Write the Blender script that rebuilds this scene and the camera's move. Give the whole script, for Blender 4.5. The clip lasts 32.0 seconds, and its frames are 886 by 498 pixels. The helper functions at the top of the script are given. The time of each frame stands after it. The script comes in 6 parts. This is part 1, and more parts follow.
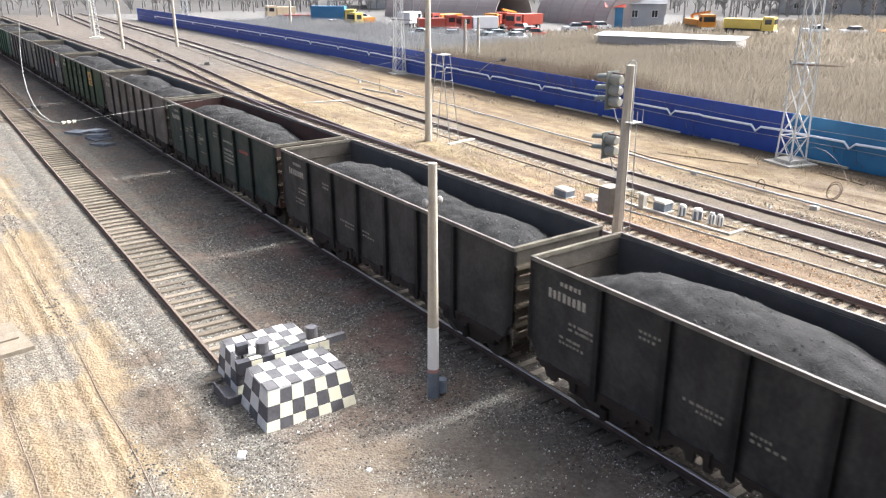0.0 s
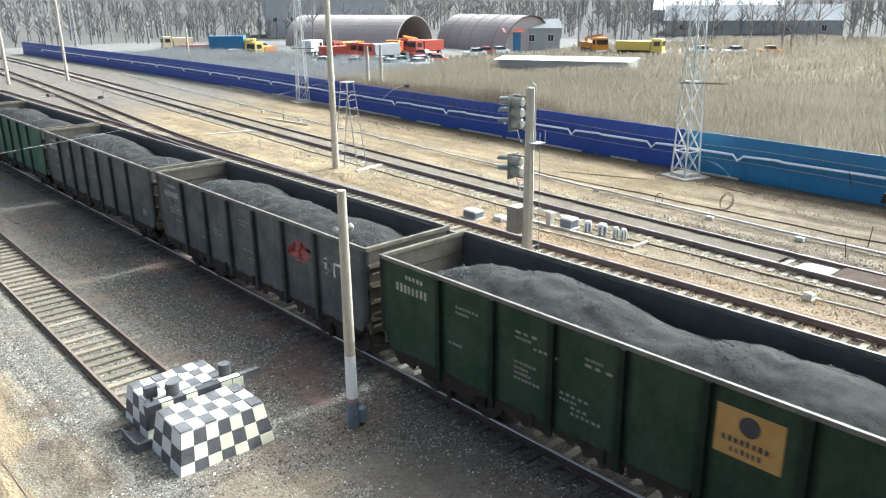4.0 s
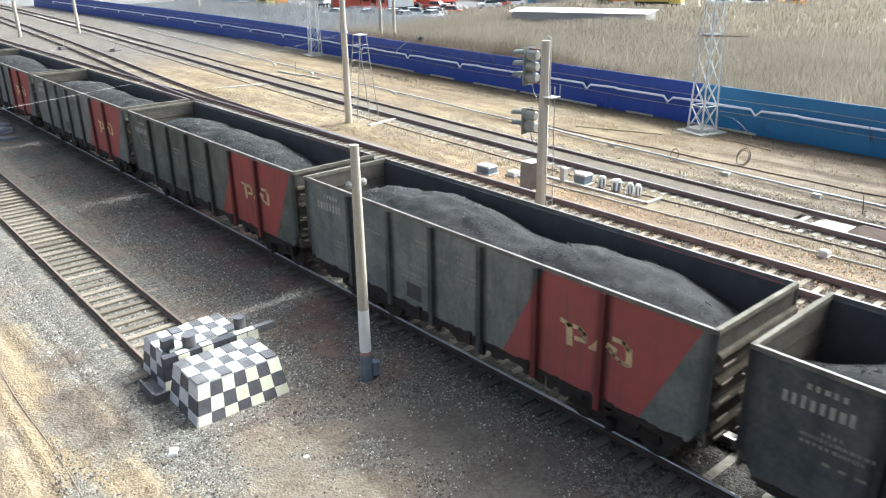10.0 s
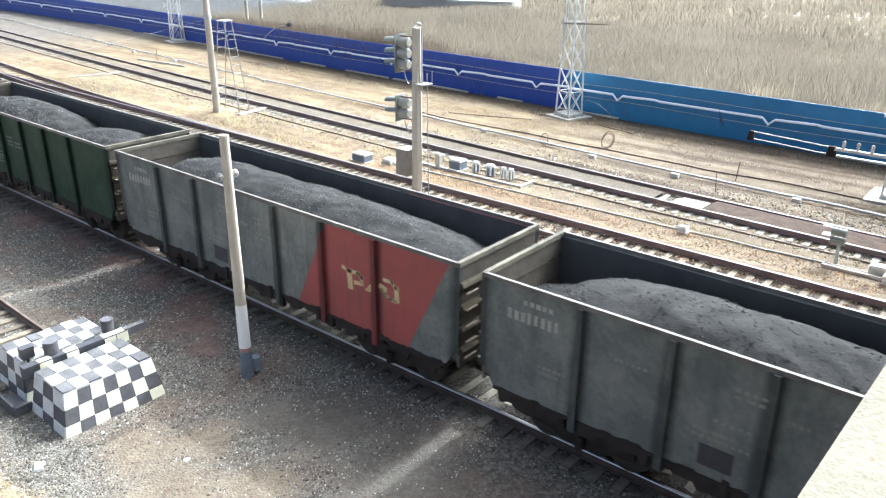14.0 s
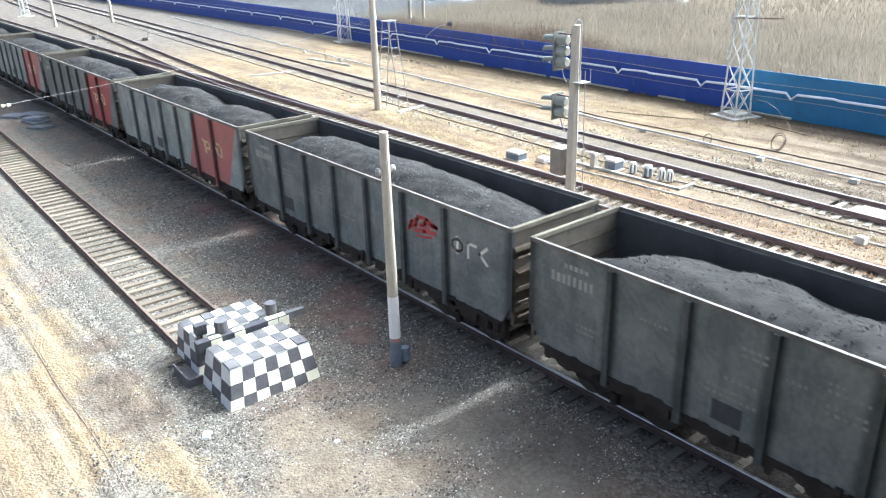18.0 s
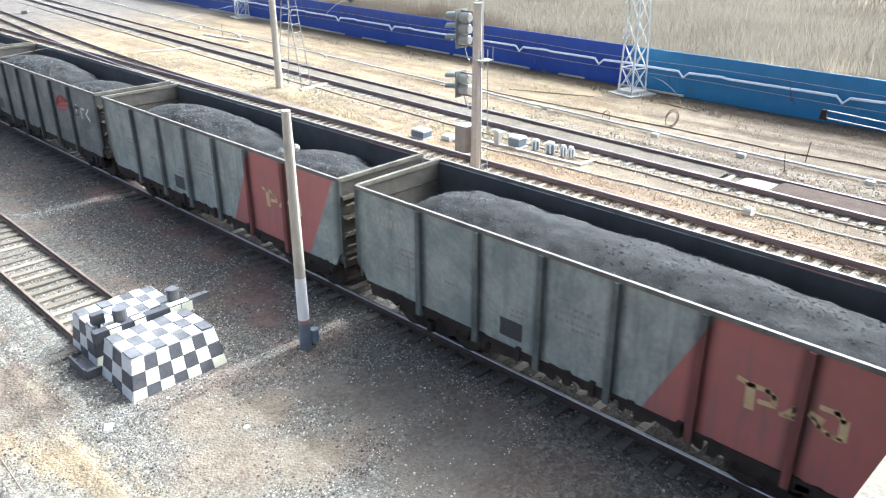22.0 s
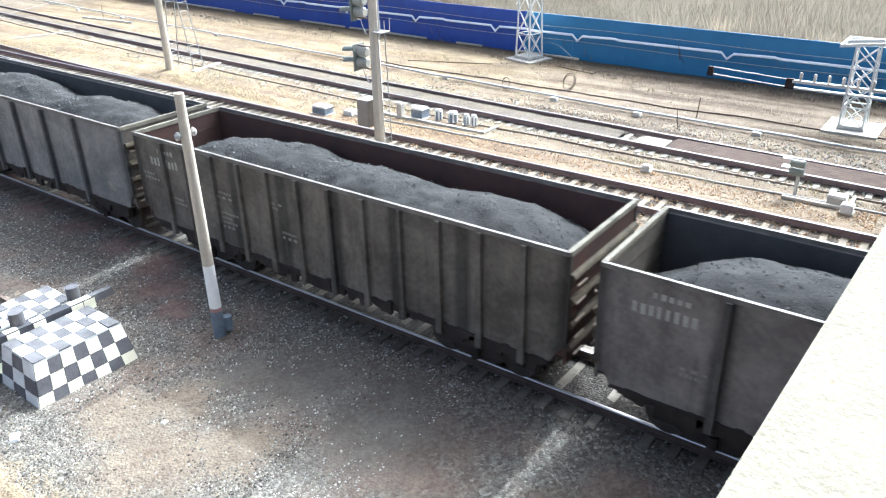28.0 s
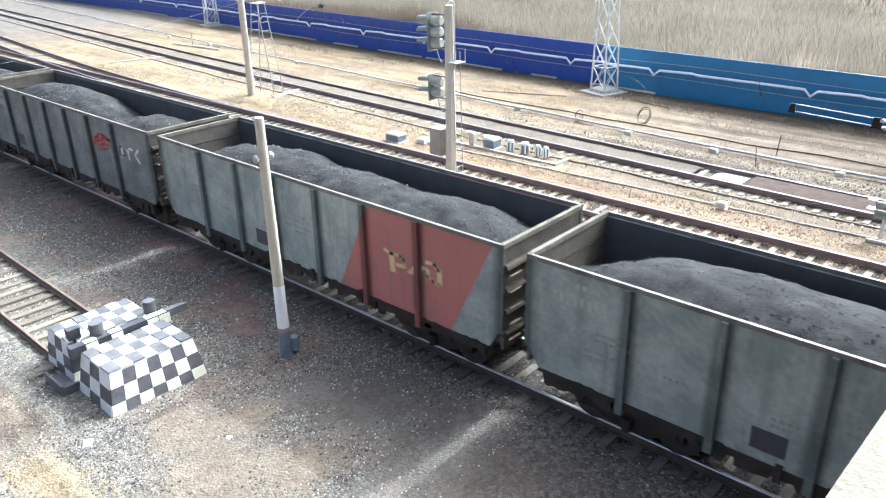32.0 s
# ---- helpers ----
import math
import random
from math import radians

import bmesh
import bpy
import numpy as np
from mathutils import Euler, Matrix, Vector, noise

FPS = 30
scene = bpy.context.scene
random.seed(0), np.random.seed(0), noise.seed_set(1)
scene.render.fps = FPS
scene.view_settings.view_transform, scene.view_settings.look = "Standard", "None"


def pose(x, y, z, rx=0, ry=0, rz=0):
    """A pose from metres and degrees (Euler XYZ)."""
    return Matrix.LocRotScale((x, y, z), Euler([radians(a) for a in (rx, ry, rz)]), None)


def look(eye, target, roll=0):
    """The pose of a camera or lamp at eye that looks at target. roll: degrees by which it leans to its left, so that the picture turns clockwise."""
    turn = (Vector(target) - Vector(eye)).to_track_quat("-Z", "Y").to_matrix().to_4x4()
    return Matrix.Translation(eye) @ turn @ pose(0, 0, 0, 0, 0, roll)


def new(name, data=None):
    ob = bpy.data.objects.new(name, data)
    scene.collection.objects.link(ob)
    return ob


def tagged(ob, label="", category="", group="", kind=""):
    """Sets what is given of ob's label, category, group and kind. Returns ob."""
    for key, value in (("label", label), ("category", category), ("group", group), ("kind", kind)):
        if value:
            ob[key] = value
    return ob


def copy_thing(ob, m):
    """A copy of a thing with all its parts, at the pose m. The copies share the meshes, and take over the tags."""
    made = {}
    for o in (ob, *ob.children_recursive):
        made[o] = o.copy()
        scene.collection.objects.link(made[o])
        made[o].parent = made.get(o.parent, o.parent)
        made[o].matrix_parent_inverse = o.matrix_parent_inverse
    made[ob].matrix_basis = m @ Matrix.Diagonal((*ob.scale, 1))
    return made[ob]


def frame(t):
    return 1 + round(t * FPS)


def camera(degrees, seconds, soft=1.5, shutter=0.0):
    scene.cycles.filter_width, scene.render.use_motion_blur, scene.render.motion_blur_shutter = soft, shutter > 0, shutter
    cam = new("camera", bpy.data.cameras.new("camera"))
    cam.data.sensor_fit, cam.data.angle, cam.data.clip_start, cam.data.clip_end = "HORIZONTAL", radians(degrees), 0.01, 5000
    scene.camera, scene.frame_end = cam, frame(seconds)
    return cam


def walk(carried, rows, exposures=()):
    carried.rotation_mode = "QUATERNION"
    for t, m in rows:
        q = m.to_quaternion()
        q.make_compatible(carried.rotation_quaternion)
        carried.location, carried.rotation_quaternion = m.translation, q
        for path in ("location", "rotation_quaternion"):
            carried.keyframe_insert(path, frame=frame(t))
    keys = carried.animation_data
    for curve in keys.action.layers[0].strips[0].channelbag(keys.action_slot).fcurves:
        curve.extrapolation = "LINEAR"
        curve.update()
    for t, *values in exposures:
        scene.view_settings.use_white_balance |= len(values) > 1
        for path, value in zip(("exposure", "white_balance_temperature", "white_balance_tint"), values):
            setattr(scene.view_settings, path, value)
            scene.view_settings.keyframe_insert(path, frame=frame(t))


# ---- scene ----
cam = camera(60.0, 32.0, soft=1.2, shutter=0.12)
PATH = [
    (0.0, pose(0.0, 0.0, 9.66, 70.06, -0.05, -35.35)),
    (0.5, pose(0.0, 0.0, 9.66, 70.17, -0.05, -35.34)),
    (1.0, pose(0.0, 0.0, 9.66, 69.68, -0.26, -35.74)),
    (1.5, pose(0.0, 0.0, 9.66, 69.96, -0.53, -36.29)),
    (2.0, pose(0.0, 0.0, 9.66, 69.60, -1.08, -37.69)),
    (2.5, pose(0.0, 0.0, 9.66, 69.44, -0.87, -40.13)),
    (3.0, pose(0.0, 0.0, 9.66, 70.93, -1.35, -42.26)),
    (3.5, pose(0.0, 0.0, 9.66, 70.20, -0.34, -42.10)),
    (4.0, pose(0.0, 0.0, 9.66, 71.88, 0.61, -42.46)),
    (4.5, pose(0.0, 0.0, 9.66, 72.48, 0.94, -42.94)),
    (6.5, pose(0.0, 0.0, 9.66, 72.05, 1.17, -44.84)),
    (7.0, pose(0.0, 0.0, 9.66, 71.35, 1.67, -42.98)),
    (7.5, pose(0.0, 0.0, 9.66, 71.30, 1.38, -41.83)),
    (8.0, pose(0.0, 0.0, 9.66, 71.26, 1.46, -41.34)),
    (8.5, pose(0.0, 0.0, 9.66, 70.95, 1.40, -40.94)),
    (9.0, pose(0.0, 0.0, 9.66, 71.36, 0.86, -41.05)),
    (9.5, pose(0.0, 0.0, 9.66, 70.81, 0.98, -40.72)),
    (10.0, pose(0.0, 0.0, 9.66, 68.56, 0.71, -41.47)),
    (10.5, pose(0.0, 0.0, 9.66, 67.65, 1.28, -41.94)),
    (11.0, pose(0.0, 0.0, 9.66, 67.56, 1.48, -43.15)),
    (11.5, pose(0.0, 0.0, 9.66, 67.53, 1.18, -44.78)),
    (12.0, pose(0.0, 0.0, 9.66, 66.96, 0.87, -45.39)),
    (12.5, pose(0.0, 0.0, 9.66, 66.59, 0.65, -46.12)),
    (13.0, pose(0.0, 0.0, 9.66, 65.01, -0.08, -48.12)),
    (13.5, pose(0.0, 0.0, 9.66, 65.29, -0.58, -48.67)),
    (14.0, pose(0.0, 0.0, 9.66, 67.63, -0.54, -50.68)),
    (14.5, pose(0.0, 0.0, 9.66, 66.74, 0.29, -47.60)),
    (16.5, pose(0.0, 0.0, 9.66, 67.11, 0.80, -44.90)),
    (17.0, pose(0.0, 0.0, 9.66, 66.06, 1.92, -42.61)),
    (17.5, pose(0.0, 0.0, 9.66, 66.93, 1.64, -40.44)),
    (18.0, pose(0.0, 0.0, 9.66, 67.60, 1.53, -39.45)),
    (18.5, pose(0.0, 0.0, 9.66, 66.82, 2.50, -38.72)),
    (19.0, pose(0.0, 0.0, 9.66, 67.40, 1.93, -39.14)),
    (19.5, pose(0.0, 0.0, 9.66, 67.67, 0.82, -40.68)),
    (20.0, pose(0.0, 0.0, 9.66, 66.92, 0.35, -42.10)),
    (20.5, pose(0.0, 0.0, 9.66, 66.59, 0.27, -42.94)),
    (21.0, pose(0.0, 0.0, 9.66, 65.92, -0.67, -43.32)),
    (21.5, pose(0.0, 0.0, 9.66, 66.26, -0.59, -44.34)),
    (22.0, pose(0.0, 0.0, 9.66, 65.91, 0.12, -46.33)),
    (22.5, pose(0.0, 0.0, 9.66, 66.42, -0.51, -46.65)),
    (23.0, pose(0.0, 0.0, 9.66, 66.87, 0.06, -48.73)),
    (23.5, pose(0.0, 0.0, 9.66, 66.66, 0.75, -49.18)),
    (24.0, pose(0.0, 0.0, 9.66, 66.85, 1.23, -49.46)),
    (24.5, pose(0.0, 0.0, 9.66, 65.50, 1.52, -49.85)),
    (25.0, pose(0.0, 0.0, 9.66, 64.98, 1.79, -50.54)),
    (25.5, pose(0.0, 0.0, 9.66, 64.90, 1.55, -51.78)),
    (26.0, pose(0.0, 0.0, 9.66, 64.75, 1.86, -52.51)),
    (26.5, pose(0.0, 0.0, 9.66, 64.31, 1.88, -53.54)),
    (28.5, pose(0.0, 0.0, 9.66, 63.54, 0.88, -54.04)),
    (29.0, pose(0.0, 0.0, 9.66, 63.11, 0.81, -53.67)),
    (29.5, pose(0.0, 0.0, 9.66, 63.98, 1.13, -52.65)),
    (30.0, pose(0.0, 0.0, 9.66, 65.11, 1.93, -51.91)),
    (30.5, pose(0.0, 0.0, 9.66, 66.16, 2.37, -49.75)),
    (31.0, pose(0.0, 0.0, 9.66, 66.41, 1.84, -48.78)),
    (31.5, pose(0.0, 0.0, 9.66, 66.05, 1.92, -48.81)),
    (32.0, pose(0.0, 0.0, 9.66, 66.10, 1.07, -48.53)),
]
EXPOSURES = [(0.0, 1.56, 5950, 8), (2.0, 1.52, 5900, 7), (3.0, 1.52, 5700, -4), (4.5, 1.52, 5600, -2), (6.5, 1.54, 5600, 6), (7.5, 1.48, 5650, 5), (9.0, 1.46, 5600, 0), (11.0, 1.64, 5550, 0), (14.0, 1.84, 5500, 1), (17.0, 1.84, 5400, 1), (26.0, 1.98, 5330, 2), (32.0, 1.92, 5330, 2)]
walk(cam, PATH, EXPOSURES)


# ---- light ----
SUN_FROM = Vector((1.0, -0.05, 0.94)).normalized()
world = bpy.data.worlds.new("world")
scene.world = world
world.use_nodes = True
wn = world.node_tree.nodes
sky = wn.new("ShaderNodeTexSky")
sky.sky_type = "NISHITA"
sky.sun_disc = False
sky.sun_elevation = math.asin(SUN_FROM.z)
sky.sun_rotation = math.atan2(SUN_FROM.x, SUN_FROM.y)
sky.dust_density = 9.0
sky.air_density = 0.25
sky.ozone_density = 0.2
wn["Background"].inputs["Strength"].default_value = 0.205
# thin high haze greys the sky
haze = wn.new("ShaderNodeHueSaturation")
haze.inputs["Saturation"].default_value = 0.72
world.node_tree.links.new(sky.outputs["Color"], haze.inputs["Color"])
world.node_tree.links.new(haze.outputs["Color"], wn["Background"].inputs["Color"])
sun = new("sun", bpy.data.lights.new("sun", "SUN"))
sun.data.energy = 1.5
sun.data.angle = radians(0.7)
sun.data.color = (1.0, 0.985, 0.96)
sun.matrix_world = look(SUN_FROM * 200, (0, 0, 0))

# ---- materials ----


def material(name, base, second, scale=4.0, rough=0.8, metal=0.0, bump=0.3, fine=60.0, spread=0.5, vary=0.0, ramp=(0.35, 0.7), coords="Object"):
    """A surface whose colour wanders between two tones at two scales, with fine relief."""
    m = bpy.data.materials.new(name)
    m.use_nodes = True
    n, l = m.node_tree.nodes, m.node_tree.links
    bs = n["Principled BSDF"]
    tc = n.new("ShaderNodeTexCoord")
    big = n.new("ShaderNodeTexNoise")
    big.inputs["Scale"].default_value = scale
    big.inputs["Detail"].default_value = 6.0
    big.inputs["Roughness"].default_value = 0.6
    small = n.new("ShaderNodeTexNoise")
    small.inputs["Scale"].default_value = fine
    small.inputs["Detail"].default_value = 4.0
    for t in (big, small):
        l.new(tc.outputs[coords], t.inputs["Vector"])
    add = n.new("ShaderNodeMix")
    add.data_type = "FLOAT"
    add.inputs[0].default_value = spread
    l.new(big.outputs["Fac"], add.inputs[2])
    l.new(small.outputs["Fac"], add.inputs[3])
    cr = n.new("ShaderNodeValToRGB")
    cr.color_ramp.elements[0].position, cr.color_ramp.elements[1].position = ramp
    cr.color_ramp.elements[0].color = (*base, 1)
    cr.color_ramp.elements[1].color = (*second, 1)
    l.new(add.outputs[0], cr.inputs["Fac"])
    out = cr.outputs["Color"]
    if vary:
        oi = n.new("ShaderNodeObjectInfo")
        hs = n.new("ShaderNodeHueSaturation")
        mr = n.new("ShaderNodeMapRange")
        mr.inputs["To Min"].default_value, mr.inputs["To Max"].default_value = 1 - vary, 1 + vary
        l.new(oi.outputs["Random"], mr.inputs["Value"])
        l.new(mr.outputs["Result"], hs.inputs["Value"])
        l.new(out, hs.inputs["Color"])
        out = hs.outputs["Color"]
    l.new(out, bs.inputs["Base Color"])
    bs.inputs["Roughness"].default_value = rough
    bs.inputs["Metallic"].default_value = metal
    bs.inputs["Specular IOR Level"].default_value = 0.12 if rough >= 0.7 else 0.4
    if bump:
        bp = n.new("ShaderNodeBump")
        bp.inputs["Strength"].default_value = bump
        bp.inputs["Distance"].default_value = 0.02
        l.new(small.outputs["Fac"], bp.inputs["Height"])
        l.new(bp.outputs["Normal"], bs.inputs["Normal"])
    return m


def wagon_paint(name, base, dirt, stripe=None):
    """Dull wagon paint with dirt, darker bands at ribs and ends, rust streaks running down and, if given, a slanted
    band of another colour.
    """
    m = material(name, base, tuple(k * 1.35 for k in dirt), 1.1, 0.6, 0.0, 0.25, 9.0, 0.3, 0.0, (0.4, 0.66))
    n, l = m.node_tree.nodes, m.node_tree.links
    bs = n["Principled BSDF"]
    tc = n["Texture Coordinate"]
    src = bs.inputs["Base Color"].links[0].from_socket
    sep = n.new("ShaderNodeSeparateXYZ")
    l.new(tc.outputs["Object"], sep.inputs[0])
    if stripe:
        k = n.new("ShaderNodeMath")
        k.operation = "MULTIPLY_ADD"
        k.inputs[1].default_value = 0.49
        l.new(sep.outputs["Z"], k.inputs[0])
        l.new(sep.outputs["Y"], k.inputs[2])
        lo, hi = n.new("ShaderNodeMath"), n.new("ShaderNodeMath")
        lo.operation, hi.operation = "GREATER_THAN", "LESS_THAN"
        lo.inputs[1].default_value, hi.inputs[1].default_value = STRIPE
        both = n.new("ShaderNodeMath")
        both.operation = "MULTIPLY"
        l.new(k.outputs[0], lo.inputs[0])
        l.new(k.outputs[0], hi.inputs[0])
        l.new(lo.outputs[0], both.inputs[0])
        l.new(hi.outputs[0], both.inputs[1])
        worn = n.new("ShaderNodeMix")
        worn.data_type = "RGBA"
        worn.inputs[6].default_value = (*stripe, 1)
        worn.inputs[7].default_value = (stripe[0] * 0.55, stripe[1] * 0.9, stripe[2] * 0.9, 1)
        l.new(n["Noise Texture"].outputs["Fac"], worn.inputs[0])
        mx = n.new("ShaderNodeMix")
        mx.data_type = "RGBA"
        l.new(both.outputs[0], mx.inputs[0])
        l.new(src, mx.inputs[6])
        l.new(worn.outputs[2], mx.inputs[7])
        src = mx.outputs[2]
    mp = n.new("ShaderNodeMapping")
    mp.inputs["Scale"].default_value = (3.0, 3.0, 0.25)
    l.new(tc.outputs["Object"], mp.inputs["Vector"])
    st = n.new("ShaderNodeTexNoise")
    st.inputs["Scale"].default_value = 2.2
    st.inputs["Detail"].default_value = 5.0
    l.new(mp.outputs["Vector"], st.inputs["Vector"])
    rr = n.new("ShaderNodeMapRange")
    rr.inputs["From Min"].default_value, rr.inputs["From Max"].default_value = 0.55, 0.8
    rr.inputs["To Max"].default_value = 0.65
    l.new(st.outputs["Fac"], rr.inputs["Value"])
    rust = n.new("ShaderNodeMix")
    rust.data_type = "RGBA"
    rust.inputs[7].default_value = (base[0] * 0.6 + 0.018, base[1] * 0.6 + 0.013, base[2] * 0.6 + 0.01, 1)
    l.new(rr.outputs["Result"], rust.inputs[0])
    l.new(src, rust.inputs[6])
    # darker bands along the ribs and at both ends of the wagon
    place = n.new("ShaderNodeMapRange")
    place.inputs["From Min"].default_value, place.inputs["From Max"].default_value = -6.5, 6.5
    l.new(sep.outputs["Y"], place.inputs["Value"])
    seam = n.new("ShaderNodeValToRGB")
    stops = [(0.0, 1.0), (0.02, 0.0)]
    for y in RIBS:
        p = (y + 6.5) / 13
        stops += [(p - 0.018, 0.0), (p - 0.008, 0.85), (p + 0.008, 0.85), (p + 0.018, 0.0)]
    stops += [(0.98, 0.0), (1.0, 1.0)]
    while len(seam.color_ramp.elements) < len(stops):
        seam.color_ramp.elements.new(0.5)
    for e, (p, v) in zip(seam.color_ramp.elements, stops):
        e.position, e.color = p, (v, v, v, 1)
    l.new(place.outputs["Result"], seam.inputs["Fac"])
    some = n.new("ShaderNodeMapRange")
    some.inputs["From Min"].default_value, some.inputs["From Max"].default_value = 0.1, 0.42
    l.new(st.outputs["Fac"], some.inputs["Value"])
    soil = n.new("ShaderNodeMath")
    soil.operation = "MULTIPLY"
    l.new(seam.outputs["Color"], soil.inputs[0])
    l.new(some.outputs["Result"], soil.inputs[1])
    rib_bands = n.new("ShaderNodeMix")
    rib_bands.data_type = "RGBA"
    rib_bands.blend_type = "MULTIPLY"
    rib_bands.inputs[7].default_value = (0.34, 0.35, 0.36, 1)
    l.new(soil.outputs[0], rib_bands.inputs[0])
    l.new(rust.outputs[2], rib_bands.inputs[6])
    l.new(rib_bands.outputs[2], bs.inputs["Base Color"])
    bs.inputs["Specular IOR Level"].default_value = 0.16
    dent = n.new("ShaderNodeTexNoise")
    dent.inputs["Scale"].default_value, dent.inputs["Detail"].default_value = 1.6, 2.0
    l.new(tc.outputs["Object"], dent.inputs["Vector"])
    hollow = n.new("ShaderNodeBump")
    hollow.inputs["Strength"].default_value, hollow.inputs["Distance"].default_value = 0.5, 0.08
    l.new(dent.outputs["Fac"], hollow.inputs["Height"])
    l.new(hollow.outputs["Normal"], n["Bump"].inputs["Normal"])
    return m


STRIPE = (-4.63, -0.96)
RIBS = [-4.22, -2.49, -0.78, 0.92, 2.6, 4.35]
M = {}
M["pale_concrete"] = material("pale_concrete", (0.4, 0.38, 0.335), (0.58, 0.56, 0.5), 3, 0.9)
M["signal_grey"] = material("signal_grey_paint", (0.26, 0.26, 0.22), (0.4, 0.395, 0.35), 3, 0.6)
M["signal_green"] = material("grey_green_paint", (0.15, 0.165, 0.145), (0.25, 0.265, 0.235), 3, 0.65)
M["cream_white"] = material("yellowed_white_paint", (0.74, 0.7, 0.5), (0.86, 0.84, 0.68), 4, 0.6)
M["relay_paint"] = material("faded_pinkish_grey_paint", (0.23, 0.2, 0.165), (0.36, 0.315, 0.265), 3, 0.7)
M["timber"] = material("dark_timber", (0.018, 0.013, 0.012), (0.042, 0.032, 0.029), 2, 0.85)
M["worn_timber"] = material("worn_brown_timber", (0.038, 0.026, 0.02), (0.095, 0.068, 0.053), 2, 0.95)
M["concrete"] = material("pole_concrete", (0.42, 0.375, 0.295), (0.6, 0.545, 0.445), 3, 0.85)
M["parapet"] = material("parapet_concrete", (0.14, 0.127, 0.095), (0.2, 0.182, 0.14), 6, 0.9, fine=90)
M["white"] = material("white_paint", (0.56, 0.56, 0.54), (0.74, 0.74, 0.72), 5, 0.7)
M["whitewash"] = material("whitewash", (0.78, 0.78, 0.75), (0.88, 0.88, 0.86), 5, 0.8)
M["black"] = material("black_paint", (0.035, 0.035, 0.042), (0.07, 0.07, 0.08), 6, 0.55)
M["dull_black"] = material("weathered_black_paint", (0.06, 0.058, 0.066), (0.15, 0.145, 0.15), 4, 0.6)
# black greyed by wear, and lightened for the glare on the stop's top
M["faded_glare_black"] = material("faded_glare_black_paint", (0.075, 0.073, 0.076), (0.17, 0.165, 0.166), 3, 0.7)
M["red_paint"] = material("red_paint", (0.36, 0.17, 0.15), (0.46, 0.29, 0.26), 6, 0.6)
M["blue_grey"] = material("faded_blue_paint", (0.13, 0.16, 0.2), (0.24, 0.27, 0.3), 5, 0.7)
M["steel"] = material("rail_steel", (0.42, 0.4, 0.38), (0.62, 0.6, 0.58), 3, 0.28, 1.0, 0.015)
M["slab_grey"] = material("bluish_slab_concrete", (0.15, 0.162, 0.18), (0.27, 0.282, 0.295), 3, 0.85, vary=0.3)
M["dull_tread"] = material("dull_rail_tread", (0.27, 0.25, 0.25), (0.42, 0.4, 0.4), 2, 0.4, 0.8, 0.02)
M["rail_side"] = material("worn_rail_side", (0.15, 0.11, 0.106), (0.26, 0.197, 0.185), 4, 0.7, 0.2)
M["oily_rail"] = material("oily_rail_side", (0.07, 0.054, 0.048), (0.15, 0.115, 0.1), 4, 0.7, 0.2)
M["rust"] = material("rusty_steel", (0.14, 0.108, 0.085), (0.26, 0.205, 0.165), 5, 0.75, 0.2)
M["galv"] = material("galvanised_steel", (0.36, 0.365, 0.355), (0.52, 0.525, 0.51), 4, 0.5, 0.4)
M["sleeper"] = material("sleeper_concrete", (0.25, 0.23, 0.19), (0.38, 0.355, 0.3), 5, 0.9, vary=0.2)
M["stained_sleeper"] = material("stained_sleeper_concrete", (0.1, 0.089, 0.073), (0.23, 0.206, 0.172), 5, 0.9, vary=0.3)
M["grimy_sleeper"] = material("grimy_sleeper_concrete", (0.045, 0.038, 0.031), (0.12, 0.102, 0.082), 7, 0.9, vary=0.4)
M["brown_sleeper"] = material("dusty_sleeper_concrete", (0.145, 0.12, 0.088), (0.255, 0.22, 0.172), 5, 0.9, vary=0.3)
M["stone"] = material("ballast_stone", (0.14, 0.14, 0.135), (0.42, 0.41, 0.39), 9, 0.9, ramp=(0.3, 0.75))
island = M["stone"].node_tree.nodes.new("ShaderNodeNewGeometry")
shade = M["stone"].node_tree.nodes.new("ShaderNodeValToRGB")
shade.color_ramp.elements[0].color, shade.color_ramp.elements[1].color = (0.07, 0.065, 0.056, 1), (0.36, 0.345, 0.305, 1)
shade.color_ramp.elements[1].position = 0.95
shade.color_ramp.elements.new(0.7).color = (0.165, 0.154, 0.134, 1)
M["stone"].node_tree.links.new(island.outputs["Random Per Island"], shade.inputs["Fac"])
M["stone"].node_tree.links.new(shade.outputs["Color"], M["stone"].node_tree.nodes["Principled BSDF"].inputs["Base Color"])
M["ochre_stone"] = material("rusty_gravel", (0.3, 0.18, 0.1), (0.52, 0.4, 0.26), 3, 0.9, fine=8.0)
M["pale_stone"] = material("pale_ballast_chip", (0.4, 0.39, 0.36), (0.62, 0.6, 0.56), 3, 0.9, fine=12.0)
M["clod"] = material("sandy_clod", (0.15, 0.118, 0.082), (0.28, 0.238, 0.172), 1.5, 0.95, fine=8.0)
M["coal"] = material("coal", (0.008, 0.008, 0.008), (0.043, 0.042, 0.041), 1.8, 0.85, 0.0, 0.4, 40.0, 0.45, 0.0, (0.36, 0.64))
M["coal"].node_tree.nodes["Bump"].inputs["Distance"].default_value = 0.05
M["coal_glint"] = material("broken_coal", (0.028, 0.028, 0.028), (0.12, 0.118, 0.114), 8, 0.5)
M["under"] = material("undercarriage_grime", (0.025, 0.022, 0.02), (0.06, 0.05, 0.045), 3, 0.8)
M["fence_dark"] = material("dark_blue_fence_paint", (0.013, 0.046, 0.27), (0.026, 0.08, 0.37), 1.2, 0.5)
M["fence_light"] = material("light_blue_fence_paint", (0.022, 0.14, 0.3), (0.04, 0.2, 0.4), 1.2, 0.5)
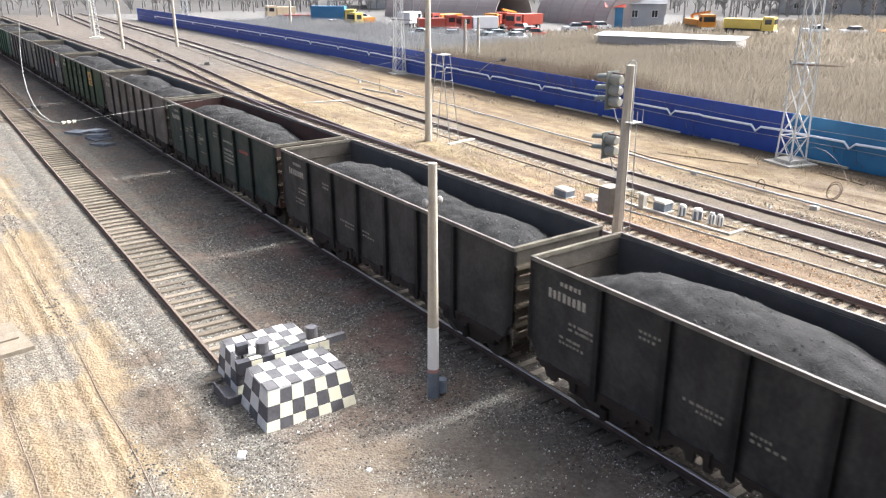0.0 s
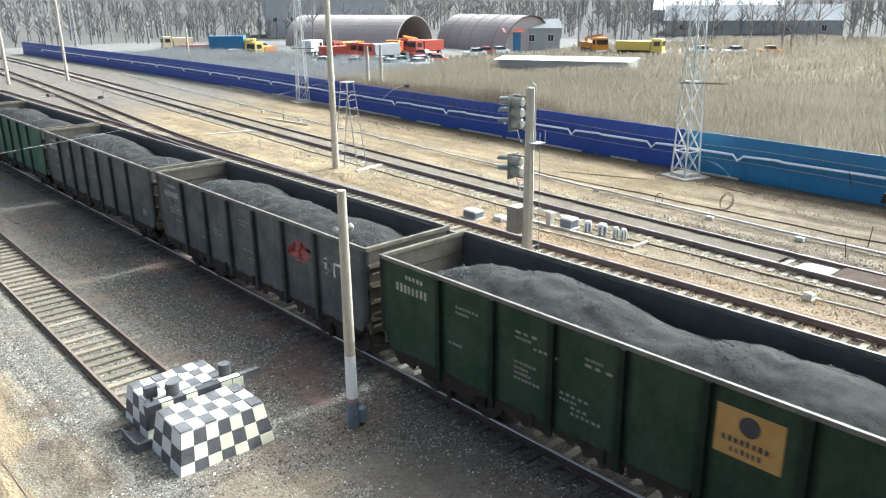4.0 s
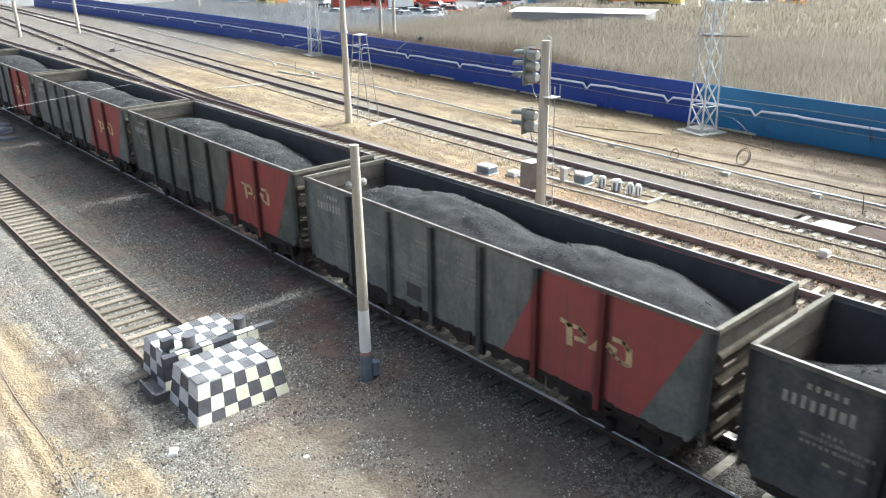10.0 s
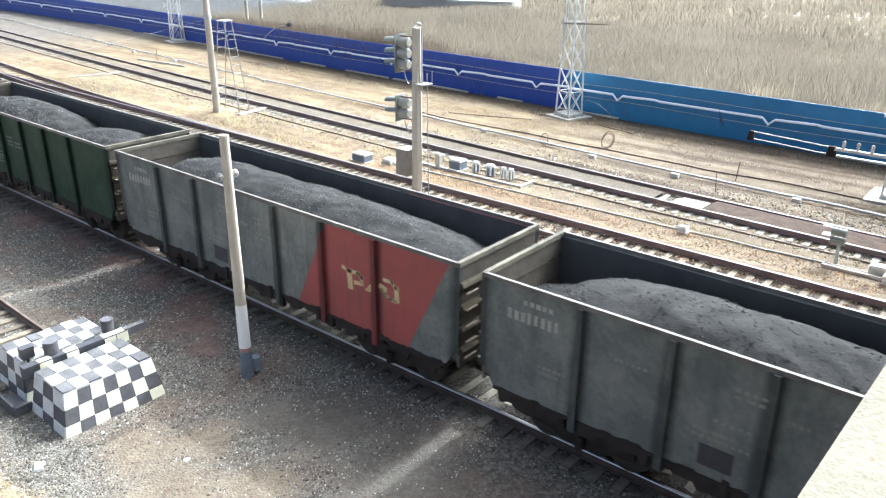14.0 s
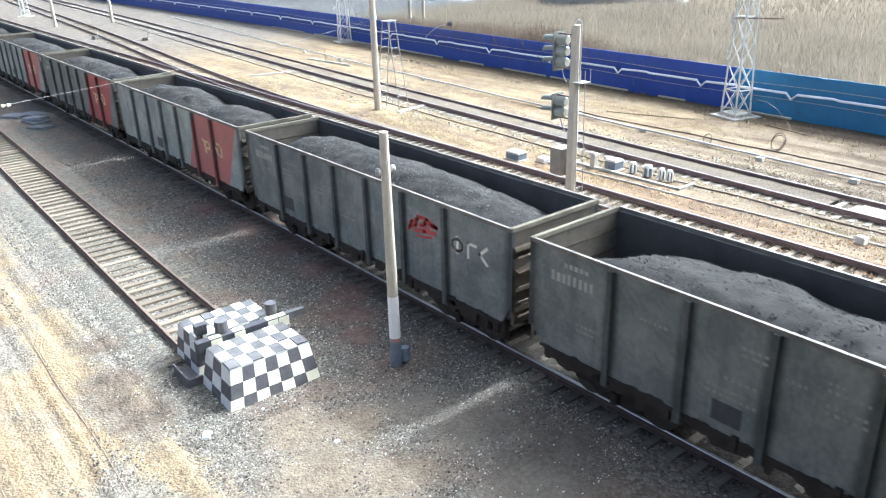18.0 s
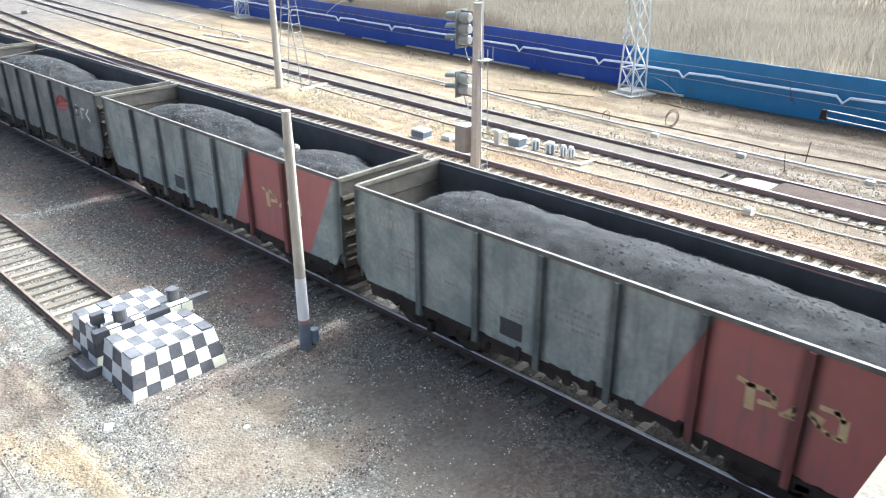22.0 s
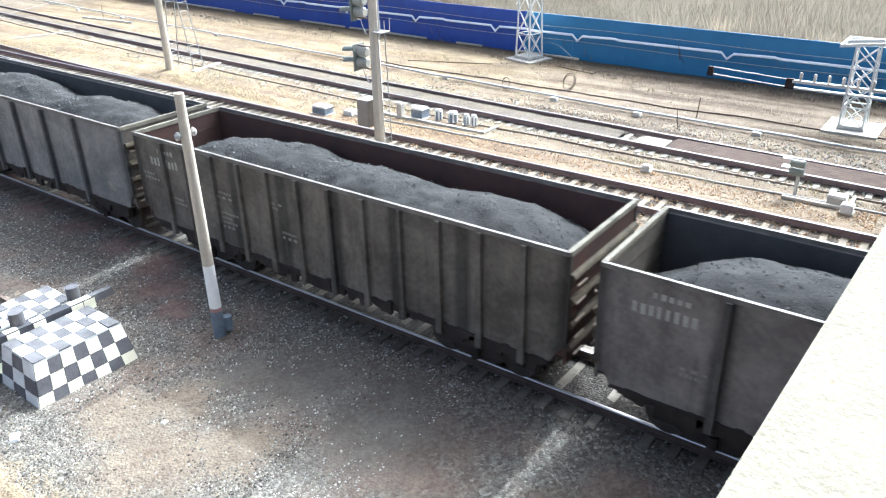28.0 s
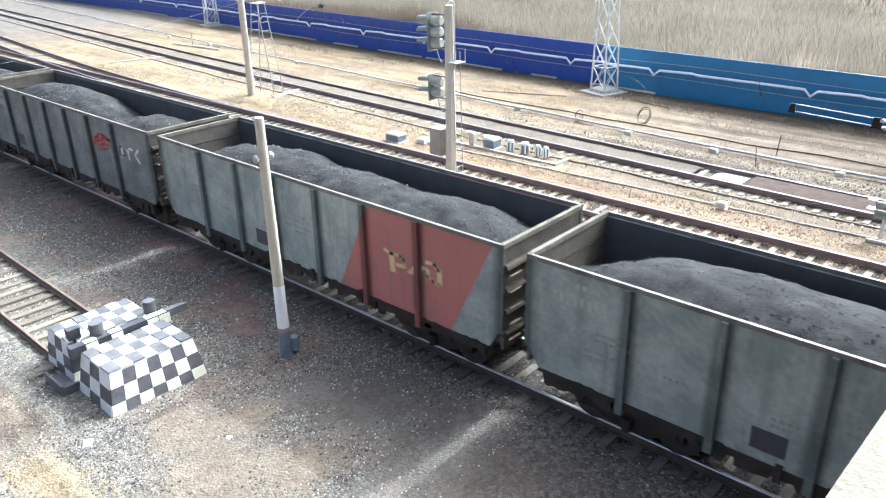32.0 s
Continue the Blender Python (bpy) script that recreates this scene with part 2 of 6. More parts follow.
M["pipe"] = material("white_pipe", (0.72, 0.79, 0.86), (0.84, 0.9, 0.94), 2, 0.5)
M["dull_steel"] = material("dusty_steel", (0.27, 0.265, 0.25), (0.45, 0.44, 0.41), 2, 0.7, 0.2)
M["mast_paint"] = material("mast_zinc_paint", (0.46, 0.47, 0.45), (0.66, 0.67, 0.65), 2, 0.5)
M["dark_concrete"] = material("dark_grey_concrete", (0.1, 0.095, 0.085), (0.18, 0.17, 0.155), 1.5, 0.9)
M["number"] = material("number_paint", (0.22, 0.22, 0.195), (0.5, 0.49, 0.43), 2.5, 0.7)
M["letter"] = material("stencil_paint", (0.17, 0.17, 0.15), (0.34, 0.33, 0.28), 4, 0.7)


class Shape:
    """Collects boxes, tubes and strips into one mesh."""

    def __init__(self):
        self.v, self.f = [], []

    def box(self, x0, x1, y0, y1, z0, z1, top=(0, 0)):
        i, (a, b) = len(self.v), top
        self.v += [(x0, y0, z0), (x1, y0, z0), (x1, y1, z0), (x0, y1, z0), (x0 + a, y0 + b, z1), (x1 - a, y0 + b, z1), (x1 - a, y1 - b, z1), (x0 + a, y1 - b, z1)]
        self.f += [(i + 3, i + 2, i + 1, i), (i + 4, i + 5, i + 6, i + 7)] + [(i + k, i + (k + 1) % 4, i + 4 + (k + 1) % 4, i + 4 + k) for k in range(4)]
        return self

    def tube(self, a, b, r0, r1=None, n=10, caps=True):
        a, b = Vector(a), Vector(b)
        d = (b - a).normalized()
        u = d.orthogonal().normalized()
        w = d.cross(u)
        i, r1 = len(self.v), r0 if r1 is None else r1
        for c, r in ((a, r0), (b, r1)):
            for k in range(n):
                t = 2 * math.pi * k / n
                self.v.append(tuple(c + u * (r * math.cos(t)) + w * (r * math.sin(t))))
        self.f += [(i + k, i + (k + 1) % n, i + n + (k + 1) % n, i + n + k) for k in range(n)]
        if caps:
            self.f += [tuple(i + n - 1 - k for k in range(n)), tuple(i + n + k for k in range(n))]
        return self

    def beam(self, a, b, s, t=None):
        return self.tube(a, b, s * 0.7071, None if t is None else t * 0.7071, 4)

    def sweep(self, line, profile):
        """A profile of (across, up) carried along a line of points."""
        line = [Vector(p) for p in line]
        n, i = len(profile), len(self.v)
        for k, p in enumerate(line):
            d = (line[min(k + 1, len(line) - 1)] - line[max(k - 1, 0)]).normalized()
            side = Vector((d.y, -d.x, 0)).normalized()
            for a, u in profile:
                self.v.append((p.x + side.x * a, p.y + side.y * a, p.z + u))
        for k in range(len(line) - 1):
            self.f += [(i + k * n + j, i + (k + 1) * n + j, i + (k + 1) * n + (j + 1) % n, i + k * n + (j + 1) % n) for j in range(n)]
        e = i + (len(line) - 1) * n
        self.f += [tuple(i + j for j in range(n)), tuple(e + n - 1 - j for j in range(n))]
        return self

    def mesh(self, name, mat, smooth=False):
        me = bpy.data.meshes.new(name)
        me.from_pydata(self.v, [], self.f)
        me.materials.append(mat)
        if smooth:
            me.polygons.foreach_set("use_smooth", [True] * len(me.polygons))
        me.update()
        return me


def part(name, shape, mat, parent=None, label="", smooth=False):
    me = shape.mesh(name, mat, smooth) if isinstance(shape, Shape) else shape
    ob = new(name, me)
    if parent:
        ob.parent = parent
    return tagged(ob, label) if label else ob


def empty(name, x=0, y=0, z=0, rz=0):
    ob = new(name)
    ob.empty_display_size = 0.3
    ob.matrix_basis = pose(x, y, z, 0, 0, rz)
    return ob


# ---- ground ----
GROUND = -0.25


# wheel ruts of the dirt road: where they run, half width, depth
RUTS = [(-0.9, 0.2, 0.05), (0.15, 0.16, 0.04), (0.75, 0.2, 0.055), (1.55, 0.13, 0.035), (2.3, 0.17, 0.05), (2.75, 0.12, 0.03), (3.5, 0.18, 0.045), (4.1, 0.12, 0.03)]


def lift(x, y):
    z = GROUND + 0.035 * noise.noise((x * 0.35, y * 0.35, 0)) + 0.02 * noise.noise((x * 1.3, y * 1.3, 3))
    if -2.5 < x < 5.5 and 0 < y < 60:
        lean = 0.035 * (y - 14)
        for k, (at, wide, deep) in enumerate(RUTS):
            d = (x + lean * 0.4 - at - 0.28 * noise.noise((y * 0.09, k * 3.7, 0.5))) / wide
            if abs(d) < 3:
                some = 0.65 + 0.6 * noise.noise((y * 0.22, k * 5.1, 2.0))
                z -= deep * some * (math.exp(-d * d) - 0.45 * math.exp(-(abs(d) - 1.7) ** 2 * 3))
        z += 0.02 * noise.noise((x * 3.1, y * 2.6, 7.0)) + 0.012 * noise.noise((x * 7.0, y * 6.0, 1.0))
    return z


# bare patches between the stones: x, y, radius
SANDY = [(6.3, 12.9, 1.2), (5.8, 11.2, 1.5), (7.3, 12.3, 0.9), (7.0, 10.2, 1.1)]
REDDISH = [(10.9, 18.1, 0.9), (10.2, 16.9, 0.9), (11.2, 20.3, 0.9), (11.3, 22.6, 1.1), (11.4, 25.3, 1.1), (11.4, 28.4, 1.4), (9.5, 15.6, 0.7)]
OILY = [(3.9, 17.6, 1.0), (4.0, 15.8, 0.9), (4.1, 19.7, 0.7), (3.4, 16.7, 0.7)]
DUSTY = [(9.3, 10.6, 1.5), (8.9, 8.4, 1.6), (8.6, 11.9, 0.9), (10.0, 8.8, 1.1)]


def bare(x, y):
    """How bare of stones the ground is, 0 to 1."""
    edge = 1 + 0.45 * noise.noise((x * 1.4, y * 1.4, 2.0))
    near = min(math.hypot(x - a, y - b) / (r * edge) for a, b, r in SANDY + REDDISH + OILY + DUSTY)
    return min(1.0, max(0.0, 1.7 - 1.6 * near))


def steps(lo, hi, fine_lo, fine_hi, fine, growth=1.35):
    a = np.arange(fine_lo, fine_hi + fine / 2, fine).tolist()
    d, p = fine, a[-1]
    while p < hi:
        d *= growth
        p += d
        a.append(p)
    d, p = fine, a[0]
    while p > lo:
        d *= growth
        p -= d
        a.insert(0, p)
    return a


xs = steps(-2500, 7, -2.4, 5.6, 0.1, 1.2) + steps(8, 3000, 8, 42, 0.5)
ys = steps(-1500, 30, 7, 30, 0.16, 1.2) + steps(32, 4000, 32, 60, 0.5)
gs = Shape()
gs.v = [(x, y, lift(x, y)) for y in ys for x in xs]
w = len(xs)
gs.f = [(j * w + i, j * w + i + 1, (j + 1) * w + i + 1, (j + 1) * w + i) for j in range(len(ys) - 1) for i in range(w - 1)]


def ground_material():
    m = bpy.data.materials.new("yard_ground")
    m.use_nodes = True
    n, l = m.node_tree.nodes, m.node_tree.links
    bs = n["Principled BSDF"]
    bs.inputs["Roughness"].default_value = 0.95
    bs.inputs["Specular IOR Level"].default_value = 0.1
    tc = n.new("ShaderNodeTexCoord")

    def tex(scale, detail=6.0, stretch=None):
        t = n.new("ShaderNodeTexNoise")
        t.inputs["Scale"].default_value = scale
        t.inputs["Detail"].default_value = detail
        if stretch:
            mp = n.new("ShaderNodeMapping")
            mp.inputs["Scale"].default_value = stretch
            l.new(tc.outputs["Object"], mp.inputs["Vector"])
            l.new(mp.outputs["Vector"], t.inputs["Vector"])
        else:
            l.new(tc.outputs["Object"], t.inputs["Vector"])
        return t.outputs["Fac"]

    def ramp(src, *stops):
        r = n.new("ShaderNodeValToRGB")
        while len(r.color_ramp.elements) < len(stops):
            r.color_ramp.elements.new(0.5)
        for e, (p, c) in zip(r.color_ramp.elements, stops):
            e.position, e.color = p, (*c, 1) if isinstance(c, tuple) else (c, c, c, 1)
        l.new(src, r.inputs["Fac"])
        return r.outputs["Color"]

    def mix(f, a, b):
        x = n.new("ShaderNodeMix")
        x.data_type = "RGBA"
        l.new(f, x.inputs[0])
        l.new(a, x.inputs[6])
        l.new(b, x.inputs[7])
        return x.outputs[2]

    def math_node(op, a, b):
        x = n.new("ShaderNodeMath")
        x.operation = op
        for k, v in enumerate((a, b)):
            if isinstance(v, (int, float)):
                x.inputs[k].default_value = v
            else:
                l.new(v, x.inputs[k])
        return x.outputs[0]

    def rise(src, lo, hi, top=1.0):
        x = n.new("ShaderNodeMapRange")
        x.inputs["From Min"].default_value, x.inputs["From Max"].default_value = lo, hi
        x.inputs["To Max"].default_value = top
        l.new(src, x.inputs["Value"])
        return x.outputs["Result"]

    patch, grain = tex(0.22), tex(26.0, 3.0)
    wide, pebble, blot = tex(1.6), tex(9.0, 5.0), tex(0.55, 5.0)
    streak = tex(1.0, 5.0, (1.3, 0.07, 1.0))
    mid = math_node("ADD", math_node("MULTIPLY", wide, 0.5), math_node("MULTIPLY", pebble, 0.5))
    cells = n.new("ShaderNodeTexVoronoi")
    cells.inputs["Scale"].default_value = 15.0
    l.new(tc.outputs["Object"], cells.inputs["Vector"])
    cell = n.new("ShaderNodeSeparateColor")
    l.new(cells.outputs["Color"], cell.inputs[0])
    pick = math_node("ADD", math_node("MULTIPLY", cell.outputs[0], 0.45), math_node("MULTIPLY", grain, 0.65))
    gravel = ramp(pick, (0.2, (0.055, 0.05, 0.042)), (0.46, (0.115, 0.106, 0.09)), (0.7, (0.175, 0.162, 0.138)), (0.95, (0.34, 0.32, 0.28)))
    dirt_mix = math_node("ADD", math_node("MULTIPLY", streak, 0.6), math_node("MULTIPLY", mid, 0.4))
    sand = ramp(dirt_mix, (0.38, (0.1, 0.07, 0.044)), (0.48, (0.188, 0.14, 0.083)), (0.56, (0.232, 0.184, 0.116)), (0.66, (0.268, 0.225, 0.152)))
    straw = ramp(mid, (0.36, (0.17, 0.13, 0.06)), (0.5, (0.255, 0.208, 0.118)), (0.64, (0.315, 0.272, 0.172)))
    oil = ramp(mid, (0.34, (0.12, 0.084, 0.062)), (0.64, (0.25, 0.185, 0.145)))
    ochre = ramp(pick, (0.25, (0.11, 0.055, 0.026)), (0.5, (0.25, 0.138, 0.066)), (0.75, (0.38, 0.265, 0.145)), (0.95, (0.5, 0.43, 0.32)))
    sep = n.new("ShaderNodeSeparateXYZ")
    l.new(tc.outputs["Object"], sep.inputs[0])
    wob = math_node("ADD", math_node("MULTIPLY", patch, 3.0), sep.outputs["X"])
    zone = rise(wob, 0.0, 50.0)
    # share of dirt across the yard, from the dirt road to the fence
    share = ramp(zone, (0.075, 0.85), (0.125, 0.22), (0.27, 0.1), (0.4, 0.2), (0.46, 0.85), (0.53, 0.7), (0.6, 0.75), (0.7, 1.0))
    bed = math_node("ABSOLUTE", math_node("SUBTRACT", math_node("SUBTRACT", sep.outputs["X"], math_node("MULTIPLY", sep.outputs["Y"], 0.052)), 28.0), 0.0)
    less = ramp(rise(bed, 0.0, 5.0), (0.26, 0.38), (0.42, 0.0))
    bed4 = math_node("ABSOLUTE", math_node("SUBTRACT", sep.outputs["X"], 22.65), 0.0)
    less4 = ramp(rise(bed4, 0.0, 5.0), (0.22, 0.55), (0.4, 0.0))
    rag = math_node("ADD", math_node("ADD", share, mid), rise(sep.outputs["Y"], 15.0, 11.5, 0.1))
    rag = math_node("SUBTRACT", math_node("SUBTRACT", rag, less), less4)
    col = mix(rise(rag, 0.85, 1.1), gravel, sand)
    # dry grass between the tracks, rusty gravel by the signal
    grass = math_node("MULTIPLY", ramp(zone, (0.43, 0.0), (0.48, 0.9), (0.56, 0.9), (0.66, 0.35), (0.72, 0.25)), ramp(math_node("ADD", math_node("MULTIPLY", blot, 0.6), math_node("MULTIPLY", streak, 0.4)), (0.5, 0.0), (0.56, 0.85)))
    col = mix(grass, col, straw)
    earth = ramp(tex(0.8, 7.0, (1.0, 0.35, 1.0)), (0.45, 0.0), (0.58, 0.85))
    col = mix(math_node("MULTIPLY", earth, ramp(zone, (0.4, 0.0), (0.46, 1.0))), col, ramp(mid, (0.34, (0.085, 0.062, 0.04)), (0.62, (0.21, 0.162, 0.108))))
    rusty = math_node("MULTIPLY", ramp(rise(sep.outputs["X"], 18.0, 30.0), (0.02, 0.0), (0.1, 0.9), (0.5, 0.8), (0.68, 0.0)), ramp(rise(sep.outputs["Y"], 0.0, 50.0), (0.05, 0.45), (0.25, 0.9), (0.44, 0.8), (0.6, 0.1)))
    col = mix(math_node("MULTIPLY", rusty, rise(mid, 0.36, 0.46)), col, ochre)
    col = mix(rise(math_node("ADD", math_node("MULTIPLY", patch, 0.5), math_node("MULTIPLY", blot, 0.5)), 0.53, 0.64, 0.45), col, oil)
    band = ramp(zone, (0.14, 0.0), (0.19, 0.8), (0.235, 0.85), (0.28, 0.0))
    col = mix(math_node("MULTIPLY", band, ramp(tex(0.7), (0.44, 0.0), (0.62, 0.75))), col, oil)
    # darker brown earth at the near end of the yard
    near_brown = math_node("MULTIPLY", rise(math_node("SUBTRACT", sep.outputs["Y"], math_node("MULTIPLY", blot, 16.0)), 17.0, 6.0, 0.9), ramp(zone, (0.36, 0.0), (0.42, 0.75), (0.6, 0.85), (0.66, 1.0)))
    col = mix(near_brown, col, ramp(dirt_mix, (0.4, (0.06, 0.044, 0.032)), (0.5, (0.115, 0.09, 0.066)), (0.62, (0.2, 0.165, 0.122))))
    # dark stain along the fence's foot, with its shade put into the colour
    foot = math_node("SUBTRACT", sep.outputs["X"], math_node("MULTIPLY", sep.outputs["Y"], 0.042))
    foot = rise(math_node("ADD", foot, math_node("MULTIPLY", wide, 2.4)), 39.0, 41.0, 0.8)
    col = mix(foot, col, ramp(mid, (0.34, (0.05, 0.04, 0.031)), (0.64, (0.11, 0.09, 0.068))))
    # grimy stone between the rails of the track before the fence
    col = mix(ramp(rise(bed, 0.0, 5.0), (0.12, 0.5), (0.19, 0.0)), col, ramp(pick, (0.3, (0.06, 0.052, 0.044)), (0.8, (0.16, 0.143, 0.122))))
    # greyer, dustier ground down the yard
    grey = math_node("MULTIPLY", rise(math_node("ADD", sep.outputs["Y"], math_node("MULTIPLY", blot, 14.0)), 72.0, 90.0, 0.9), rise(sep.outputs["X"], 13.0, 16.0))
    col = mix(grey, col, ramp(mid, (0.34, (0.07, 0.062, 0.054)), (0.64, (0.16, 0.143, 0.126))))
    # coal dust and oil under the train, with its shade put into the colour
    under = ramp(rise(math_node("ABSOLUTE", math_node("SUBTRACT", sep.outputs["X"], 12.62), 0.0), 0.0, 4.0), (0.18, 0.9), (0.27, 0.0))
    under3 = ramp(rise(math_node("ABSOLUTE", math_node("SUBTRACT", sep.outputs["X"], 17.1), 0.0), 0.0, 4.0), (0.3, 0.8), (0.46, 0.0))
    under4 = math_node("MULTIPLY", ramp(rise(sep.outputs["X"], 18.0, 28.0), (0.3, 0.0), (0.36, 0.85), (0.535, 0.85), (0.55, 0.0)), rise(sep.outputs["Y"], 70.0, 50.0))
    under = math_node("MAXIMUM", math_node("MAXIMUM", under, under3), under4)
    col = mix(under, col, ramp(pick, (0.3, (0.018, 0.016, 0.014)), (0.8, (0.07, 0.062, 0.054))))
    # wheel ruts of the dirt road
    ruts = tex(1.0, 4.0, (2.4, 0.1, 1.0))
    road = math_node("MULTIPLY", ramp(zone, (0.07, 0.95), (0.115, 0.0)), ramp(ruts, (0.42, 0.1), (0.56, 1.0)))
    col = mix(road, col, ramp(mid, (0.3, (0.135, 0.102, 0.066)), (0.7, (0.25, 0.202, 0.138))))
    stony = math_node("MULTIPLY", ramp(zone, (0.1, 1.0), (0.15, 0.0)), ramp(tex(0.5, 6.0, (1.0, 0.5, 1.0)), (0.5, 0.0), (0.57, 0.8)))
    col = mix(stony, col, gravel)
    flat = n.new("ShaderNodeCombineXYZ")
    fray = math_node("MULTIPLY", math_node("SUBTRACT", tex(1.5, 6.0), 0.5), 1.6)
    l.new(math_node("ADD", sep.outputs["X"], fray), flat.inputs[0])
    l.new(math_node("ADD", sep.outputs["Y"], fray), flat.inputs[1])

    def spots(places):
        total = None
        for a, b, r in places:
            d = n.new("ShaderNodeVectorMath")
            d.operation = "DISTANCE"
            l.new(flat.outputs[0], d.inputs[0])
            d.inputs[1].default_value = (a, b, 0)
            one = rise(d.outputs["Value"], r * 1.15, r * 0.45, 0.85)
            total = one if total is None else math_node("MAXIMUM", total, one)
        return total

    col = mix(spots(SANDY), col, ramp(mid, (0.34, (0.115, 0.089, 0.063)), (0.64, (0.22, 0.181, 0.135))))
    col = mix(spots(REDDISH), col, ramp(mid, (0.34, (0.11, 0.068, 0.054)), (0.64, (0.24, 0.165, 0.14))))
    col = mix(spots(OILY), col, ramp(mid, (0.34, (0.05, 0.04, 0.03)), (0.64, (0.15, 0.118, 0.09))))
    col = mix(spots(DUSTY), col, ramp(mid, (0.34, (0.09, 0.08, 0.067)), (0.64, (0.168, 0.15, 0.127))))
    field = rise(wob, 43.5, 46.0)
    far = mix(rise(sep.outputs["Y"], 84.0, 92.0), ramp(mid, (0.3, (0.3, 0.26, 0.2)), (0.7, (0.4, 0.35, 0.28))), ramp(mid, (0.3, (0.12, 0.117, 0.11)), (0.7, (0.2, 0.192, 0.178))))
    col = mix(field, col, far)
    l.new(col, bs.inputs["Base Color"])
    bp = n.new("ShaderNodeBump")
    bp.inputs["Strength"].default_value = 0.65
    bp.inputs["Distance"].default_value = 0.05
    worn = math_node("MULTIPLY", ramp(zone, (0.075, 1.0), (0.13, 0.0)), math_node("ADD", math_node("MULTIPLY", ruts, 0.7), math_node("MULTIPLY", pebble, 0.5)))
    l.new(math_node("ADD", math_node("ADD", math_node("MULTIPLY", mid, 1.2), math_node("MULTIPLY", cells.outputs["Distance"], -0.8)), math_node("ADD", grain, worn)), bp.inputs["Height"])
    l.new(bp.outputs["Normal"], bs.inputs["Normal"])
    return m


M["ground"] = ground_material()
ground = part("ground", gs, M["ground"], None, "railway yard ground of grey ballast and sandy dirt")
tagged(ground, category="ground", kind="structure")

# ---- tracks ----
RAIL = [(-0.066, -0.2), (0.066, -0.2), (0.066, -0.18), (0.012, -0.165), (0.012, -0.05), (0.036, -0.04), (0.034, -0.012), (-0.034, -0.012), (-0.036, -0.04), (-0.012, -0.05), (-0.012, -0.165), (-0.066, -0.18)]


def smooth_line(points, step):
    """Points (x, y) eased into a line with a point every step metres of y."""
    px, py = [p[0] for p in points], [p[1] for p in points]
    y = np.arange(py[0], py[-1] + 0.01, step)
    x = np.interp(y, py, px)
    k = max(1, int(16 / step))
    pad = np.concatenate([x[0] - (x[1] - x[0]) * np.arange(k, 0, -1), x, x[-1] + (x[-1] - x[-2]) * np.arange(1, k + 1)])
    return np.convolve(pad, np.ones(2 * k + 1) / (2 * k + 1), "valid"), y


SLEEPER = {k: Shape().box(-1.35, 1.35, -0.13, 0.13, -0.36, -0.215, (0.03, 0.03)).mesh("sleeper", M[k]) for k in ("sleeper", "stained_sleeper", "brown_sleeper", "grimy_sleeper")}


def track(name, points, label, first, last, gap=0.545, rail_mat="steel", sink=0.0, bury=0.0, wood="sleeper", tread="dull_tread"):
    t = empty(name, 0, 0, sink)
    tagged(t, label, "railway track", "tracks of the yard", "structure")
    x, y = smooth_line(points, 2.0)
    d = np.gradient(x, y)
    for s in (-0.796, 0.796):
        r = Shape().sweep([(a + s / math.sqrt(1 + g * g), b - s * g, 0) for a, b, g in zip(x, y, d)], RAIL)
        rail = part("rail", r, M["rust" if rail_mat == "rust" else "oily_rail" if tread == "steel" else "rail_side"], t)
        if rail_mat == "steel":
            r = Shape().sweep([(a + s / math.sqrt(1 + g * g), b - s * g, 0.004) for a, b, g in zip(x, y, d)], [(-0.041, -0.03), (0.041, -0.03), (0.041, -0.02), (0.031, -0.005), (0.02, 0.002), (-0.02, 0.002), (-0.031, -0.005), (-0.041, -0.02)])
            part("running_surface", r, M[tread], rail, "worn bright running surface")
    at, count = first, 0
    while at < last and count < 300:
        g = float(np.interp(at, y, d))
        o = new("sleeper", SLEEPER[wood])
        o.parent = t
        o.matrix_basis = pose(float(np.interp(at, y, x)), at, random.uniform(-0.012, 0.012) - bury, random.uniform(-1, 1) * abs(bury) * 40, random.uniform(-0.5, 0.5) * abs(bury) * 25, -math.degrees(math.atan(g)) + random.uniform(-1, 1))
        at += gap
        count += 1
    return t


TRAIN_X = 12.62
track("track_1", [(6.36, 16.6), (6.97, 60), (8.3, 155)], "rusty siding track with concrete sleepers ending at the buffer stop", 17.6, 95, rail_mat="rust", bury=-0.022, wood="brown_sleeper")
track("track_2", [(TRAIN_X, -40), (TRAIN_X, 150), (TRAIN_X, 400)], "track with concrete sleepers that the coal train runs on", -6, 120, wood="stained_sleeper", tread="steel")
track("track_3", [(17.1, -40), (17.1, 400)], "straight track with dusty concrete sleepers behind the train", -4, 60, bury=0.03, wood="grimy_sleeper")
track("track_4", [(22.65, -40), (22.65, 44), (23.6, 56), (24.6, 66), (27.2, 90), (31.2, 140), (36, 200), (52, 400)], "track with pale concrete sleepers that bends away", -4, 110, bury=0.012, wood="brown_sleeper")
track("track_5", [(22.65, 12), (22.6, 90), (22.6, 400)], "straight branch of the turnout behind the train", 62, 120, sink=-0.005, bury=0.03, wood="brown_sleeper")
track("track_6", [(28.0, -40), (28.1, 0), (28.9, 20), (30.0, 40), (31.4, 60), (33.1, 80), (35.6, 110), (38.2, 150), (40.7, 200), (50, 400)], "track across the sandy strip before the fence", -4, 150, bury=0.008, wood="sleeper")

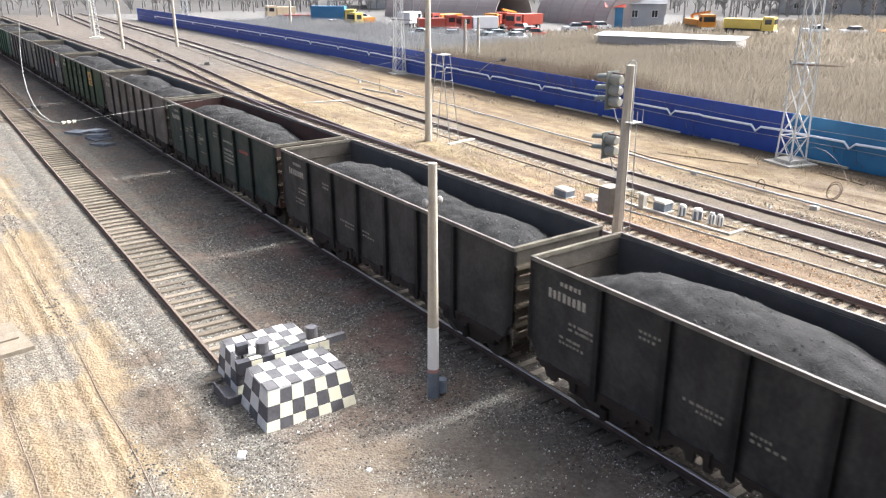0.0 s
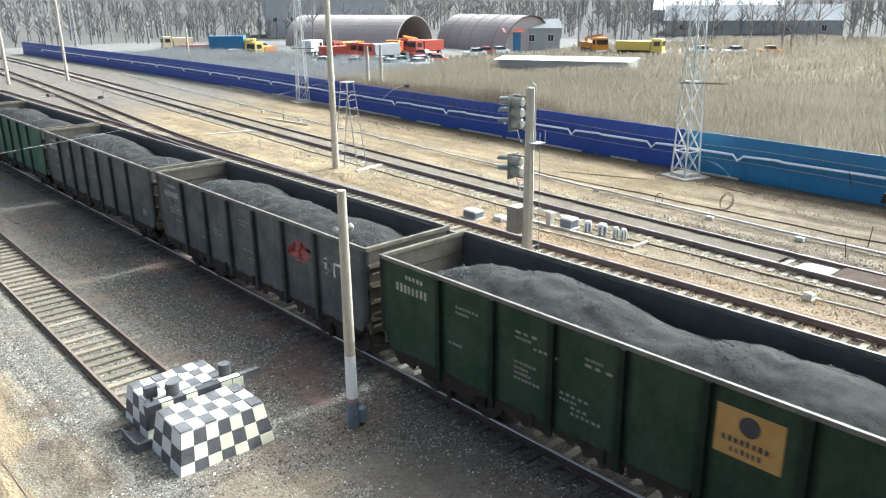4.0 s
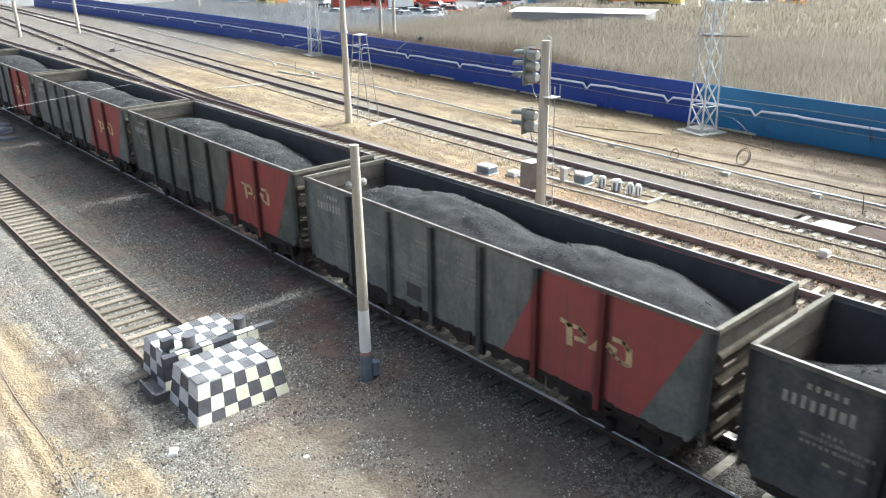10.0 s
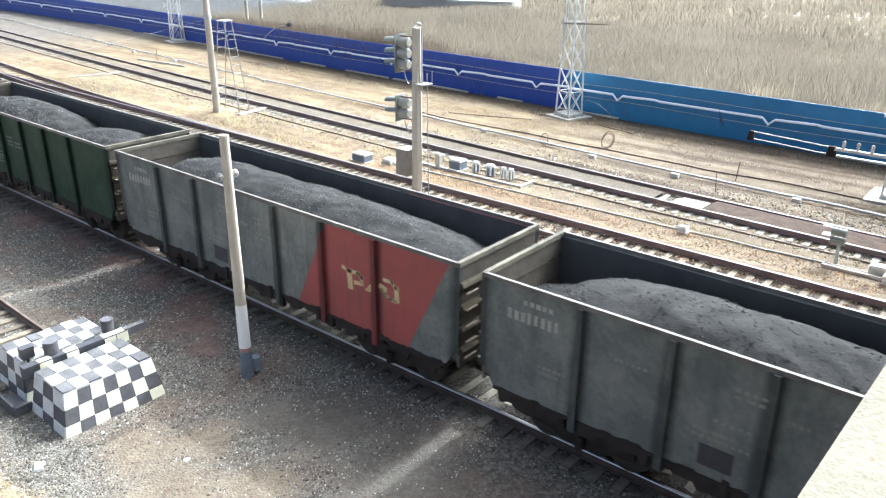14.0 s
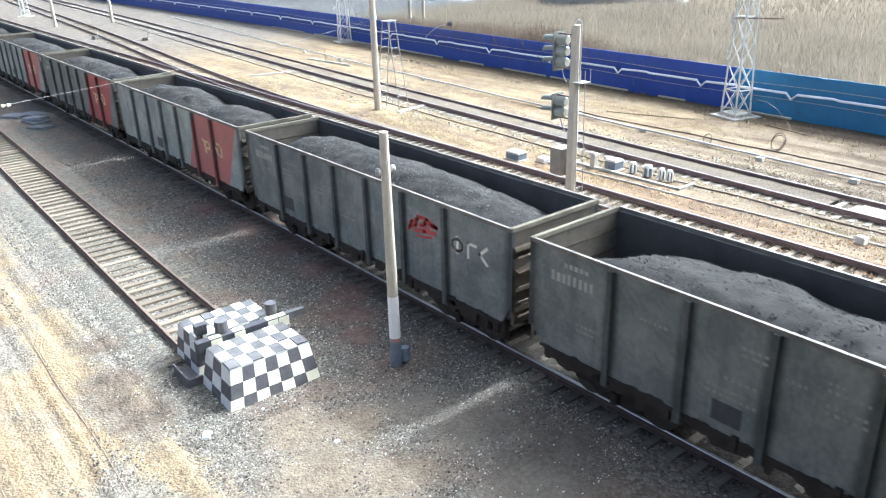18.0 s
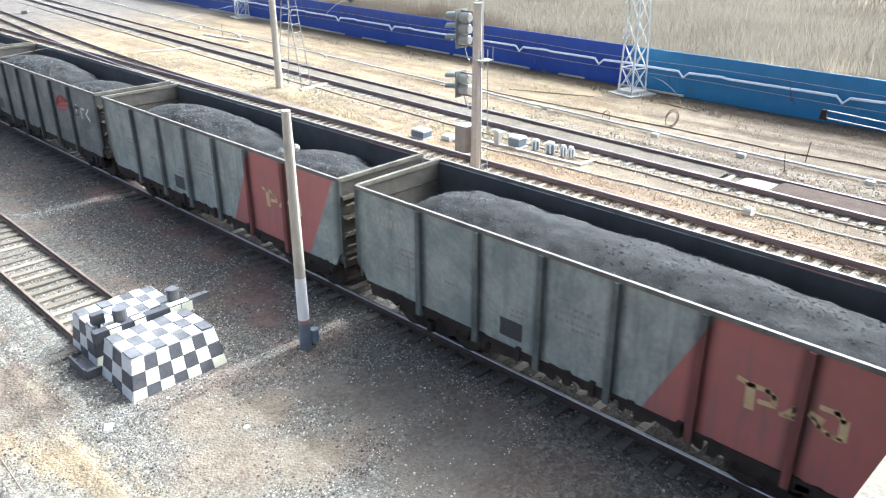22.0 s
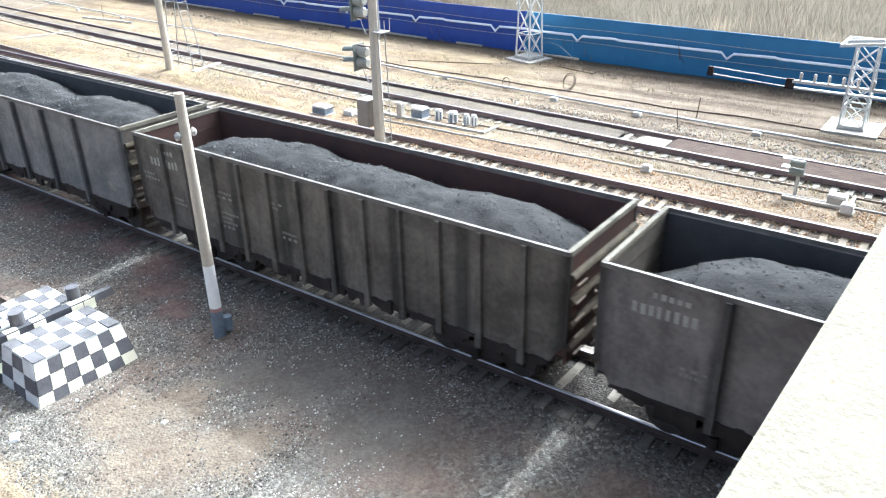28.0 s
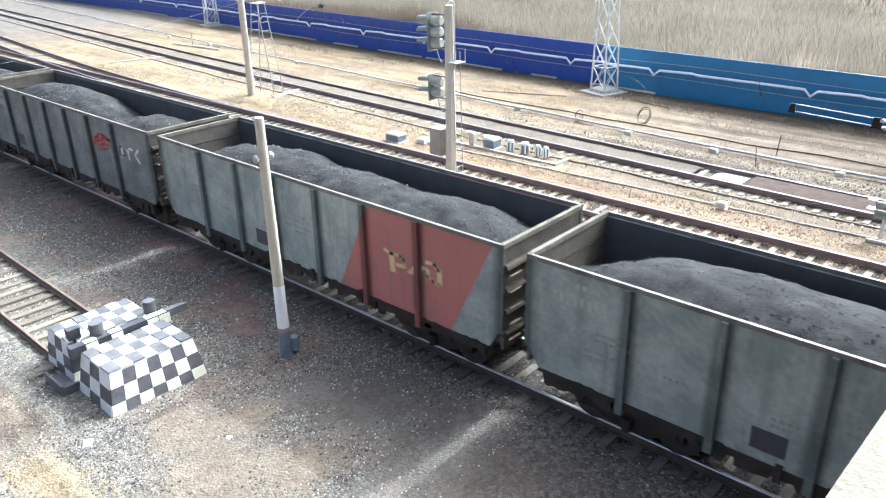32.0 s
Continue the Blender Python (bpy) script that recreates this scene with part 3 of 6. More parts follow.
# gravel heaped over the sleeper ends
def gravel_bank(x0, lean, side, y0, y1, label, dz=0.0):
    bank = Shape()
    count = int((y1 - y0) / 0.5)
    for k in range(count + 1):
        y = y0 + 0.5 * k
        for d, z in ((0.88, -0.205), (1.1, -0.18), (1.4, -0.19), (1.75, -0.24), (2.1, -0.33)):
            x = x0 + lean * (y - y0) + side * (d + 0.05 * noise.noise((y, d * 3, x0)))
            bank.v.append((x, y, z + dz + 0.03 * noise.noise((x * 3, y * 1.7, 5.0))))
    bank.f = [((k * 5 + j, k * 5 + j + 1, k * 5 + j + 6, k * 5 + j + 5) if side > 0 else (k * 5 + j + 5, k * 5 + j + 6, k * 5 + j + 1, k * 5 + j)) for k in range(count) for j in range(4)]
    tagged(part("gravel_bank", bank, M["ground"], None, label, True), category="gravel", kind="structure")


gravel_bank(22.65, 0.0, 1, -4, 45.5, "low bank of rusty gravel over the sleeper ends")
BETWEEN = ((-0.745, -0.14), (-0.4, -0.13), (0.0, -0.15), (0.4, -0.13), (0.745, -0.14))
NEAR_SIDE = ((-2.2, -0.36), (-1.75, -0.27), (-1.4, -0.245), (-1.1, -0.225), (-0.85, -0.235))


def ballast_fill(points, y0, y1, label, strips=(BETWEEN, NEAR_SIDE), dz=0.0, rough=0.03):
    """Ballast between the rails and against the near rail of a track."""
    x, y = smooth_line(points, 0.5)
    rows = [(a, b) for a, b in zip(x, y) if y0 <= b <= y1]
    fill = Shape()
    for strip in strips:
        base = len(fill.v)
        for a, b in rows:
            fill.v += [(a + d, b, z + dz + rough * noise.noise((d * 3, b * 1.7, 8.0)) + rough * noise.noise((d * 5, b * 5.1, 2.0))) for d, z in strip]
        fill.f += [(base + k * 5 + j, base + k * 5 + j + 1, base + k * 5 + j + 6, base + k * 5 + j + 5) for k in range(len(rows) - 1) for j in range(4)]
    tagged(part("ballast_bed", fill, M["ground"], None, label, True), category="gravel", kind="structure")


ballast_fill([(28.0, -40), (28.1, 0), (28.9, 20), (30.0, 40), (31.4, 60), (33.1, 80), (35.6, 110)], 12, 90, "pale dusty ballast filling the track before the fence")
gravel_bank(6.37, 0.0141, -1, 17.4, 60, "grey gravel heaped over the sleeper ends of the siding")
gravel_bank(6.37, 0.0141, 1, 17.4, 60, "grey gravel heaped over the sleeper ends of the siding")
ballast_fill([(TRAIN_X, -40), (TRAIN_X, 150)], -4, 70, "dusty brown ballast between the rails under the train", (BETWEEN,), -0.083, 0.022)
gravel_bank(TRAIN_X, 0.0, -1, -4, 60, "dark ballast shoulder between the sleeper ends", -0.085)

# ---- coal train ----
P, HALF = 13.75, 6.57


def bars(shape, x, y, z, width, height, n, seed, proud=0.004):
    """A row of n upright blocks that stands in for a line of stencilled characters, on the wall facing -x."""
    rnd = random.Random(seed)
    w = width / n
    for k in range(n):
        y1 = y - k * w
        h = height * rnd.uniform(0.85, 1.0)
        shape.box(x - proud, x, y1 - w * rnd.uniform(0.42, 0.66), y1, z + height * rnd.uniform(0, 0.08), z + h)
    return shape


def build_wagon(paint, label, ribs=RIBS, inner="wagon_inside", style="plain", seed=0):
    rnd = random.Random(seed)
    w = empty("gondola_wagon")
    tagged(w, label, "railway wagon", "wagons of the coal train")
    pm = M[paint]
    for s in (-1, 1):
        edge = [(-HALF + 0.05, 3.46), (-HALF + 0.05, 1.55), (-HALF + 0.32, 1.1), (HALF - 0.32, 1.1), (HALF - 0.05, 1.55), (HALF - 0.05, 3.46)]
        sw = Shape()
        sw.v = [(s * 1.43 - 0.03, p, q) for p, q in edge] + [(s * 1.43 + 0.03, p, q) for p, q in edge]
        sw.f = [tuple(range(5, -1, -1)), tuple(range(6, 12))] + [(k, (k + 1) % 6, 6 + (k + 1) % 6, 6 + k) for k in range(6)]
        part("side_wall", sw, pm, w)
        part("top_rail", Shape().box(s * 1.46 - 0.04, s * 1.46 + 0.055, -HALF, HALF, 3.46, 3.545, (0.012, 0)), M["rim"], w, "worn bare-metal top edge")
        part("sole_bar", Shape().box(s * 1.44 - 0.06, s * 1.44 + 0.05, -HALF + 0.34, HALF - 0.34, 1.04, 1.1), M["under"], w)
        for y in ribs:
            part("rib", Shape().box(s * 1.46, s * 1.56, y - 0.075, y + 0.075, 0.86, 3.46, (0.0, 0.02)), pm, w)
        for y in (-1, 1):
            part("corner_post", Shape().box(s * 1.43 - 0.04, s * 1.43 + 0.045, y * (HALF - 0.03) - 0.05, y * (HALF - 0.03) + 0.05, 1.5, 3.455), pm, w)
    for e in (-1, 1):
        y = e * (HALF - 0.03)
        part("end_wall", Shape().box(-1.4, 1.4, y - 0.03, y + 0.03, 1.1, 3.45), M["end_inside" if inner == "wagon_inside" else inner], w)
        part("end_rail", Shape().box(-1.46, 1.46, y - 0.06, y + 0.06, 3.45, 3.545, (0.0, 0.012)), M["end_rim"], w)
        for z in (1.5, 2.0, 2.5, 3.0):
            part("end_rib", Shape().tube((-1.42, y + e * 0.05, z), (1.42, y + e * 0.05, z), 0.09, n=8), M["end_rust"], w)
        for z in (1.35, 1.72, 2.09, 2.46, 2.83):
            part("rung", Shape().box(-1.36, -0.98, y + e * 0.15, y + e * 0.175, z, z + 0.035), M["rust"], w)
        c = Shape().box(-0.16, 0.16, e * HALF - 0.2, e * HALF + 0.2, 0.92, 1.2).box(-0.2, 0.2, e * (P / 2 - 0.12) - 0.14, e * (P / 2 - 0.12) + 0.14, 0.9, 1.22, (0.05, 0.05))
        part("coupler", c, M["under"], w)
    for s in (-1, 1):
        part("inner_lining", Shape().box(s * 1.385 - 0.012, s * 1.385 + 0.012, -HALF + 0.07, HALF - 0.07, 1.2, 3.45), M[inner], w)
    part("floor", Shape().box(-1.4, 1.4, -HALF + 0.06, HALF - 0.06, 1.21, 1.26), M["under"], w)
    part("centre_sill", Shape().box(-0.2, 0.2, -HALF, HALF, 0.85, 1.2), M["under"], w)
    part("brake_cylinder", Shape().tube((0.55, 0.2, 0.72), (0.55, 0.9, 0.72), 0.2, n=12).beam((0.3, -3.2, 0.62), (0.3, 3.2, 0.62), 0.06).beam((-0.45, -3.2, 0.7), (-0.45, 2.6, 0.7), 0.05), M["under"], w)
    part("air_tank", Shape().tube((-0.75, -1.6, 0.72), (-0.75, -0.4, 0.72), 0.22, n=12), M["under"], w)
    for s in (-1, 1):
        for k in range(7):
            y = -5.55 + k * 1.85
            h = Shape()
            h.v = [(s * 0.3, y - 0.75, 1.2), (s * 1.4, y - 0.75, 1.14), (s * 1.4, y + 0.75, 1.14), (s * 0.3, y + 0.75, 1.2)]
            h.v += [(a, b, c - 0.07) for a, b, c in h.v]
            h.f = [(0, 1, 2, 3), (7, 6, 5, 4), (0, 4, 5, 1), (1, 5, 6, 2), (2, 6, 7, 3), (3, 7, 4, 0)]
            part("hatch", h, M["under"], w)
            y = max(-5.25, min(5.25, y))
            edge = []
            for q in range(8, -1, -1):
                top = rnd.uniform(1.03, 1.14)
                edge += [(y - 0.9 + 0.2 * q + rnd.uniform(0.11, 0.19), top), (y - 0.9 + 0.2 * q, top + rnd.uniform(-0.03, 0.03))]
            for q in range(9):
                low = rnd.uniform(0.72, 1.0)
                edge += [(y - 0.9 + 0.2 * q, low), (y - 0.9 + 0.2 * q + rnd.uniform(0.1, 0.19), low + rnd.uniform(-0.03, 0.03))]
            m = len(edge)
            lock = Shape()
            lock.v = [(s * 1.44 - 0.045, p, q) for p, q in edge] + [(s * 1.44 + 0.045, p, q) for p, q in edge]
            lock.f = [tuple(range(m)), tuple(range(2 * m - 1, m - 1, -1))] + [((k + 1) % m, k, m + k, m + (k + 1) % m) for k in range(m)]
            part("hatch_lock", lock, M["under"], w)
            if abs(y) < 3.4:
                part("hatch_catch", Shape().box(s * 1.5 - 0.05, s * 1.5 + 0.05, y - 0.5, y - 0.38, 0.86, 1.18).box(s * 1.32 - 0.06, s * 1.32 + 0.06, y - 0.3, y + 0.3, 0.98, 1.12), M["under"], w)
    for e in (-1, 1):
        y = e * 4.33
        bogie = part("bogie", Shape().box(-1.0, 1.0, y - 0.2, y + 0.2, 0.45, 0.78), M["under"], w)
        for s in (-1, 1):
            x = s * 1.02
            prof = [(-1.14, 0.42), (-0.7, 0.42), (-0.45, 0.26), (0.45, 0.26), (0.7, 0.42), (1.14, 0.42), (1.14, 0.7), (0.6, 0.78), (-0.6, 0.78), (-1.14, 0.7)]
            f = Shape()
            f.v = [(x - 0.09, y + p, q) for p, q in prof] + [(x + 0.09, y + p, q) for p, q in prof]
            f.f = [tuple(range(10)), tuple(19 - k for k in range(10))] + [(k, 10 + k, 10 + (k + 1) % 10, (k + 1) % 10) for k in range(10)]
            part("side_frame", f, M["under"], bogie)
            part("spring", Shape().tube((x + s * 0.12, y, 0.28), (x + s * 0.12, y, 0.56), 0.11, n=10), M["under"], bogie)
        for q in (-0.925, 0.925):
            ws = Shape().tube((-0.9, y + q, 0.475), (0.9, y + q, 0.475), 0.08, n=8)
            for s in (-1, 1):
                ws.tube((s * 0.73, y + q, 0.475), (s * 0.86, y + q, 0.475), 0.475, n=20)
                ws.tube((s * 0.71, y + q, 0.475), (s * 0.735, y + q, 0.475), 0.505, n=20)
            part("wheelset", ws, M["wheel"], bogie)
    n = bars(Shape(), -1.461, 5.95, 2.75, 1.2, 0.24, 8, seed)
    bars(n, -1.461, 5.6, 3.12, 0.7, 0.12, 5, seed + 1)
    tagged(part("number_marking", n, M["number"], w, "row of pale stencil bars"), kind="stuff")
    small = Shape()
    for k in range(9):
        p0 = rnd.choice([r for r in ribs if r > -1.0])
        y = p0 + (rnd.uniform(0.5, 1.5) if p0 < 4 else rnd.uniform(0.5, 1.3))
        z = rnd.choice((1.7, 1.95, 2.2, 2.5, 2.65, 2.9)) if p0 < 4 else rnd.choice((1.9, 2.3, 2.42))
        for j in range(rnd.choice((1, 2, 2))):
            bars(small, -1.461, y, z - 0.13 * j, rnd.uniform(0.35, 0.8), 0.07, rnd.randint(3, 7), seed + 9 + k)
    tagged(part("small_marking", small, M["letter"], w), kind="stuff")
    if style == "red":
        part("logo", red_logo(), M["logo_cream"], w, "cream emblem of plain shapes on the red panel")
        part("stencil_board", Shape().box(-1.466, -1.461, 1.35, 1.95, 1.3, 1.72), M["black"], w)
    elif style == "mark":
        part("stencil_board", Shape().box(-1.466, -1.461, 3.6, 4.22, 1.32, 1.76), M["black"], w)
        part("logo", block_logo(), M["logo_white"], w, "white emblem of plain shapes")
        q = strokes(Shape(), [(-2.7, 2.5), (-2.84, 2.72), (-3.1, 2.86), (-3.02, 2.68), (-2.78, 2.56)], 0.11)
        strokes(q, [(-3.12, 2.93), (-3.5, 2.94), (-3.88, 2.82), (-3.42, 2.82), (-3.2, 2.7)], 0.11)
        strokes(q, [(-2.98, 2.52), (-3.38, 2.6), (-3.8, 2.64)], 0.11)
        strokes(q, [(-3.1, 2.4), (-3.42, 2.44), (-3.66, 2.5)], 0.07)
        strokes(q, [(-3.28, 2.72), (-3.58, 2.7)], 0.06)
        tagged(part("red_mark", q, M["red_mark"], w, "small red slanted mark"), kind="stuff")
    elif style == "plate":
        pl = part("sign_plate", Shape().box(-1.475, -1.461, -3.85, -2.66, 2.23, 3.14), M["orange"], w, "orange painted rectangle with a dark emblem")
        e = Shape().tube((-1.48, -3.26, 2.88), (-1.475, -3.26, 2.88), 0.19, n=16)
        part("emblem", e, M["black"], pl)
        e = bars(Shape(), -1.475, -2.8, 2.5, 0.86, 0.12, 8, 3)
        bars(e, -1.475, -2.96, 2.32, 0.58, 0.11, 6, 4)
        part("caption_bars", e, M["black"], pl)
    elif style == "teal":
        q = Shape().box(-1.466, -1.461, 0.0, 0.62, 2.95, 3.15)
        q.box(-1.466, -1.461, -5.6, -5.25, 1.5, 1.75)
        bars(q, -1.461, 2.3, 2.95, 1.2, 0.16, 6, 5)
        tagged(part("pale_patch", q, M["letter"], w), kind="stuff")
        part("stencil_board", Shape().box(-1.466, -1.461, -0.65, 0.0, 1.35, 1.85), M["black"], w)
    elif style == "stencil":
        q = bars(Shape(), -1.461, 2.0, 3.02, 0.6, 0.1, 5, seed + 40)
        bars(q, -1.461, 1.9, 2.55, 0.5, 0.08, 5, seed + 41)
        bars(q, -1.461, 0.28, 3.0, 0.95, 0.17, 8, seed + 42)
        for z, wide in ((2.62, 1.15), (2.46, 1.1), (2.12, 1.0)):
            bars(q, -1.461, 0.6, z, wide, 0.09, 11, seed + int(z * 100))
        bars(q, -1.461, -3.15, 2.2, 0.75, 0.08, 9, seed + 43)
        bars(q, -1.461, -3.5, 1.62, 0.35, 0.08, 4, seed + 44)
        tagged(part("stencil_text", q, M["number"], w, "faded rows of pale stencil bars"), kind="stuff")
        part("yellow_mark", Shape().box(-1.466, -1.461, 0.3, 0.62, 3.0, 3.2), M["orange"], w, "small faded orange mark")
        ring = [(-1.25 + 0.12 * math.cos(a), 3.16 + 0.12 * math.sin(a)) for a in np.linspace(0, 2 * math.pi, 13)]
        e = strokes(Shape(), ring, 0.06)
        for k, h in enumerate((0.24, 0.14, 0.24, 0.2)):
            e.box(-1.467, -1.461, -1.66 - 0.17 * k, -1.54 - 0.17 * k, 3.04, 3.04 + h * 0.85)
        part("logo", e, M["logo_white"], w, "white emblem of plain shapes")
        part("stencil_board", Shape().box(-1.466, -1.461, -2.35, -1.8, 1.4, 1.85), M["black"], w)
        pl = part("data_plate", Shape().box(-1.47, -1.461, -5.55, -5.22, 1.52, 1.74), M["logo_white"], w, "small white data plate")
        part("plate_text", Shape().box(-1.473, -1.47, -5.51, -5.26, 1.56, 1.7), M["letter"], pl)
    elif style == "lines":
        q = Shape()
        for z, wide in ((2.75, 1.15), (2.4, 1.2), (2.22, 1.1), (2.04, 1.2), (1.86, 1.0)):
            bars(q, -1.461, -1.1, z, wide, 0.1, 9, seed + int(z * 100))
        bars(q, -1.461, 2.2, 2.3, 0.7, 0.08, 6, seed + 45)
        tagged(part("stencil_text", q, M["number"], w, "faded rows of pale stencil bars"), kind="stuff")
        tagged(part("red_text", bars(Shape(), -1.461, -2.95, 2.62, 1.1, 0.13, 9, seed + 46), M["red_mark"], w, "short row of red stencil bars"), kind="stuff")
    elif style == "dots":
        part("pale_patch", Shape().box(-1.466, -1.461, -5.7, -5.4, 1.5, 1.75), M["letter"], w)
        part("stencil_board", Shape().box(-1.466, -1.461, 1.35, 1.95, 1.5, 1.95), M["black"], w)
    return w


def strokes(s, pts, width, x=-1.461, proud=0.006):
    """Flat strokes between points (y, z) on the wall."""
    for (y0, z0), (y1, z1) in zip(pts, pts[1:]):
        d = Vector((y1 - y0, z1 - z0))
        m = Vector((-d.y, d.x)).normalized() * width / 2
        d = d.normalized() * width / 2
        c = [(y0 - d.x + m.x, z0 - d.y + m.y), (y1 + d.x + m.x, z1 + d.y + m.y), (y1 + d.x - m.x, z1 + d.y - m.y), (y0 - d.x - m.x, z0 - d.y - m.y)]
        i = len(s.v)
        s.v += [(x - proud, a, b) for a, b in c] + [(x, a, b) for a, b in c]
        s.f += [(i, i + 1, i + 2, i + 3), (i + 7, i + 6, i + 5, i + 4)] + [(i + k, i + 4 + k, i + 4 + (k + 1) % 4, i + (k + 1) % 4) for k in range(4)]
    return s


def bow(cy, cz, ry, rz, a0, a1, n=9):
    """Points of an arc on the wall, angles in degrees."""
    return [(cy + ry * math.cos(radians(a)), cz + rz * math.sin(radians(a))) for a in np.linspace(a0, a1, n)]


def red_logo():
    """A flag with a bowl, a low link and a rounded loop in one flowing row."""
    s = Shape()
    strokes(s, [(-3.18, 2.5), (-3.36, 2.46)], 0.09)
    strokes(s, [(-3.38, 2.42), (-3.4, 2.08)], 0.16)
    strokes(s, [(-3.44, 2.47), (-3.66, 2.47), (-3.77, 2.4), (-3.79, 2.3)], 0.09)
    strokes(s, [(-3.78, 2.24), (-3.57, 2.22)], 0.09)
    strokes(s, [(-3.93, 2.15), (-4.12, 2.16)], 0.07)
    strokes(s, [(-4.0, 2.2), (-4.12, 2.34), (-4.12, 2.2)], 0.09)
    strokes(s, [(-4.5, 2.56), (-4.72, 2.56), (-4.82, 2.47)], 0.09)
    strokes(s, [(-4.85, 2.43), (-4.86, 2.18)], 0.14)
    strokes(s, [(-4.82, 2.12), (-4.66, 2.14), (-4.5, 2.21), (-4.4, 2.31)], 0.08)
    strokes(s, [(-4.39, 2.36), (-4.5, 2.33)], 0.13)
    return s


def block_logo():
    """Three plain white shapes: a ring with a bar, a corner and a chevron."""
    s = Shape()
    strokes(s, bow(-4.68, 2.6, 0.2, 0.15, 0, 360, 15), 0.075)
    strokes(s, [(-4.68, 2.4), (-4.68, 2.8)], 0.075)
    strokes(s, [(-5.36, 2.76), (-5.08, 2.76), (-5.08, 2.4)], 0.075)
    strokes(s, [(-5.74, 2.8), (-5.5, 2.6), (-5.74, 2.4)], 0.08)
    return s


M["rim"] = material("worn_rim", (0.06, 0.055, 0.048), (0.22, 0.205, 0.178), 2.2, 0.6, 0.1)
M["wheel"] = material("wheel_steel", (0.04, 0.035, 0.03), (0.09, 0.075, 0.06), 3, 0.6, 0.3)
M["end_rust"] = material("rusty_olive_rib", (0.025, 0.021, 0.016), (0.1, 0.082, 0.056), 3.5, 0.85)
M["end_inside"] = material("dusty_brown_end_wall", (0.06, 0.055, 0.048), (0.19, 0.168, 0.138), 1.6, 0.85)
M["end_rim"] = material("worn_olive_end_rail", (0.06, 0.054, 0.042), (0.21, 0.19, 0.15), 2.4, 0.75)
M["wagon_inside"] = material("coal_stained_steel", (0.04, 0.042, 0.046), (0.092, 0.092, 0.092), 1.2, 0.65)
M["inside_rust"] = material("rust_red_lining", (0.1, 0.055, 0.045), (0.05, 0.042, 0.04), 1.5, 0.75)
M["logo_cream"] = material("cream_paint", (0.5, 0.36, 0.17), (0.68, 0.55, 0.34), 5, 0.6)
M["logo_white"] = material("yellowed_emblem_paint", (0.55, 0.54, 0.48), (0.72, 0.7, 0.63), 4, 0.7)
M["red_mark"] = material("bright_red_paint", (0.42, 0.05, 0.05), (0.26, 0.06, 0.06), 3, 0.55)
M["orange"] = material("faded_orange_paint", (0.42, 0.24, 0.07), (0.55, 0.37, 0.16), 3, 0.7)
GREY, DIRT = (0.14, 0.143, 0.14), (0.2, 0.195, 0.183)
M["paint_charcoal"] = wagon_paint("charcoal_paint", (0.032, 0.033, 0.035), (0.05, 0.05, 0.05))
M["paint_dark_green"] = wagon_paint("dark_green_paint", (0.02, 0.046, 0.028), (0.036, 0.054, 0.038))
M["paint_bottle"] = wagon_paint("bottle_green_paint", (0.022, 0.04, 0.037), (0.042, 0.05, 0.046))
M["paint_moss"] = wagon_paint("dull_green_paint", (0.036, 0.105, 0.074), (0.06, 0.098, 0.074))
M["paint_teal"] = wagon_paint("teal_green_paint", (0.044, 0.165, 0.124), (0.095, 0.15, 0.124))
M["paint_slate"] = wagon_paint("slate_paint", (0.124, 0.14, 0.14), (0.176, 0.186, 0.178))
# slate paint copied darker, the bridge's shade put into the early wagons' colour
M["paint_slate_dim"] = wagon_paint("dim_slate_paint", (0.066, 0.076, 0.08), (0.1, 0.106, 0.104))
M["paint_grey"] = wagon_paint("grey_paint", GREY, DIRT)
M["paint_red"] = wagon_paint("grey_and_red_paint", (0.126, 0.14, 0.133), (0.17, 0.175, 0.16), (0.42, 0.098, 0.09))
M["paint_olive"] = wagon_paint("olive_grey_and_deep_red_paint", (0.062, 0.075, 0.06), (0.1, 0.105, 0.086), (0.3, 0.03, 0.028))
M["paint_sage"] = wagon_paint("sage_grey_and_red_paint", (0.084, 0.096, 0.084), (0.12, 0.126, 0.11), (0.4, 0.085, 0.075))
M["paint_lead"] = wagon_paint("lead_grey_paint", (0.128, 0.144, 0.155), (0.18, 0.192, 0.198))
# grey and red paint copied lighter, the brighter later light put into its colour
M["paint_red_lit"] = wagon_paint("lightened_grey_and_red_paint", (0.218, 0.248, 0.234), (0.28, 0.298, 0.275), (0.5, 0.165, 0.148))
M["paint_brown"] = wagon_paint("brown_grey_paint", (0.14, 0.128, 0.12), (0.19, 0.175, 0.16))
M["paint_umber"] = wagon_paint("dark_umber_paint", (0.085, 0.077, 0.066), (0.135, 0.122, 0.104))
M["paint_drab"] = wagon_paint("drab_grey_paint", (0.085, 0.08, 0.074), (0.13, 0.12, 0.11))

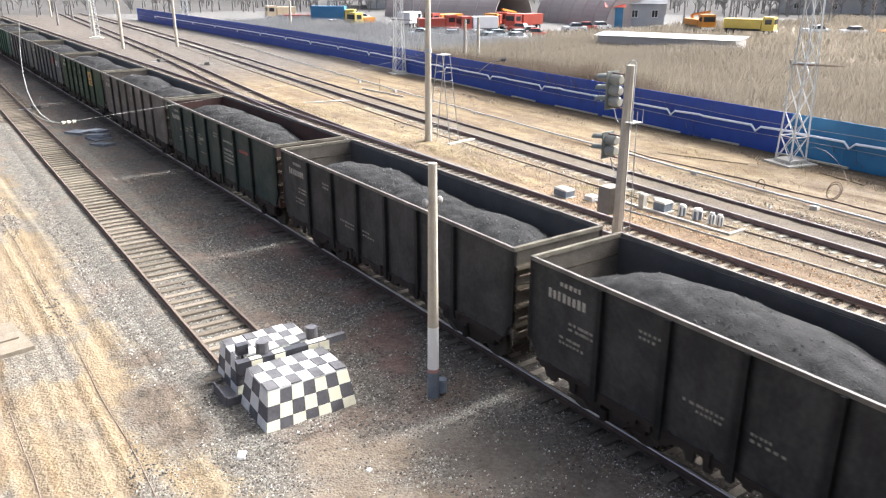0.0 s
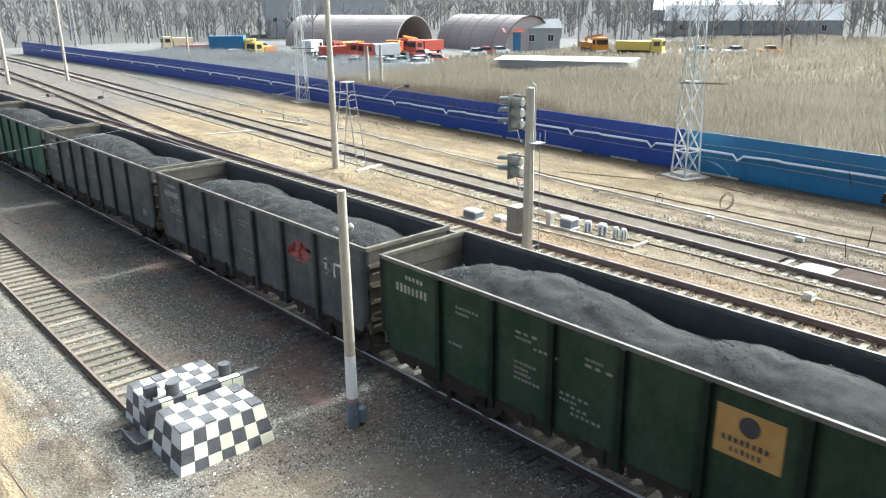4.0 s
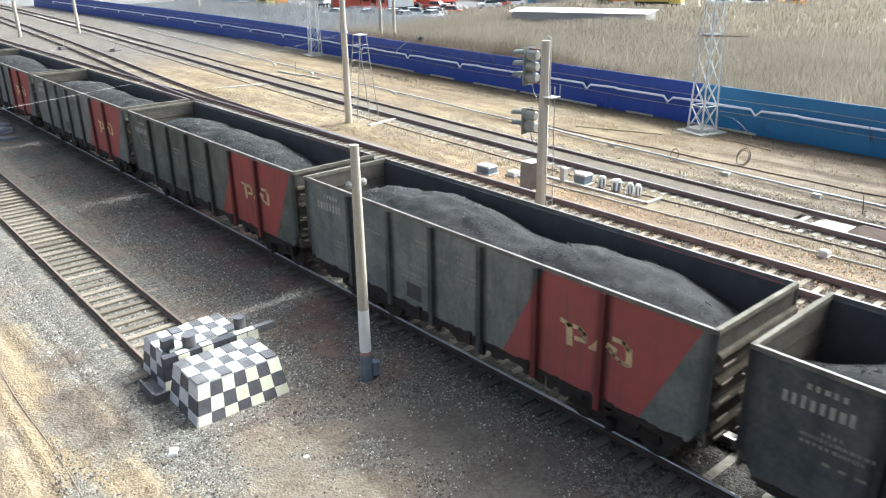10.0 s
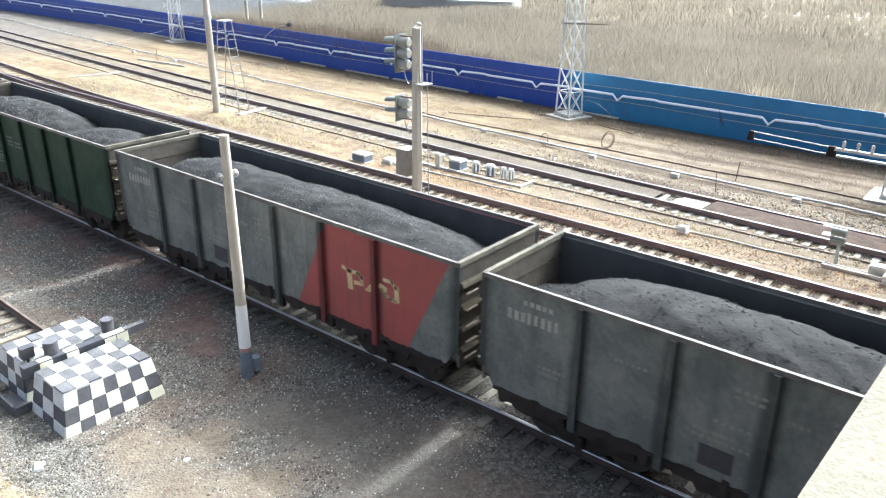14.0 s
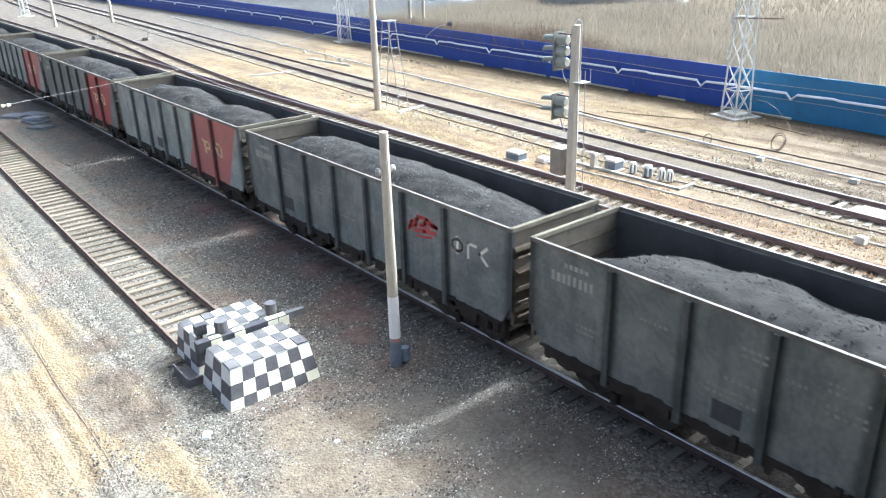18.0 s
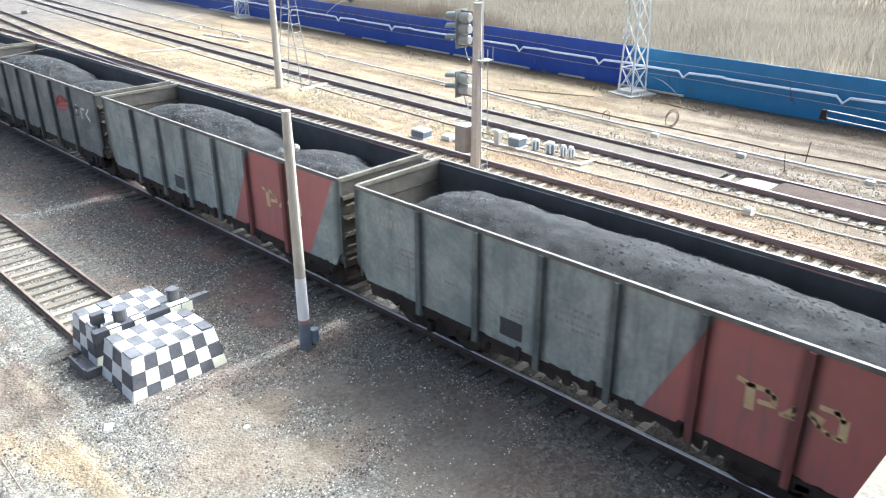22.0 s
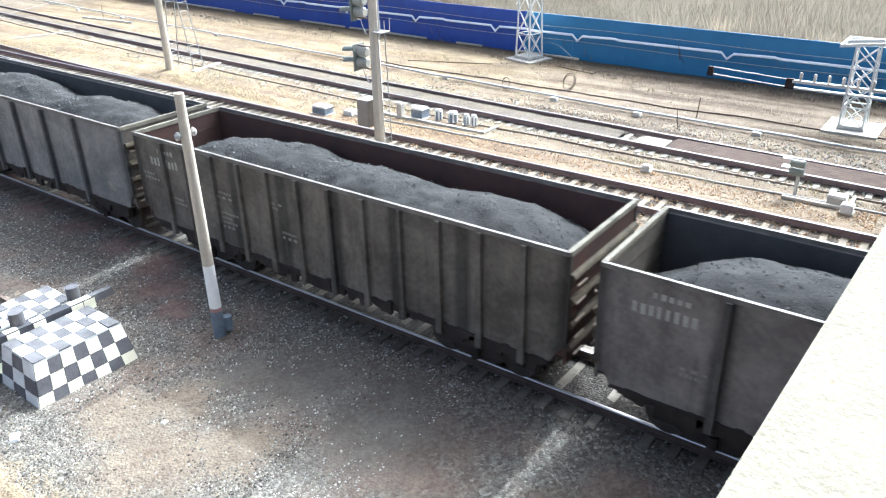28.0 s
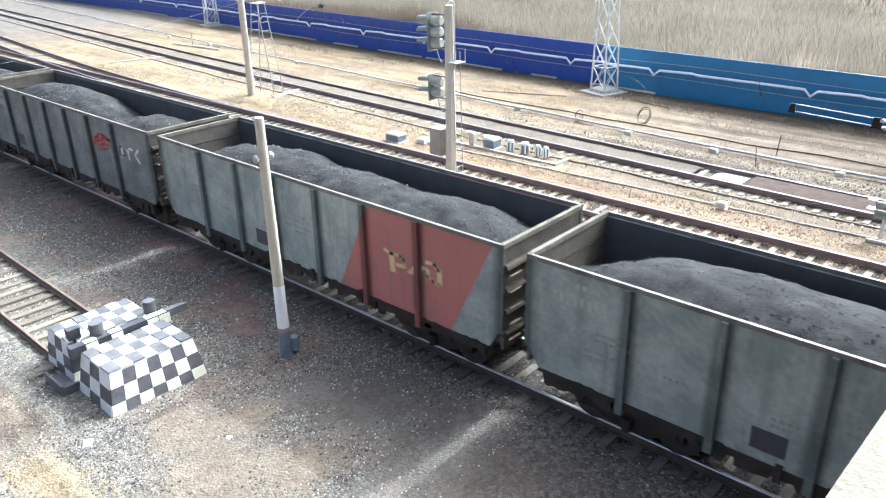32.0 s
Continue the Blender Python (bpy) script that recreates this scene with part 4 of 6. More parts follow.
KINDS = {
    "c": ("paint_charcoal", "charcoal grey steel gondola wagon loaded with coal", RIBS, "wagon_inside", "plain"),
    "b": ("paint_bottle", "bottle green gondola wagon with a rust-red lining", RIBS, "inside_rust", "lines"),
    "g": ("paint_grey", "dusty grey steel gondola wagon loaded with coal", RIBS, "wagon_inside", "dots"),
    "p": ("paint_dark_green", "dark green gondola wagon with an orange painted sign", RIBS, "wagon_inside", "plate"),
    "k": ("paint_slate_dim", "dark blue-grey gondola wagon with faded stencil markings", RIBS, "wagon_inside", "dots"),
    "n": ("paint_slate_dim", "slate gondola wagon darkened for shade, with red mark and white emblem", RIBS, "wagon_inside", "mark"),
    "m": ("paint_slate", "slate grey gondola wagon with a red mark and white emblem", RIBS, "wagon_inside", "mark"),
    "s": ("paint_lead", "dark blue-grey gondola wagon with stencil rows and white emblem", RIBS, "wagon_inside", "stencil"),
    "t": ("paint_teal", "teal green gondola wagon with pale patches", RIBS, "wagon_inside", "teal"),
    "u": ("paint_moss", "dull green gondola wagon with dark bands along its ribs", RIBS, "wagon_inside", "plain"),
    "r": ("paint_red", "grey gondola wagon with a slanted red panel and emblem", RIBS, "wagon_inside", "red"),
    "v": ("paint_olive", "dark olive grey gondola wagon with a deep red panel", RIBS, "wagon_inside", "red"),
    "q": ("paint_sage", "dark sage grey gondola wagon with a slanted red panel", RIBS, "wagon_inside", "red"),
    "d": ("paint_dark_green", "dark green steel gondola wagon loaded with coal", RIBS, "wagon_inside", "plain"),
    "e": ("paint_drab", "drab brown-grey steel gondola wagon loaded with coal", RIBS, "wagon_inside", "plain"),
    "o": ("paint_umber", "dark umber gondola wagon with many ribs and rusty lining", [-5.65 + k for k in range(12)], "inside_rust", "plain"),
    "R": ("paint_red_lit", "grey gondola wagon with a red panel, paint lightened for later light", RIBS, "wagon_inside", "red"),
    "w": ("paint_brown", "brown-grey gondola wagon with faded stencil rows", RIBS, "wagon_inside", "dots"),
}
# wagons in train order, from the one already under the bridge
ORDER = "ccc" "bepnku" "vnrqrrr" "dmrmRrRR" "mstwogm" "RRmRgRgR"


# crest height of each load along the wagon, from its front end to its rear end
CRESTS = [
    [(-6.5, 2.5), (-5.6, 2.95), (-4.4, 3.32), (-3.0, 3.22), (-1.9, 2.82), (-0.6, 3.2), (1.0, 3.42), (3.2, 3.44), (4.8, 3.3), (5.7, 2.85), (6.5, 2.5)],
    [(-6.5, 2.6), (-5.5, 3.1), (-4.0, 3.38), (-1.5, 3.36), (0.8, 3.42), (3.0, 3.4), (4.9, 3.28), (5.8, 2.8), (6.5, 2.5)],
    [(-6.5, 2.45), (-5.2, 2.75), (-3.6, 3.0), (-1.8, 3.3), (0.4, 3.4), (2.2, 3.34), (4.0, 3.42), (5.2, 3.12), (6.5, 2.55)],
    [(-6.5, 2.5), (-5.4, 3.05), (-3.9, 3.4), (-2.2, 3.36), (-0.8, 3.08), (0.6, 3.3), (2.6, 3.48), (4.4, 3.36), (5.5, 2.95), (6.5, 2.5)],
    [(-6.5, 2.6), (-5.4, 3.12), (-4.2, 3.3), (-2.6, 3.18), (-1.0, 3.3), (1.2, 3.2), (2.8, 3.4), (4.6, 3.22), (5.6, 2.8), (6.5, 2.5)],
    [(-6.5, 2.4), (-5.6, 2.8), (-4.6, 3.28), (-3.4, 3.2), (-2.3, 2.62), (-1.2, 2.9), (0.6, 3.34), (3.0, 3.44), (4.8, 3.3), (5.8, 2.8), (6.5, 2.5)],
]


def coal_mesh(seed):
    """A heaped load, lower at the walls, its crest rising and falling along the wagon, broken by lumps."""
    rnd = random.Random(seed)
    along, high = zip(*CRESTS[seed])
    yy = np.linspace(-6.44, 6.44, 129)
    crest = np.convolve(np.interp(np.linspace(-6.94, 6.94, 139), along, high), np.ones(11) / 11, "valid")
    nx = 30
    s = Shape()
    for y, top in zip(yy.tolist(), crest.tolist()):
        swing = 0.22 * noise.noise((y * 0.35, seed * 5.0, 1.0))
        for i in range(nx + 1):
            x = -1.36 + 2.72 * i / nx
            z = top + 0.06 - 0.46 * (abs(x - swing) / 1.36) ** 1.9
            q = Vector((x, y, seed * 7.0))
            z += 0.09 * noise.noise(q * 0.8) + 0.06 * noise.noise(q * 2.2) + 0.026 * noise.noise(q * 5.5) + 0.005 * rnd.uniform(-1, 1)
            s.v.append((x, y, z))
    ny = len(yy) - 1
    s.f = [(j * (nx + 1) + i, j * (nx + 1) + i + 1, (j + 1) * (nx + 1) + i + 1, (j + 1) * (nx + 1) + i) for j in range(ny) for i in range(nx)]
    lumps = Shape()
    for k in range(5000):
        j, i = rnd.randrange(2, ny - 2), rnd.randrange(2, nx - 2)
        x, y, z = s.v[j * (nx + 1) + i]
        if noise.noise((x * 0.8, y * 0.5, seed + 0.5)) < rnd.uniform(-0.5, 0.3):
            continue
        x, y = x + rnd.uniform(-0.045, 0.045), y + rnd.uniform(-0.05, 0.05)
        a, t = 0.01 + 0.03 * rnd.random() ** 3, rnd.uniform(0, 3.14)
        u, v, h = a * math.cos(t), a * math.sin(t), a * rnd.uniform(0.5, 1.0)
        i = len(lumps.v)
        lumps.v += [(x + u, y + v, z - 0.02), (x - v, y + u, z - 0.02), (x - u, y - v, z - 0.02), (x + v, y - u, z - 0.02), (x + 0.4 * u, y + 0.3 * v, z + h), (x - 0.5 * u, y - 0.3 * v, z + 0.8 * h)]
        lumps.f += [(i, i + 1, i + 4), (i + 1, i + 2, i + 5), (i + 2, i + 3, i + 5), (i + 3, i, i + 4), (i + 4, i + 1, i + 5), (i + 3, i + 4, i + 5)]
    return s.mesh("coal_load", M["coal"], True), lumps.mesh("loose_coal", M["coal_glint"])


COAL = [coal_mesh(k) for k in range(6)]
# seconds and metres that the train has run
RUN = [(0, -12.15), (4, 40.43), (8, 92.76), (12, 144.74), (18.5, 229.55), (24, 301.1), (26, 326.85), (29, 365.75), (32, 404.75)]
# loads whose crest is known, by wagon
LOADS = {2: 4, 3: 2, 5: 3, 6: 4, 8: 3, 9: 5, 10: 4, 12: 2, 13: 4, 14: 0, 15: 1, 19: 1, 22: 1, 24: 0, 25: 3, 26: 1, 27: 1, 28: 4, 29: 3, 30: 0, 31: 5, 32: 4}
TRAIN = []
made = {}
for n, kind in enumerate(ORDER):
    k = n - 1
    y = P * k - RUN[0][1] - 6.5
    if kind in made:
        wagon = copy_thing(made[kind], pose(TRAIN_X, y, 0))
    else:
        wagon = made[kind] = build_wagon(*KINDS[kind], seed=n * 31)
    heap, lumps = COAL[LOADS.get(n, (n * 5 + n // 4) % 6)]
    load = new("coal_load", heap)
    tagged(part("loose_coal", lumps, None, load), kind="stuff")
    tagged(load, "heaped black coal lying in a gondola wagon", "coal", "coal loads of the train")
    TRAIN += [(wagon, k, 0.0), (load, k, random.uniform(-0.06, 0.05))]


def motions():
    for thing, k, dz in TRAIN:
        walk(thing, [(t, pose(TRAIN_X, P * k - s - 6.5, dz)) for t, s in RUN])

# ---- bridge that the camera stands on ----
b = Shape()
b.v = [(-8, 0.448, 8.96), (40, -1.145, 8.96), (40, -1.6, 8.96), (-8, -0.01, 8.96), (-8, 0.448, 8.0), (40, -1.145, 8.0), (40, -1.6, 8.0), (-8, -0.01, 8.0)]
b.f = [(3, 2, 1, 0), (4, 5, 6, 7), (0, 1, 5, 4), (1, 2, 6, 5), (2, 3, 7, 6), (3, 0, 4, 7)]
parapet = part("bridge_parapet", b, M["parapet"], None, "pale sunlit concrete parapet of the road bridge")
tagged(parapet, category="parapet", kind="structure")
pn, pl = M["parapet"].node_tree.nodes, M["parapet"].node_tree.links
speck = pn.new("ShaderNodeTexNoise")
speck.inputs["Scale"].default_value, speck.inputs["Detail"].default_value = 38.0, 2.0
pl.new(pn["Texture Coordinate"].outputs["Object"], speck.inputs["Vector"])
dots = pn.new("ShaderNodeMapRange")
dots.inputs["From Min"].default_value, dots.inputs["From Max"].default_value, dots.inputs["To Max"].default_value = 0.68, 0.74, 0.7
pl.new(speck.outputs["Fac"], dots.inputs["Value"])
pit = pn.new("ShaderNodeMix")
pit.data_type = "RGBA"
pit.inputs[7].default_value = (0.16, 0.13, 0.09, 1)
pl.new(dots.outputs["Result"], pit.inputs[0])
pl.new(pn["Color Ramp"].outputs["Color"], pit.inputs[6])
pl.new(pit.outputs[2], pn["Principled BSDF"].inputs["Base Color"])
# deck and girders stay unseen, made wide to cut skylight on near wagons
b = Shape()
b.v = [(x, y, z) for z in (7.0, 7.996) for x, y in ((-90, -30), (110, -30), (110, -3.57), (-90, 3.07))]
b.f = [(3, 2, 1, 0), (4, 5, 6, 7)] + [(k, (k + 1) % 4, 4 + (k + 1) % 4, 4 + k) for k in range(4)]
for gy in (-4.1, -7.5, -13.0, -18.5, -24.0, -29.5):
    b.box(-90, 110, gy - 0.35, gy + 0.35, 6.3, 7.0)
tagged(part("bridge_deck", b, M["dark_concrete"], None, "unseen deck of the road bridge, widened to cut skylight"), category="bridge deck", kind="structure")

# ---- fence ----
FENCE = [(39.3, -40), (39.9, 0), (40.7, 20), (41.4, 36), (42.3, 52), (43.9, 72), (44.9, 90), (45.2, 110), (45.4, 176)]
fx, fy = smooth_line(FENCE, 1.0)
fence = empty("yard_fence")
tagged(fence, "long blue painted panel fence, light blue at one end", "fence", kind="structure")


def fence_x(y):
    return float(np.interp(y, fy, fx))


y = -38.0
while y < 176:
    y2 = min(y + 3.25, 176)
    x0, x1 = fence_x(y), fence_x(y2)
    s = Shape()
    s.v = [(x0, y + 0.003, -0.4), (x1, y2 - 0.003, -0.4), (x1, y2 - 0.003, 2.15), (x0, y + 0.003, 2.15)]
    s.v += [(a + 0.06, b, c) for a, b, c in s.v]
    s.f = [(3, 2, 1, 0), (4, 5, 6, 7), (0, 1, 5, 4), (1, 2, 6, 5), (2, 3, 7, 6), (3, 0, 4, 7)]
    part("fence_panel", s, M["fence_light" if y < 21 else "fence_dark"], fence)
    part("fence_post", Shape().box(x0 + 0.03, x0 + 0.12, y - 0.06, y + 0.06, -0.4, 2.17), M["fence_light" if y < 21 else "fence_dark"], fence)
    y += 3.25
line, vees = [], [-30, -22, -14, -5.5, 3.0, 11.5, 20.1, 25.8, 32.2, 38.6, 45.4, 52.5, 60, 68, 76, 84, 92, 100, 109, 118, 128, 139, 150, 162]
for v in vees:
    for dy, dz in ((-2.6, 0.03), (-2.3, 0.08), (-0.32, 0.02), (0.0, -0.27), (0.32, 0.04)):
        if v + dy < 174:
            line.append((fence_x(v + dy) - 0.22, v + dy, 1.12 + dz))
part("fence_pipe", Shape().sweep(line, [(0.07 * math.cos(a), 0.07 * math.sin(a)) for a in np.linspace(0, 2 * math.pi, 9)[:-1]]), M["pipe"], fence, "white painted pipe with kinks along the fence", True)
for z in (1.5, 0.75):
    part("fence_cable", Shape().sweep([(fence_x(y) - 0.1, y, z + 0.05 * math.sin(y * 0.37 + z)) for y in range(-36, 175, 2)], [(-0.011, -0.011), (0.011, -0.011), (0.011, 0.011), (-0.011, 0.011)]), M["galv"], fence)

yy = 20.0
while yy < 84:
    y2 = yy + random.uniform(1.5, 6.0)
    part("plinth", Shape().sweep([(fence_x(yy) - 0.08, yy, -0.17), (fence_x(y2) - 0.08, y2, -0.17)], [(-0.05, -0.15), (0.05, -0.15), (0.05, 0.03), (-0.05, 0.01)]), M["concrete"], fence)
    yy = y2 + random.choice((0.02, 0.5, 2.5))

# ---- poles ----


def short_pole():
    t = empty("marker_pole", 9.45, 13.72, GROUND)
    tagged(t, "concrete pole with white and red painted foot beside the track", "pole")
    for name, z0, z1, mat in (("shaft", 1.9, 5.9, "concrete"), ("white_band", 0.78, 1.9, "whitewash"), ("red_band", 0.68, 0.78, "red_paint"), ("foot", -0.3, 0.68, "blue_grey")):
        r = lambda z: 0.15 - 0.008 * z
        part(name, Shape().tube((0, 0, z0), (0, 0, z1), r(z0), r(z1), 16, name == "shaft"), M[mat], t, smooth=False)
    for s in (-1, 1):
        part("insulator", Shape().tube((s * 0.2, 0, 4.93), (s * 0.2, 0, 4.98), 0.04, 0.07, 12).tube((s * 0.2, 0, 4.98), (s * 0.2, 0, 5.04), 0.07, 0.075, 12).tube((s * 0.2, 0, 5.04), (s * 0.2, 0, 5.1), 0.075, 0.035, 12), M["dull_steel"], t)
        part("bracket", Shape().tube((0, 0, 5.0), (s * 0.2, 0, 5.0), 0.025), M["galv"], t)
    part("box", Shape().tube((0.2, -0.1, 0.1), (0.2, -0.1, 0.45), 0.12, 0.11, 10), M["blue_grey"], t)
    return t


def tall_pole(x, y, height, label):
    t = empty("catenary_pole", x, y, GROUND)
    tagged(t, label, "pole", "catenary poles of the yard")
    part("shaft", Shape().tube((0, 0, -0.3), (0, 0, height), 0.22, 0.15, 14), M["concrete"], t)
    part("band", Shape().tube((0, 0, height * 0.52), (0, 0, height * 0.52 + 0.25), 0.235, 0.23, 12), M["galv"], t)
    return t


def lattice(x, y, height, wide, top, label, name="lattice_mast", rz=-15):
    t = empty(name, x, y, GROUND, rz)
    tagged(t, label, "mast", "lattice masts of the yard")
    part("footing", Shape().box(-wide * 0.95, wide * 0.95, -wide * 0.95, wide * 0.95, -0.3, 0.07, (0.05, 0.05)).box(-wide * 0.58, wide * 0.58, -wide * 0.58, wide * 0.58, 0.1, 0.24, (0.04, 0.04)), M["pale_concrete"], t)
    n = 13 if height > 8 else 4
    waist = wide * 0.52 if height > 12 else wide + (top - wide) * 7 / height
    half = lambda z: (wide + (waist - wide) * z / 7 if z < 7 else waist + (top - waist) * (z - 7) / max(height - 7, 0.1)) / 2
    c = [(-1, -1), (1, -1), (1, 1), (-1, 1)]
    for a, b in c:
        leg = Shape().beam((a * half(0.2), b * half(0.2), 0.2), (a * half(height), b * half(height), height), 0.075, 0.06)
        part("leg", leg, M["mast_paint"], t)
    for k in range(n):
        z0, z1 = 0.2 + (height - 0.2) * k / n, 0.2 + (height - 0.2) * (k + 1) / n
        for q, ((a, b), (d, e)) in enumerate(zip(c, c[1:] + c[:1])):
            h0, h1 = half(z0), half(z1)
            br = Shape().beam((a * h0, b * h0, z0), (d * h1, e * h1, z1), 0.036).beam((d * h0, e * h0, z0), (a * h1, b * h1, z1), 0.036)
            if k % 3 == 1:
                br.beam((a * h0, b * h0, z0), (d * h0, e * h0, z0), 0.05)
            part("brace", br, M["mast_paint"], t)
    if height > 12:
        part("crossarm", Shape().beam((-0.75, 0.3, 5.3), (1.0, -1.55, 5.3), 0.07), M["rust"], t, "dark steel crossarm")
        for z in (3.3, 5.2):
            part("step_bracket", Shape().beam((-0.95, 0.1, z + 0.35), (-0.5, 0.35, z - 0.15), 0.06).beam((-0.98, 0.12, z - 0.12), (-0.52, 0.3, z + 0.2), 0.045), M["mast_paint"], t)
    return t


short_pole()
tall_pole(26.5, 38.9, 10.2, "tall tapered concrete catenary pole beside a ladder")
tall_pole(33.3, 110.5, 10.3, "tall concrete catenary pole far along the track")
tall_pole(26.4, 111.5, 10.3, "tall concrete catenary pole far along the track")
tall_pole(32.5, 199, 10.3, "distant concrete catenary pole beside the tracks")
tall_pole(28.1, 136, 10.3, "distant concrete catenary pole beside the tracks")
tall_pole(55.4, 73.7, 4.6, "short concrete pole standing behind the fence")
tall_pole(58.5, 128, 5.5, "short lamp pole standing behind the fence")
tall_pole(56.2, 72.2, 4.9, "short pale concrete pole standing beside its twin")
for x, y, h in ((71.1, 167.2, 7.2), (75.1, 143.9, 8.2)):
    yard_lamp = empty("street_lamp", x, y, GROUND)
    tagged(yard_lamp, "slim grey lamp post with a round head in the depot", "street lamp", "lamps of the depot")
    part("post", Shape().tube((0, 0, -0.2), (0, 0, h), 0.13, 0.08, 10), M["galv"], yard_lamp)
    part("lamp_head", Shape().tube((0, 0, h), (0, 0, h + 0.18), 0.12, 0.32, 12).tube((0, 0, h + 0.18), (0, 0, h + 0.42), 0.32, 0.16, 12), M["pale_concrete"], yard_lamp)
lattice(39.4, 22.6, 17, 1.08, 0.16, "tall galvanised lattice mast on a concrete footing beside the fence")
lattice(42.7, 67.9, 17, 1.08, 0.16, "tall galvanised lattice mast before the blue fence")
lattice(47.5, 150, 17, 1.08, 0.16, "distant galvanised lattice mast by the fence")
lattice(27.4, 131.7, 9, 1.2, 0.5, "distant galvanised lattice mast between the tracks")

# ---- buffer stop at the end of the siding ----


def checker(parent, p00, p10, p11, p01, nu, nv, odd=0, lift_by=0.012, dark="black", rnd=random.Random(5), light="white", tip=0.0):
    """Square plates laid over a four-sided face in black and white turns."""
    nrm = (p10 - p00).cross(p01 - p00).normalized()

    def on(a, b):
        return p00.lerp(p10, a).lerp(p01.lerp(p11, a), b)

    for i in range(nu):
        for j in range(nv):
            a0, a1, b0, b1 = (i + 0.012) / nu, (i + 0.988) / nu, (j + 0.015) / nv, (j + 0.985) / nv
            c = [on(a0, b0), on(a1, b0), on(a1, b1), on(a0, b1)]
            h = lift_by + rnd.uniform(0, 0.008)
            g = [h + rnd.uniform(0, tip) for _ in range(4)]
            s = Shape()
            s.v = [tuple(p) for p in c] + [tuple(p + nrm * e) for p, e in zip(c, g)]
            s.f = [(3, 2, 1, 0), (4, 5, 6, 7)] + [(k, (k + 1) % 4, 4 + (k + 1) % 4, 4 + k) for k in range(4)]
            part("plate", s, M[light if (i + j + odd) % 2 else dark], parent)


stop = empty("buffer_stop", 6.57, 14.5, GROUND, -1)
tagged(stop, "buffer stop of two blocks covered in black and white squares", "buffer stop")


def stop_block(y0, y1, name, rows, left0, right0, left1, right1):
    s = Shape()
    s.v = [(-left0, y0, -0.1), (right0, y0, -0.1), (right0, y1, -0.1), (-left0, y1, -0.1), (-left1, y0 + 0.3, 0.86), (right1, y0 + 0.3, 0.86), (right1, y1, 0.86), (-left1, y1, 0.86)]
    s.f = [(3, 2, 1, 0), (4, 5, 6, 7)] + [(k, (k + 1) % 4, 4 + (k + 1) % 4, 4 + k) for k in range(4)]
    core = part(name, s, M["black"], stop)
    a, b, c, d, e, f, g, h = [Vector(p) for p in s.v]
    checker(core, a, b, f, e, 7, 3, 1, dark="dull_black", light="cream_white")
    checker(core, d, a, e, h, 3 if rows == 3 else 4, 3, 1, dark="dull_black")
    # the top's glare is put into its lighter black plates
    checker(core, e, f, g, h, 7, rows, 0, 0.02, "faded_glare_black", tip=0.035)
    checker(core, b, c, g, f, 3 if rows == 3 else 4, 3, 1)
    edge = Shape().beam(e, f, 0.035).beam(f, g, 0.035).beam(g, h, 0.035).beam(h, e, 0.035)
    part("edge_angle", edge, M["galv"], core)


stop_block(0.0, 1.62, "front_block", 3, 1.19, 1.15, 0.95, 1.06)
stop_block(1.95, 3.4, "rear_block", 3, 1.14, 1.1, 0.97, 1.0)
beam = part("buffer_beam", Shape().box(-1.14, 1.2, 1.68, 1.9, 0.72, 1.02), M["black"], stop)
for k in (1, 3, 6, 7):
    part("white_patch", Shape().box(-1.1 + 0.3 * k, -0.82 + 0.3 * k, 1.67, 1.675, 0.74, 1.0).box(-1.1 + 0.3 * k, -0.82 + 0.3 * k, 1.7, 1.88, 1.02, 1.026), M["cream_white"], beam)
part("beam_arm", Shape().box(1.2, 1.78, 1.68, 1.88, 0.86, 1.04, (0.02, 0.02)), M["faded_glare_black"], beam, "weathered dark end board")
part("buffer_head", Shape().tube((-0.4, 1.95, 0.95), (-0.4, 1.95, 1.32), 0.165, n=16), M["dull_black"], stop, "dark round buffer head")
part("buffer_head", Shape().tube((0.98, 2.05, 0.98), (0.98, 2.05, 1.3), 0.15, n=16), M["dull_black"], stop, "dark round buffer head")
part("lamp_box", Shape().box(-0.98, -0.7, 2.1, 2.3, 1.0, 1.26).beam((-0.84, 2.2, 0.86), (-0.84, 2.2, 1.0), 0.05), M["black"], stop)
part("side_trough", Shape().box(-1.55, -1.14, 1.6, 2.5, -0.05, 0.05).box(-1.55, -1.5, 1.6, 2.5, 0.05, 0.28).box(-1.5, -1.14, 1.6, 1.65, 0.05, 0.22), M["dull_black"], stop, "dark weathered steel trough")

# ---- colour-light signal ----
sig = empty("signal_mast", 19.9, 17.4, GROUND)
tagged(sig, "concrete signal mast carrying two grey light heads and a ladder", "railway signal")
part("mast", Shape().tube((0, 0, -0.3), (0, 0, 7.0), 0.2, 0.155, 8), M["concrete"], sig)
part("conduit", Shape().tube((0.0, -0.22, 4.9), (0.0, -0.22, 7.1), 0.03).tube((0, -0.22, 7.1), (0, -0.08, 7.16), 0.03).tube((0, -0.08, 7.16), (0, 0.12, 7.02), 0.03), M["galv"], sig)


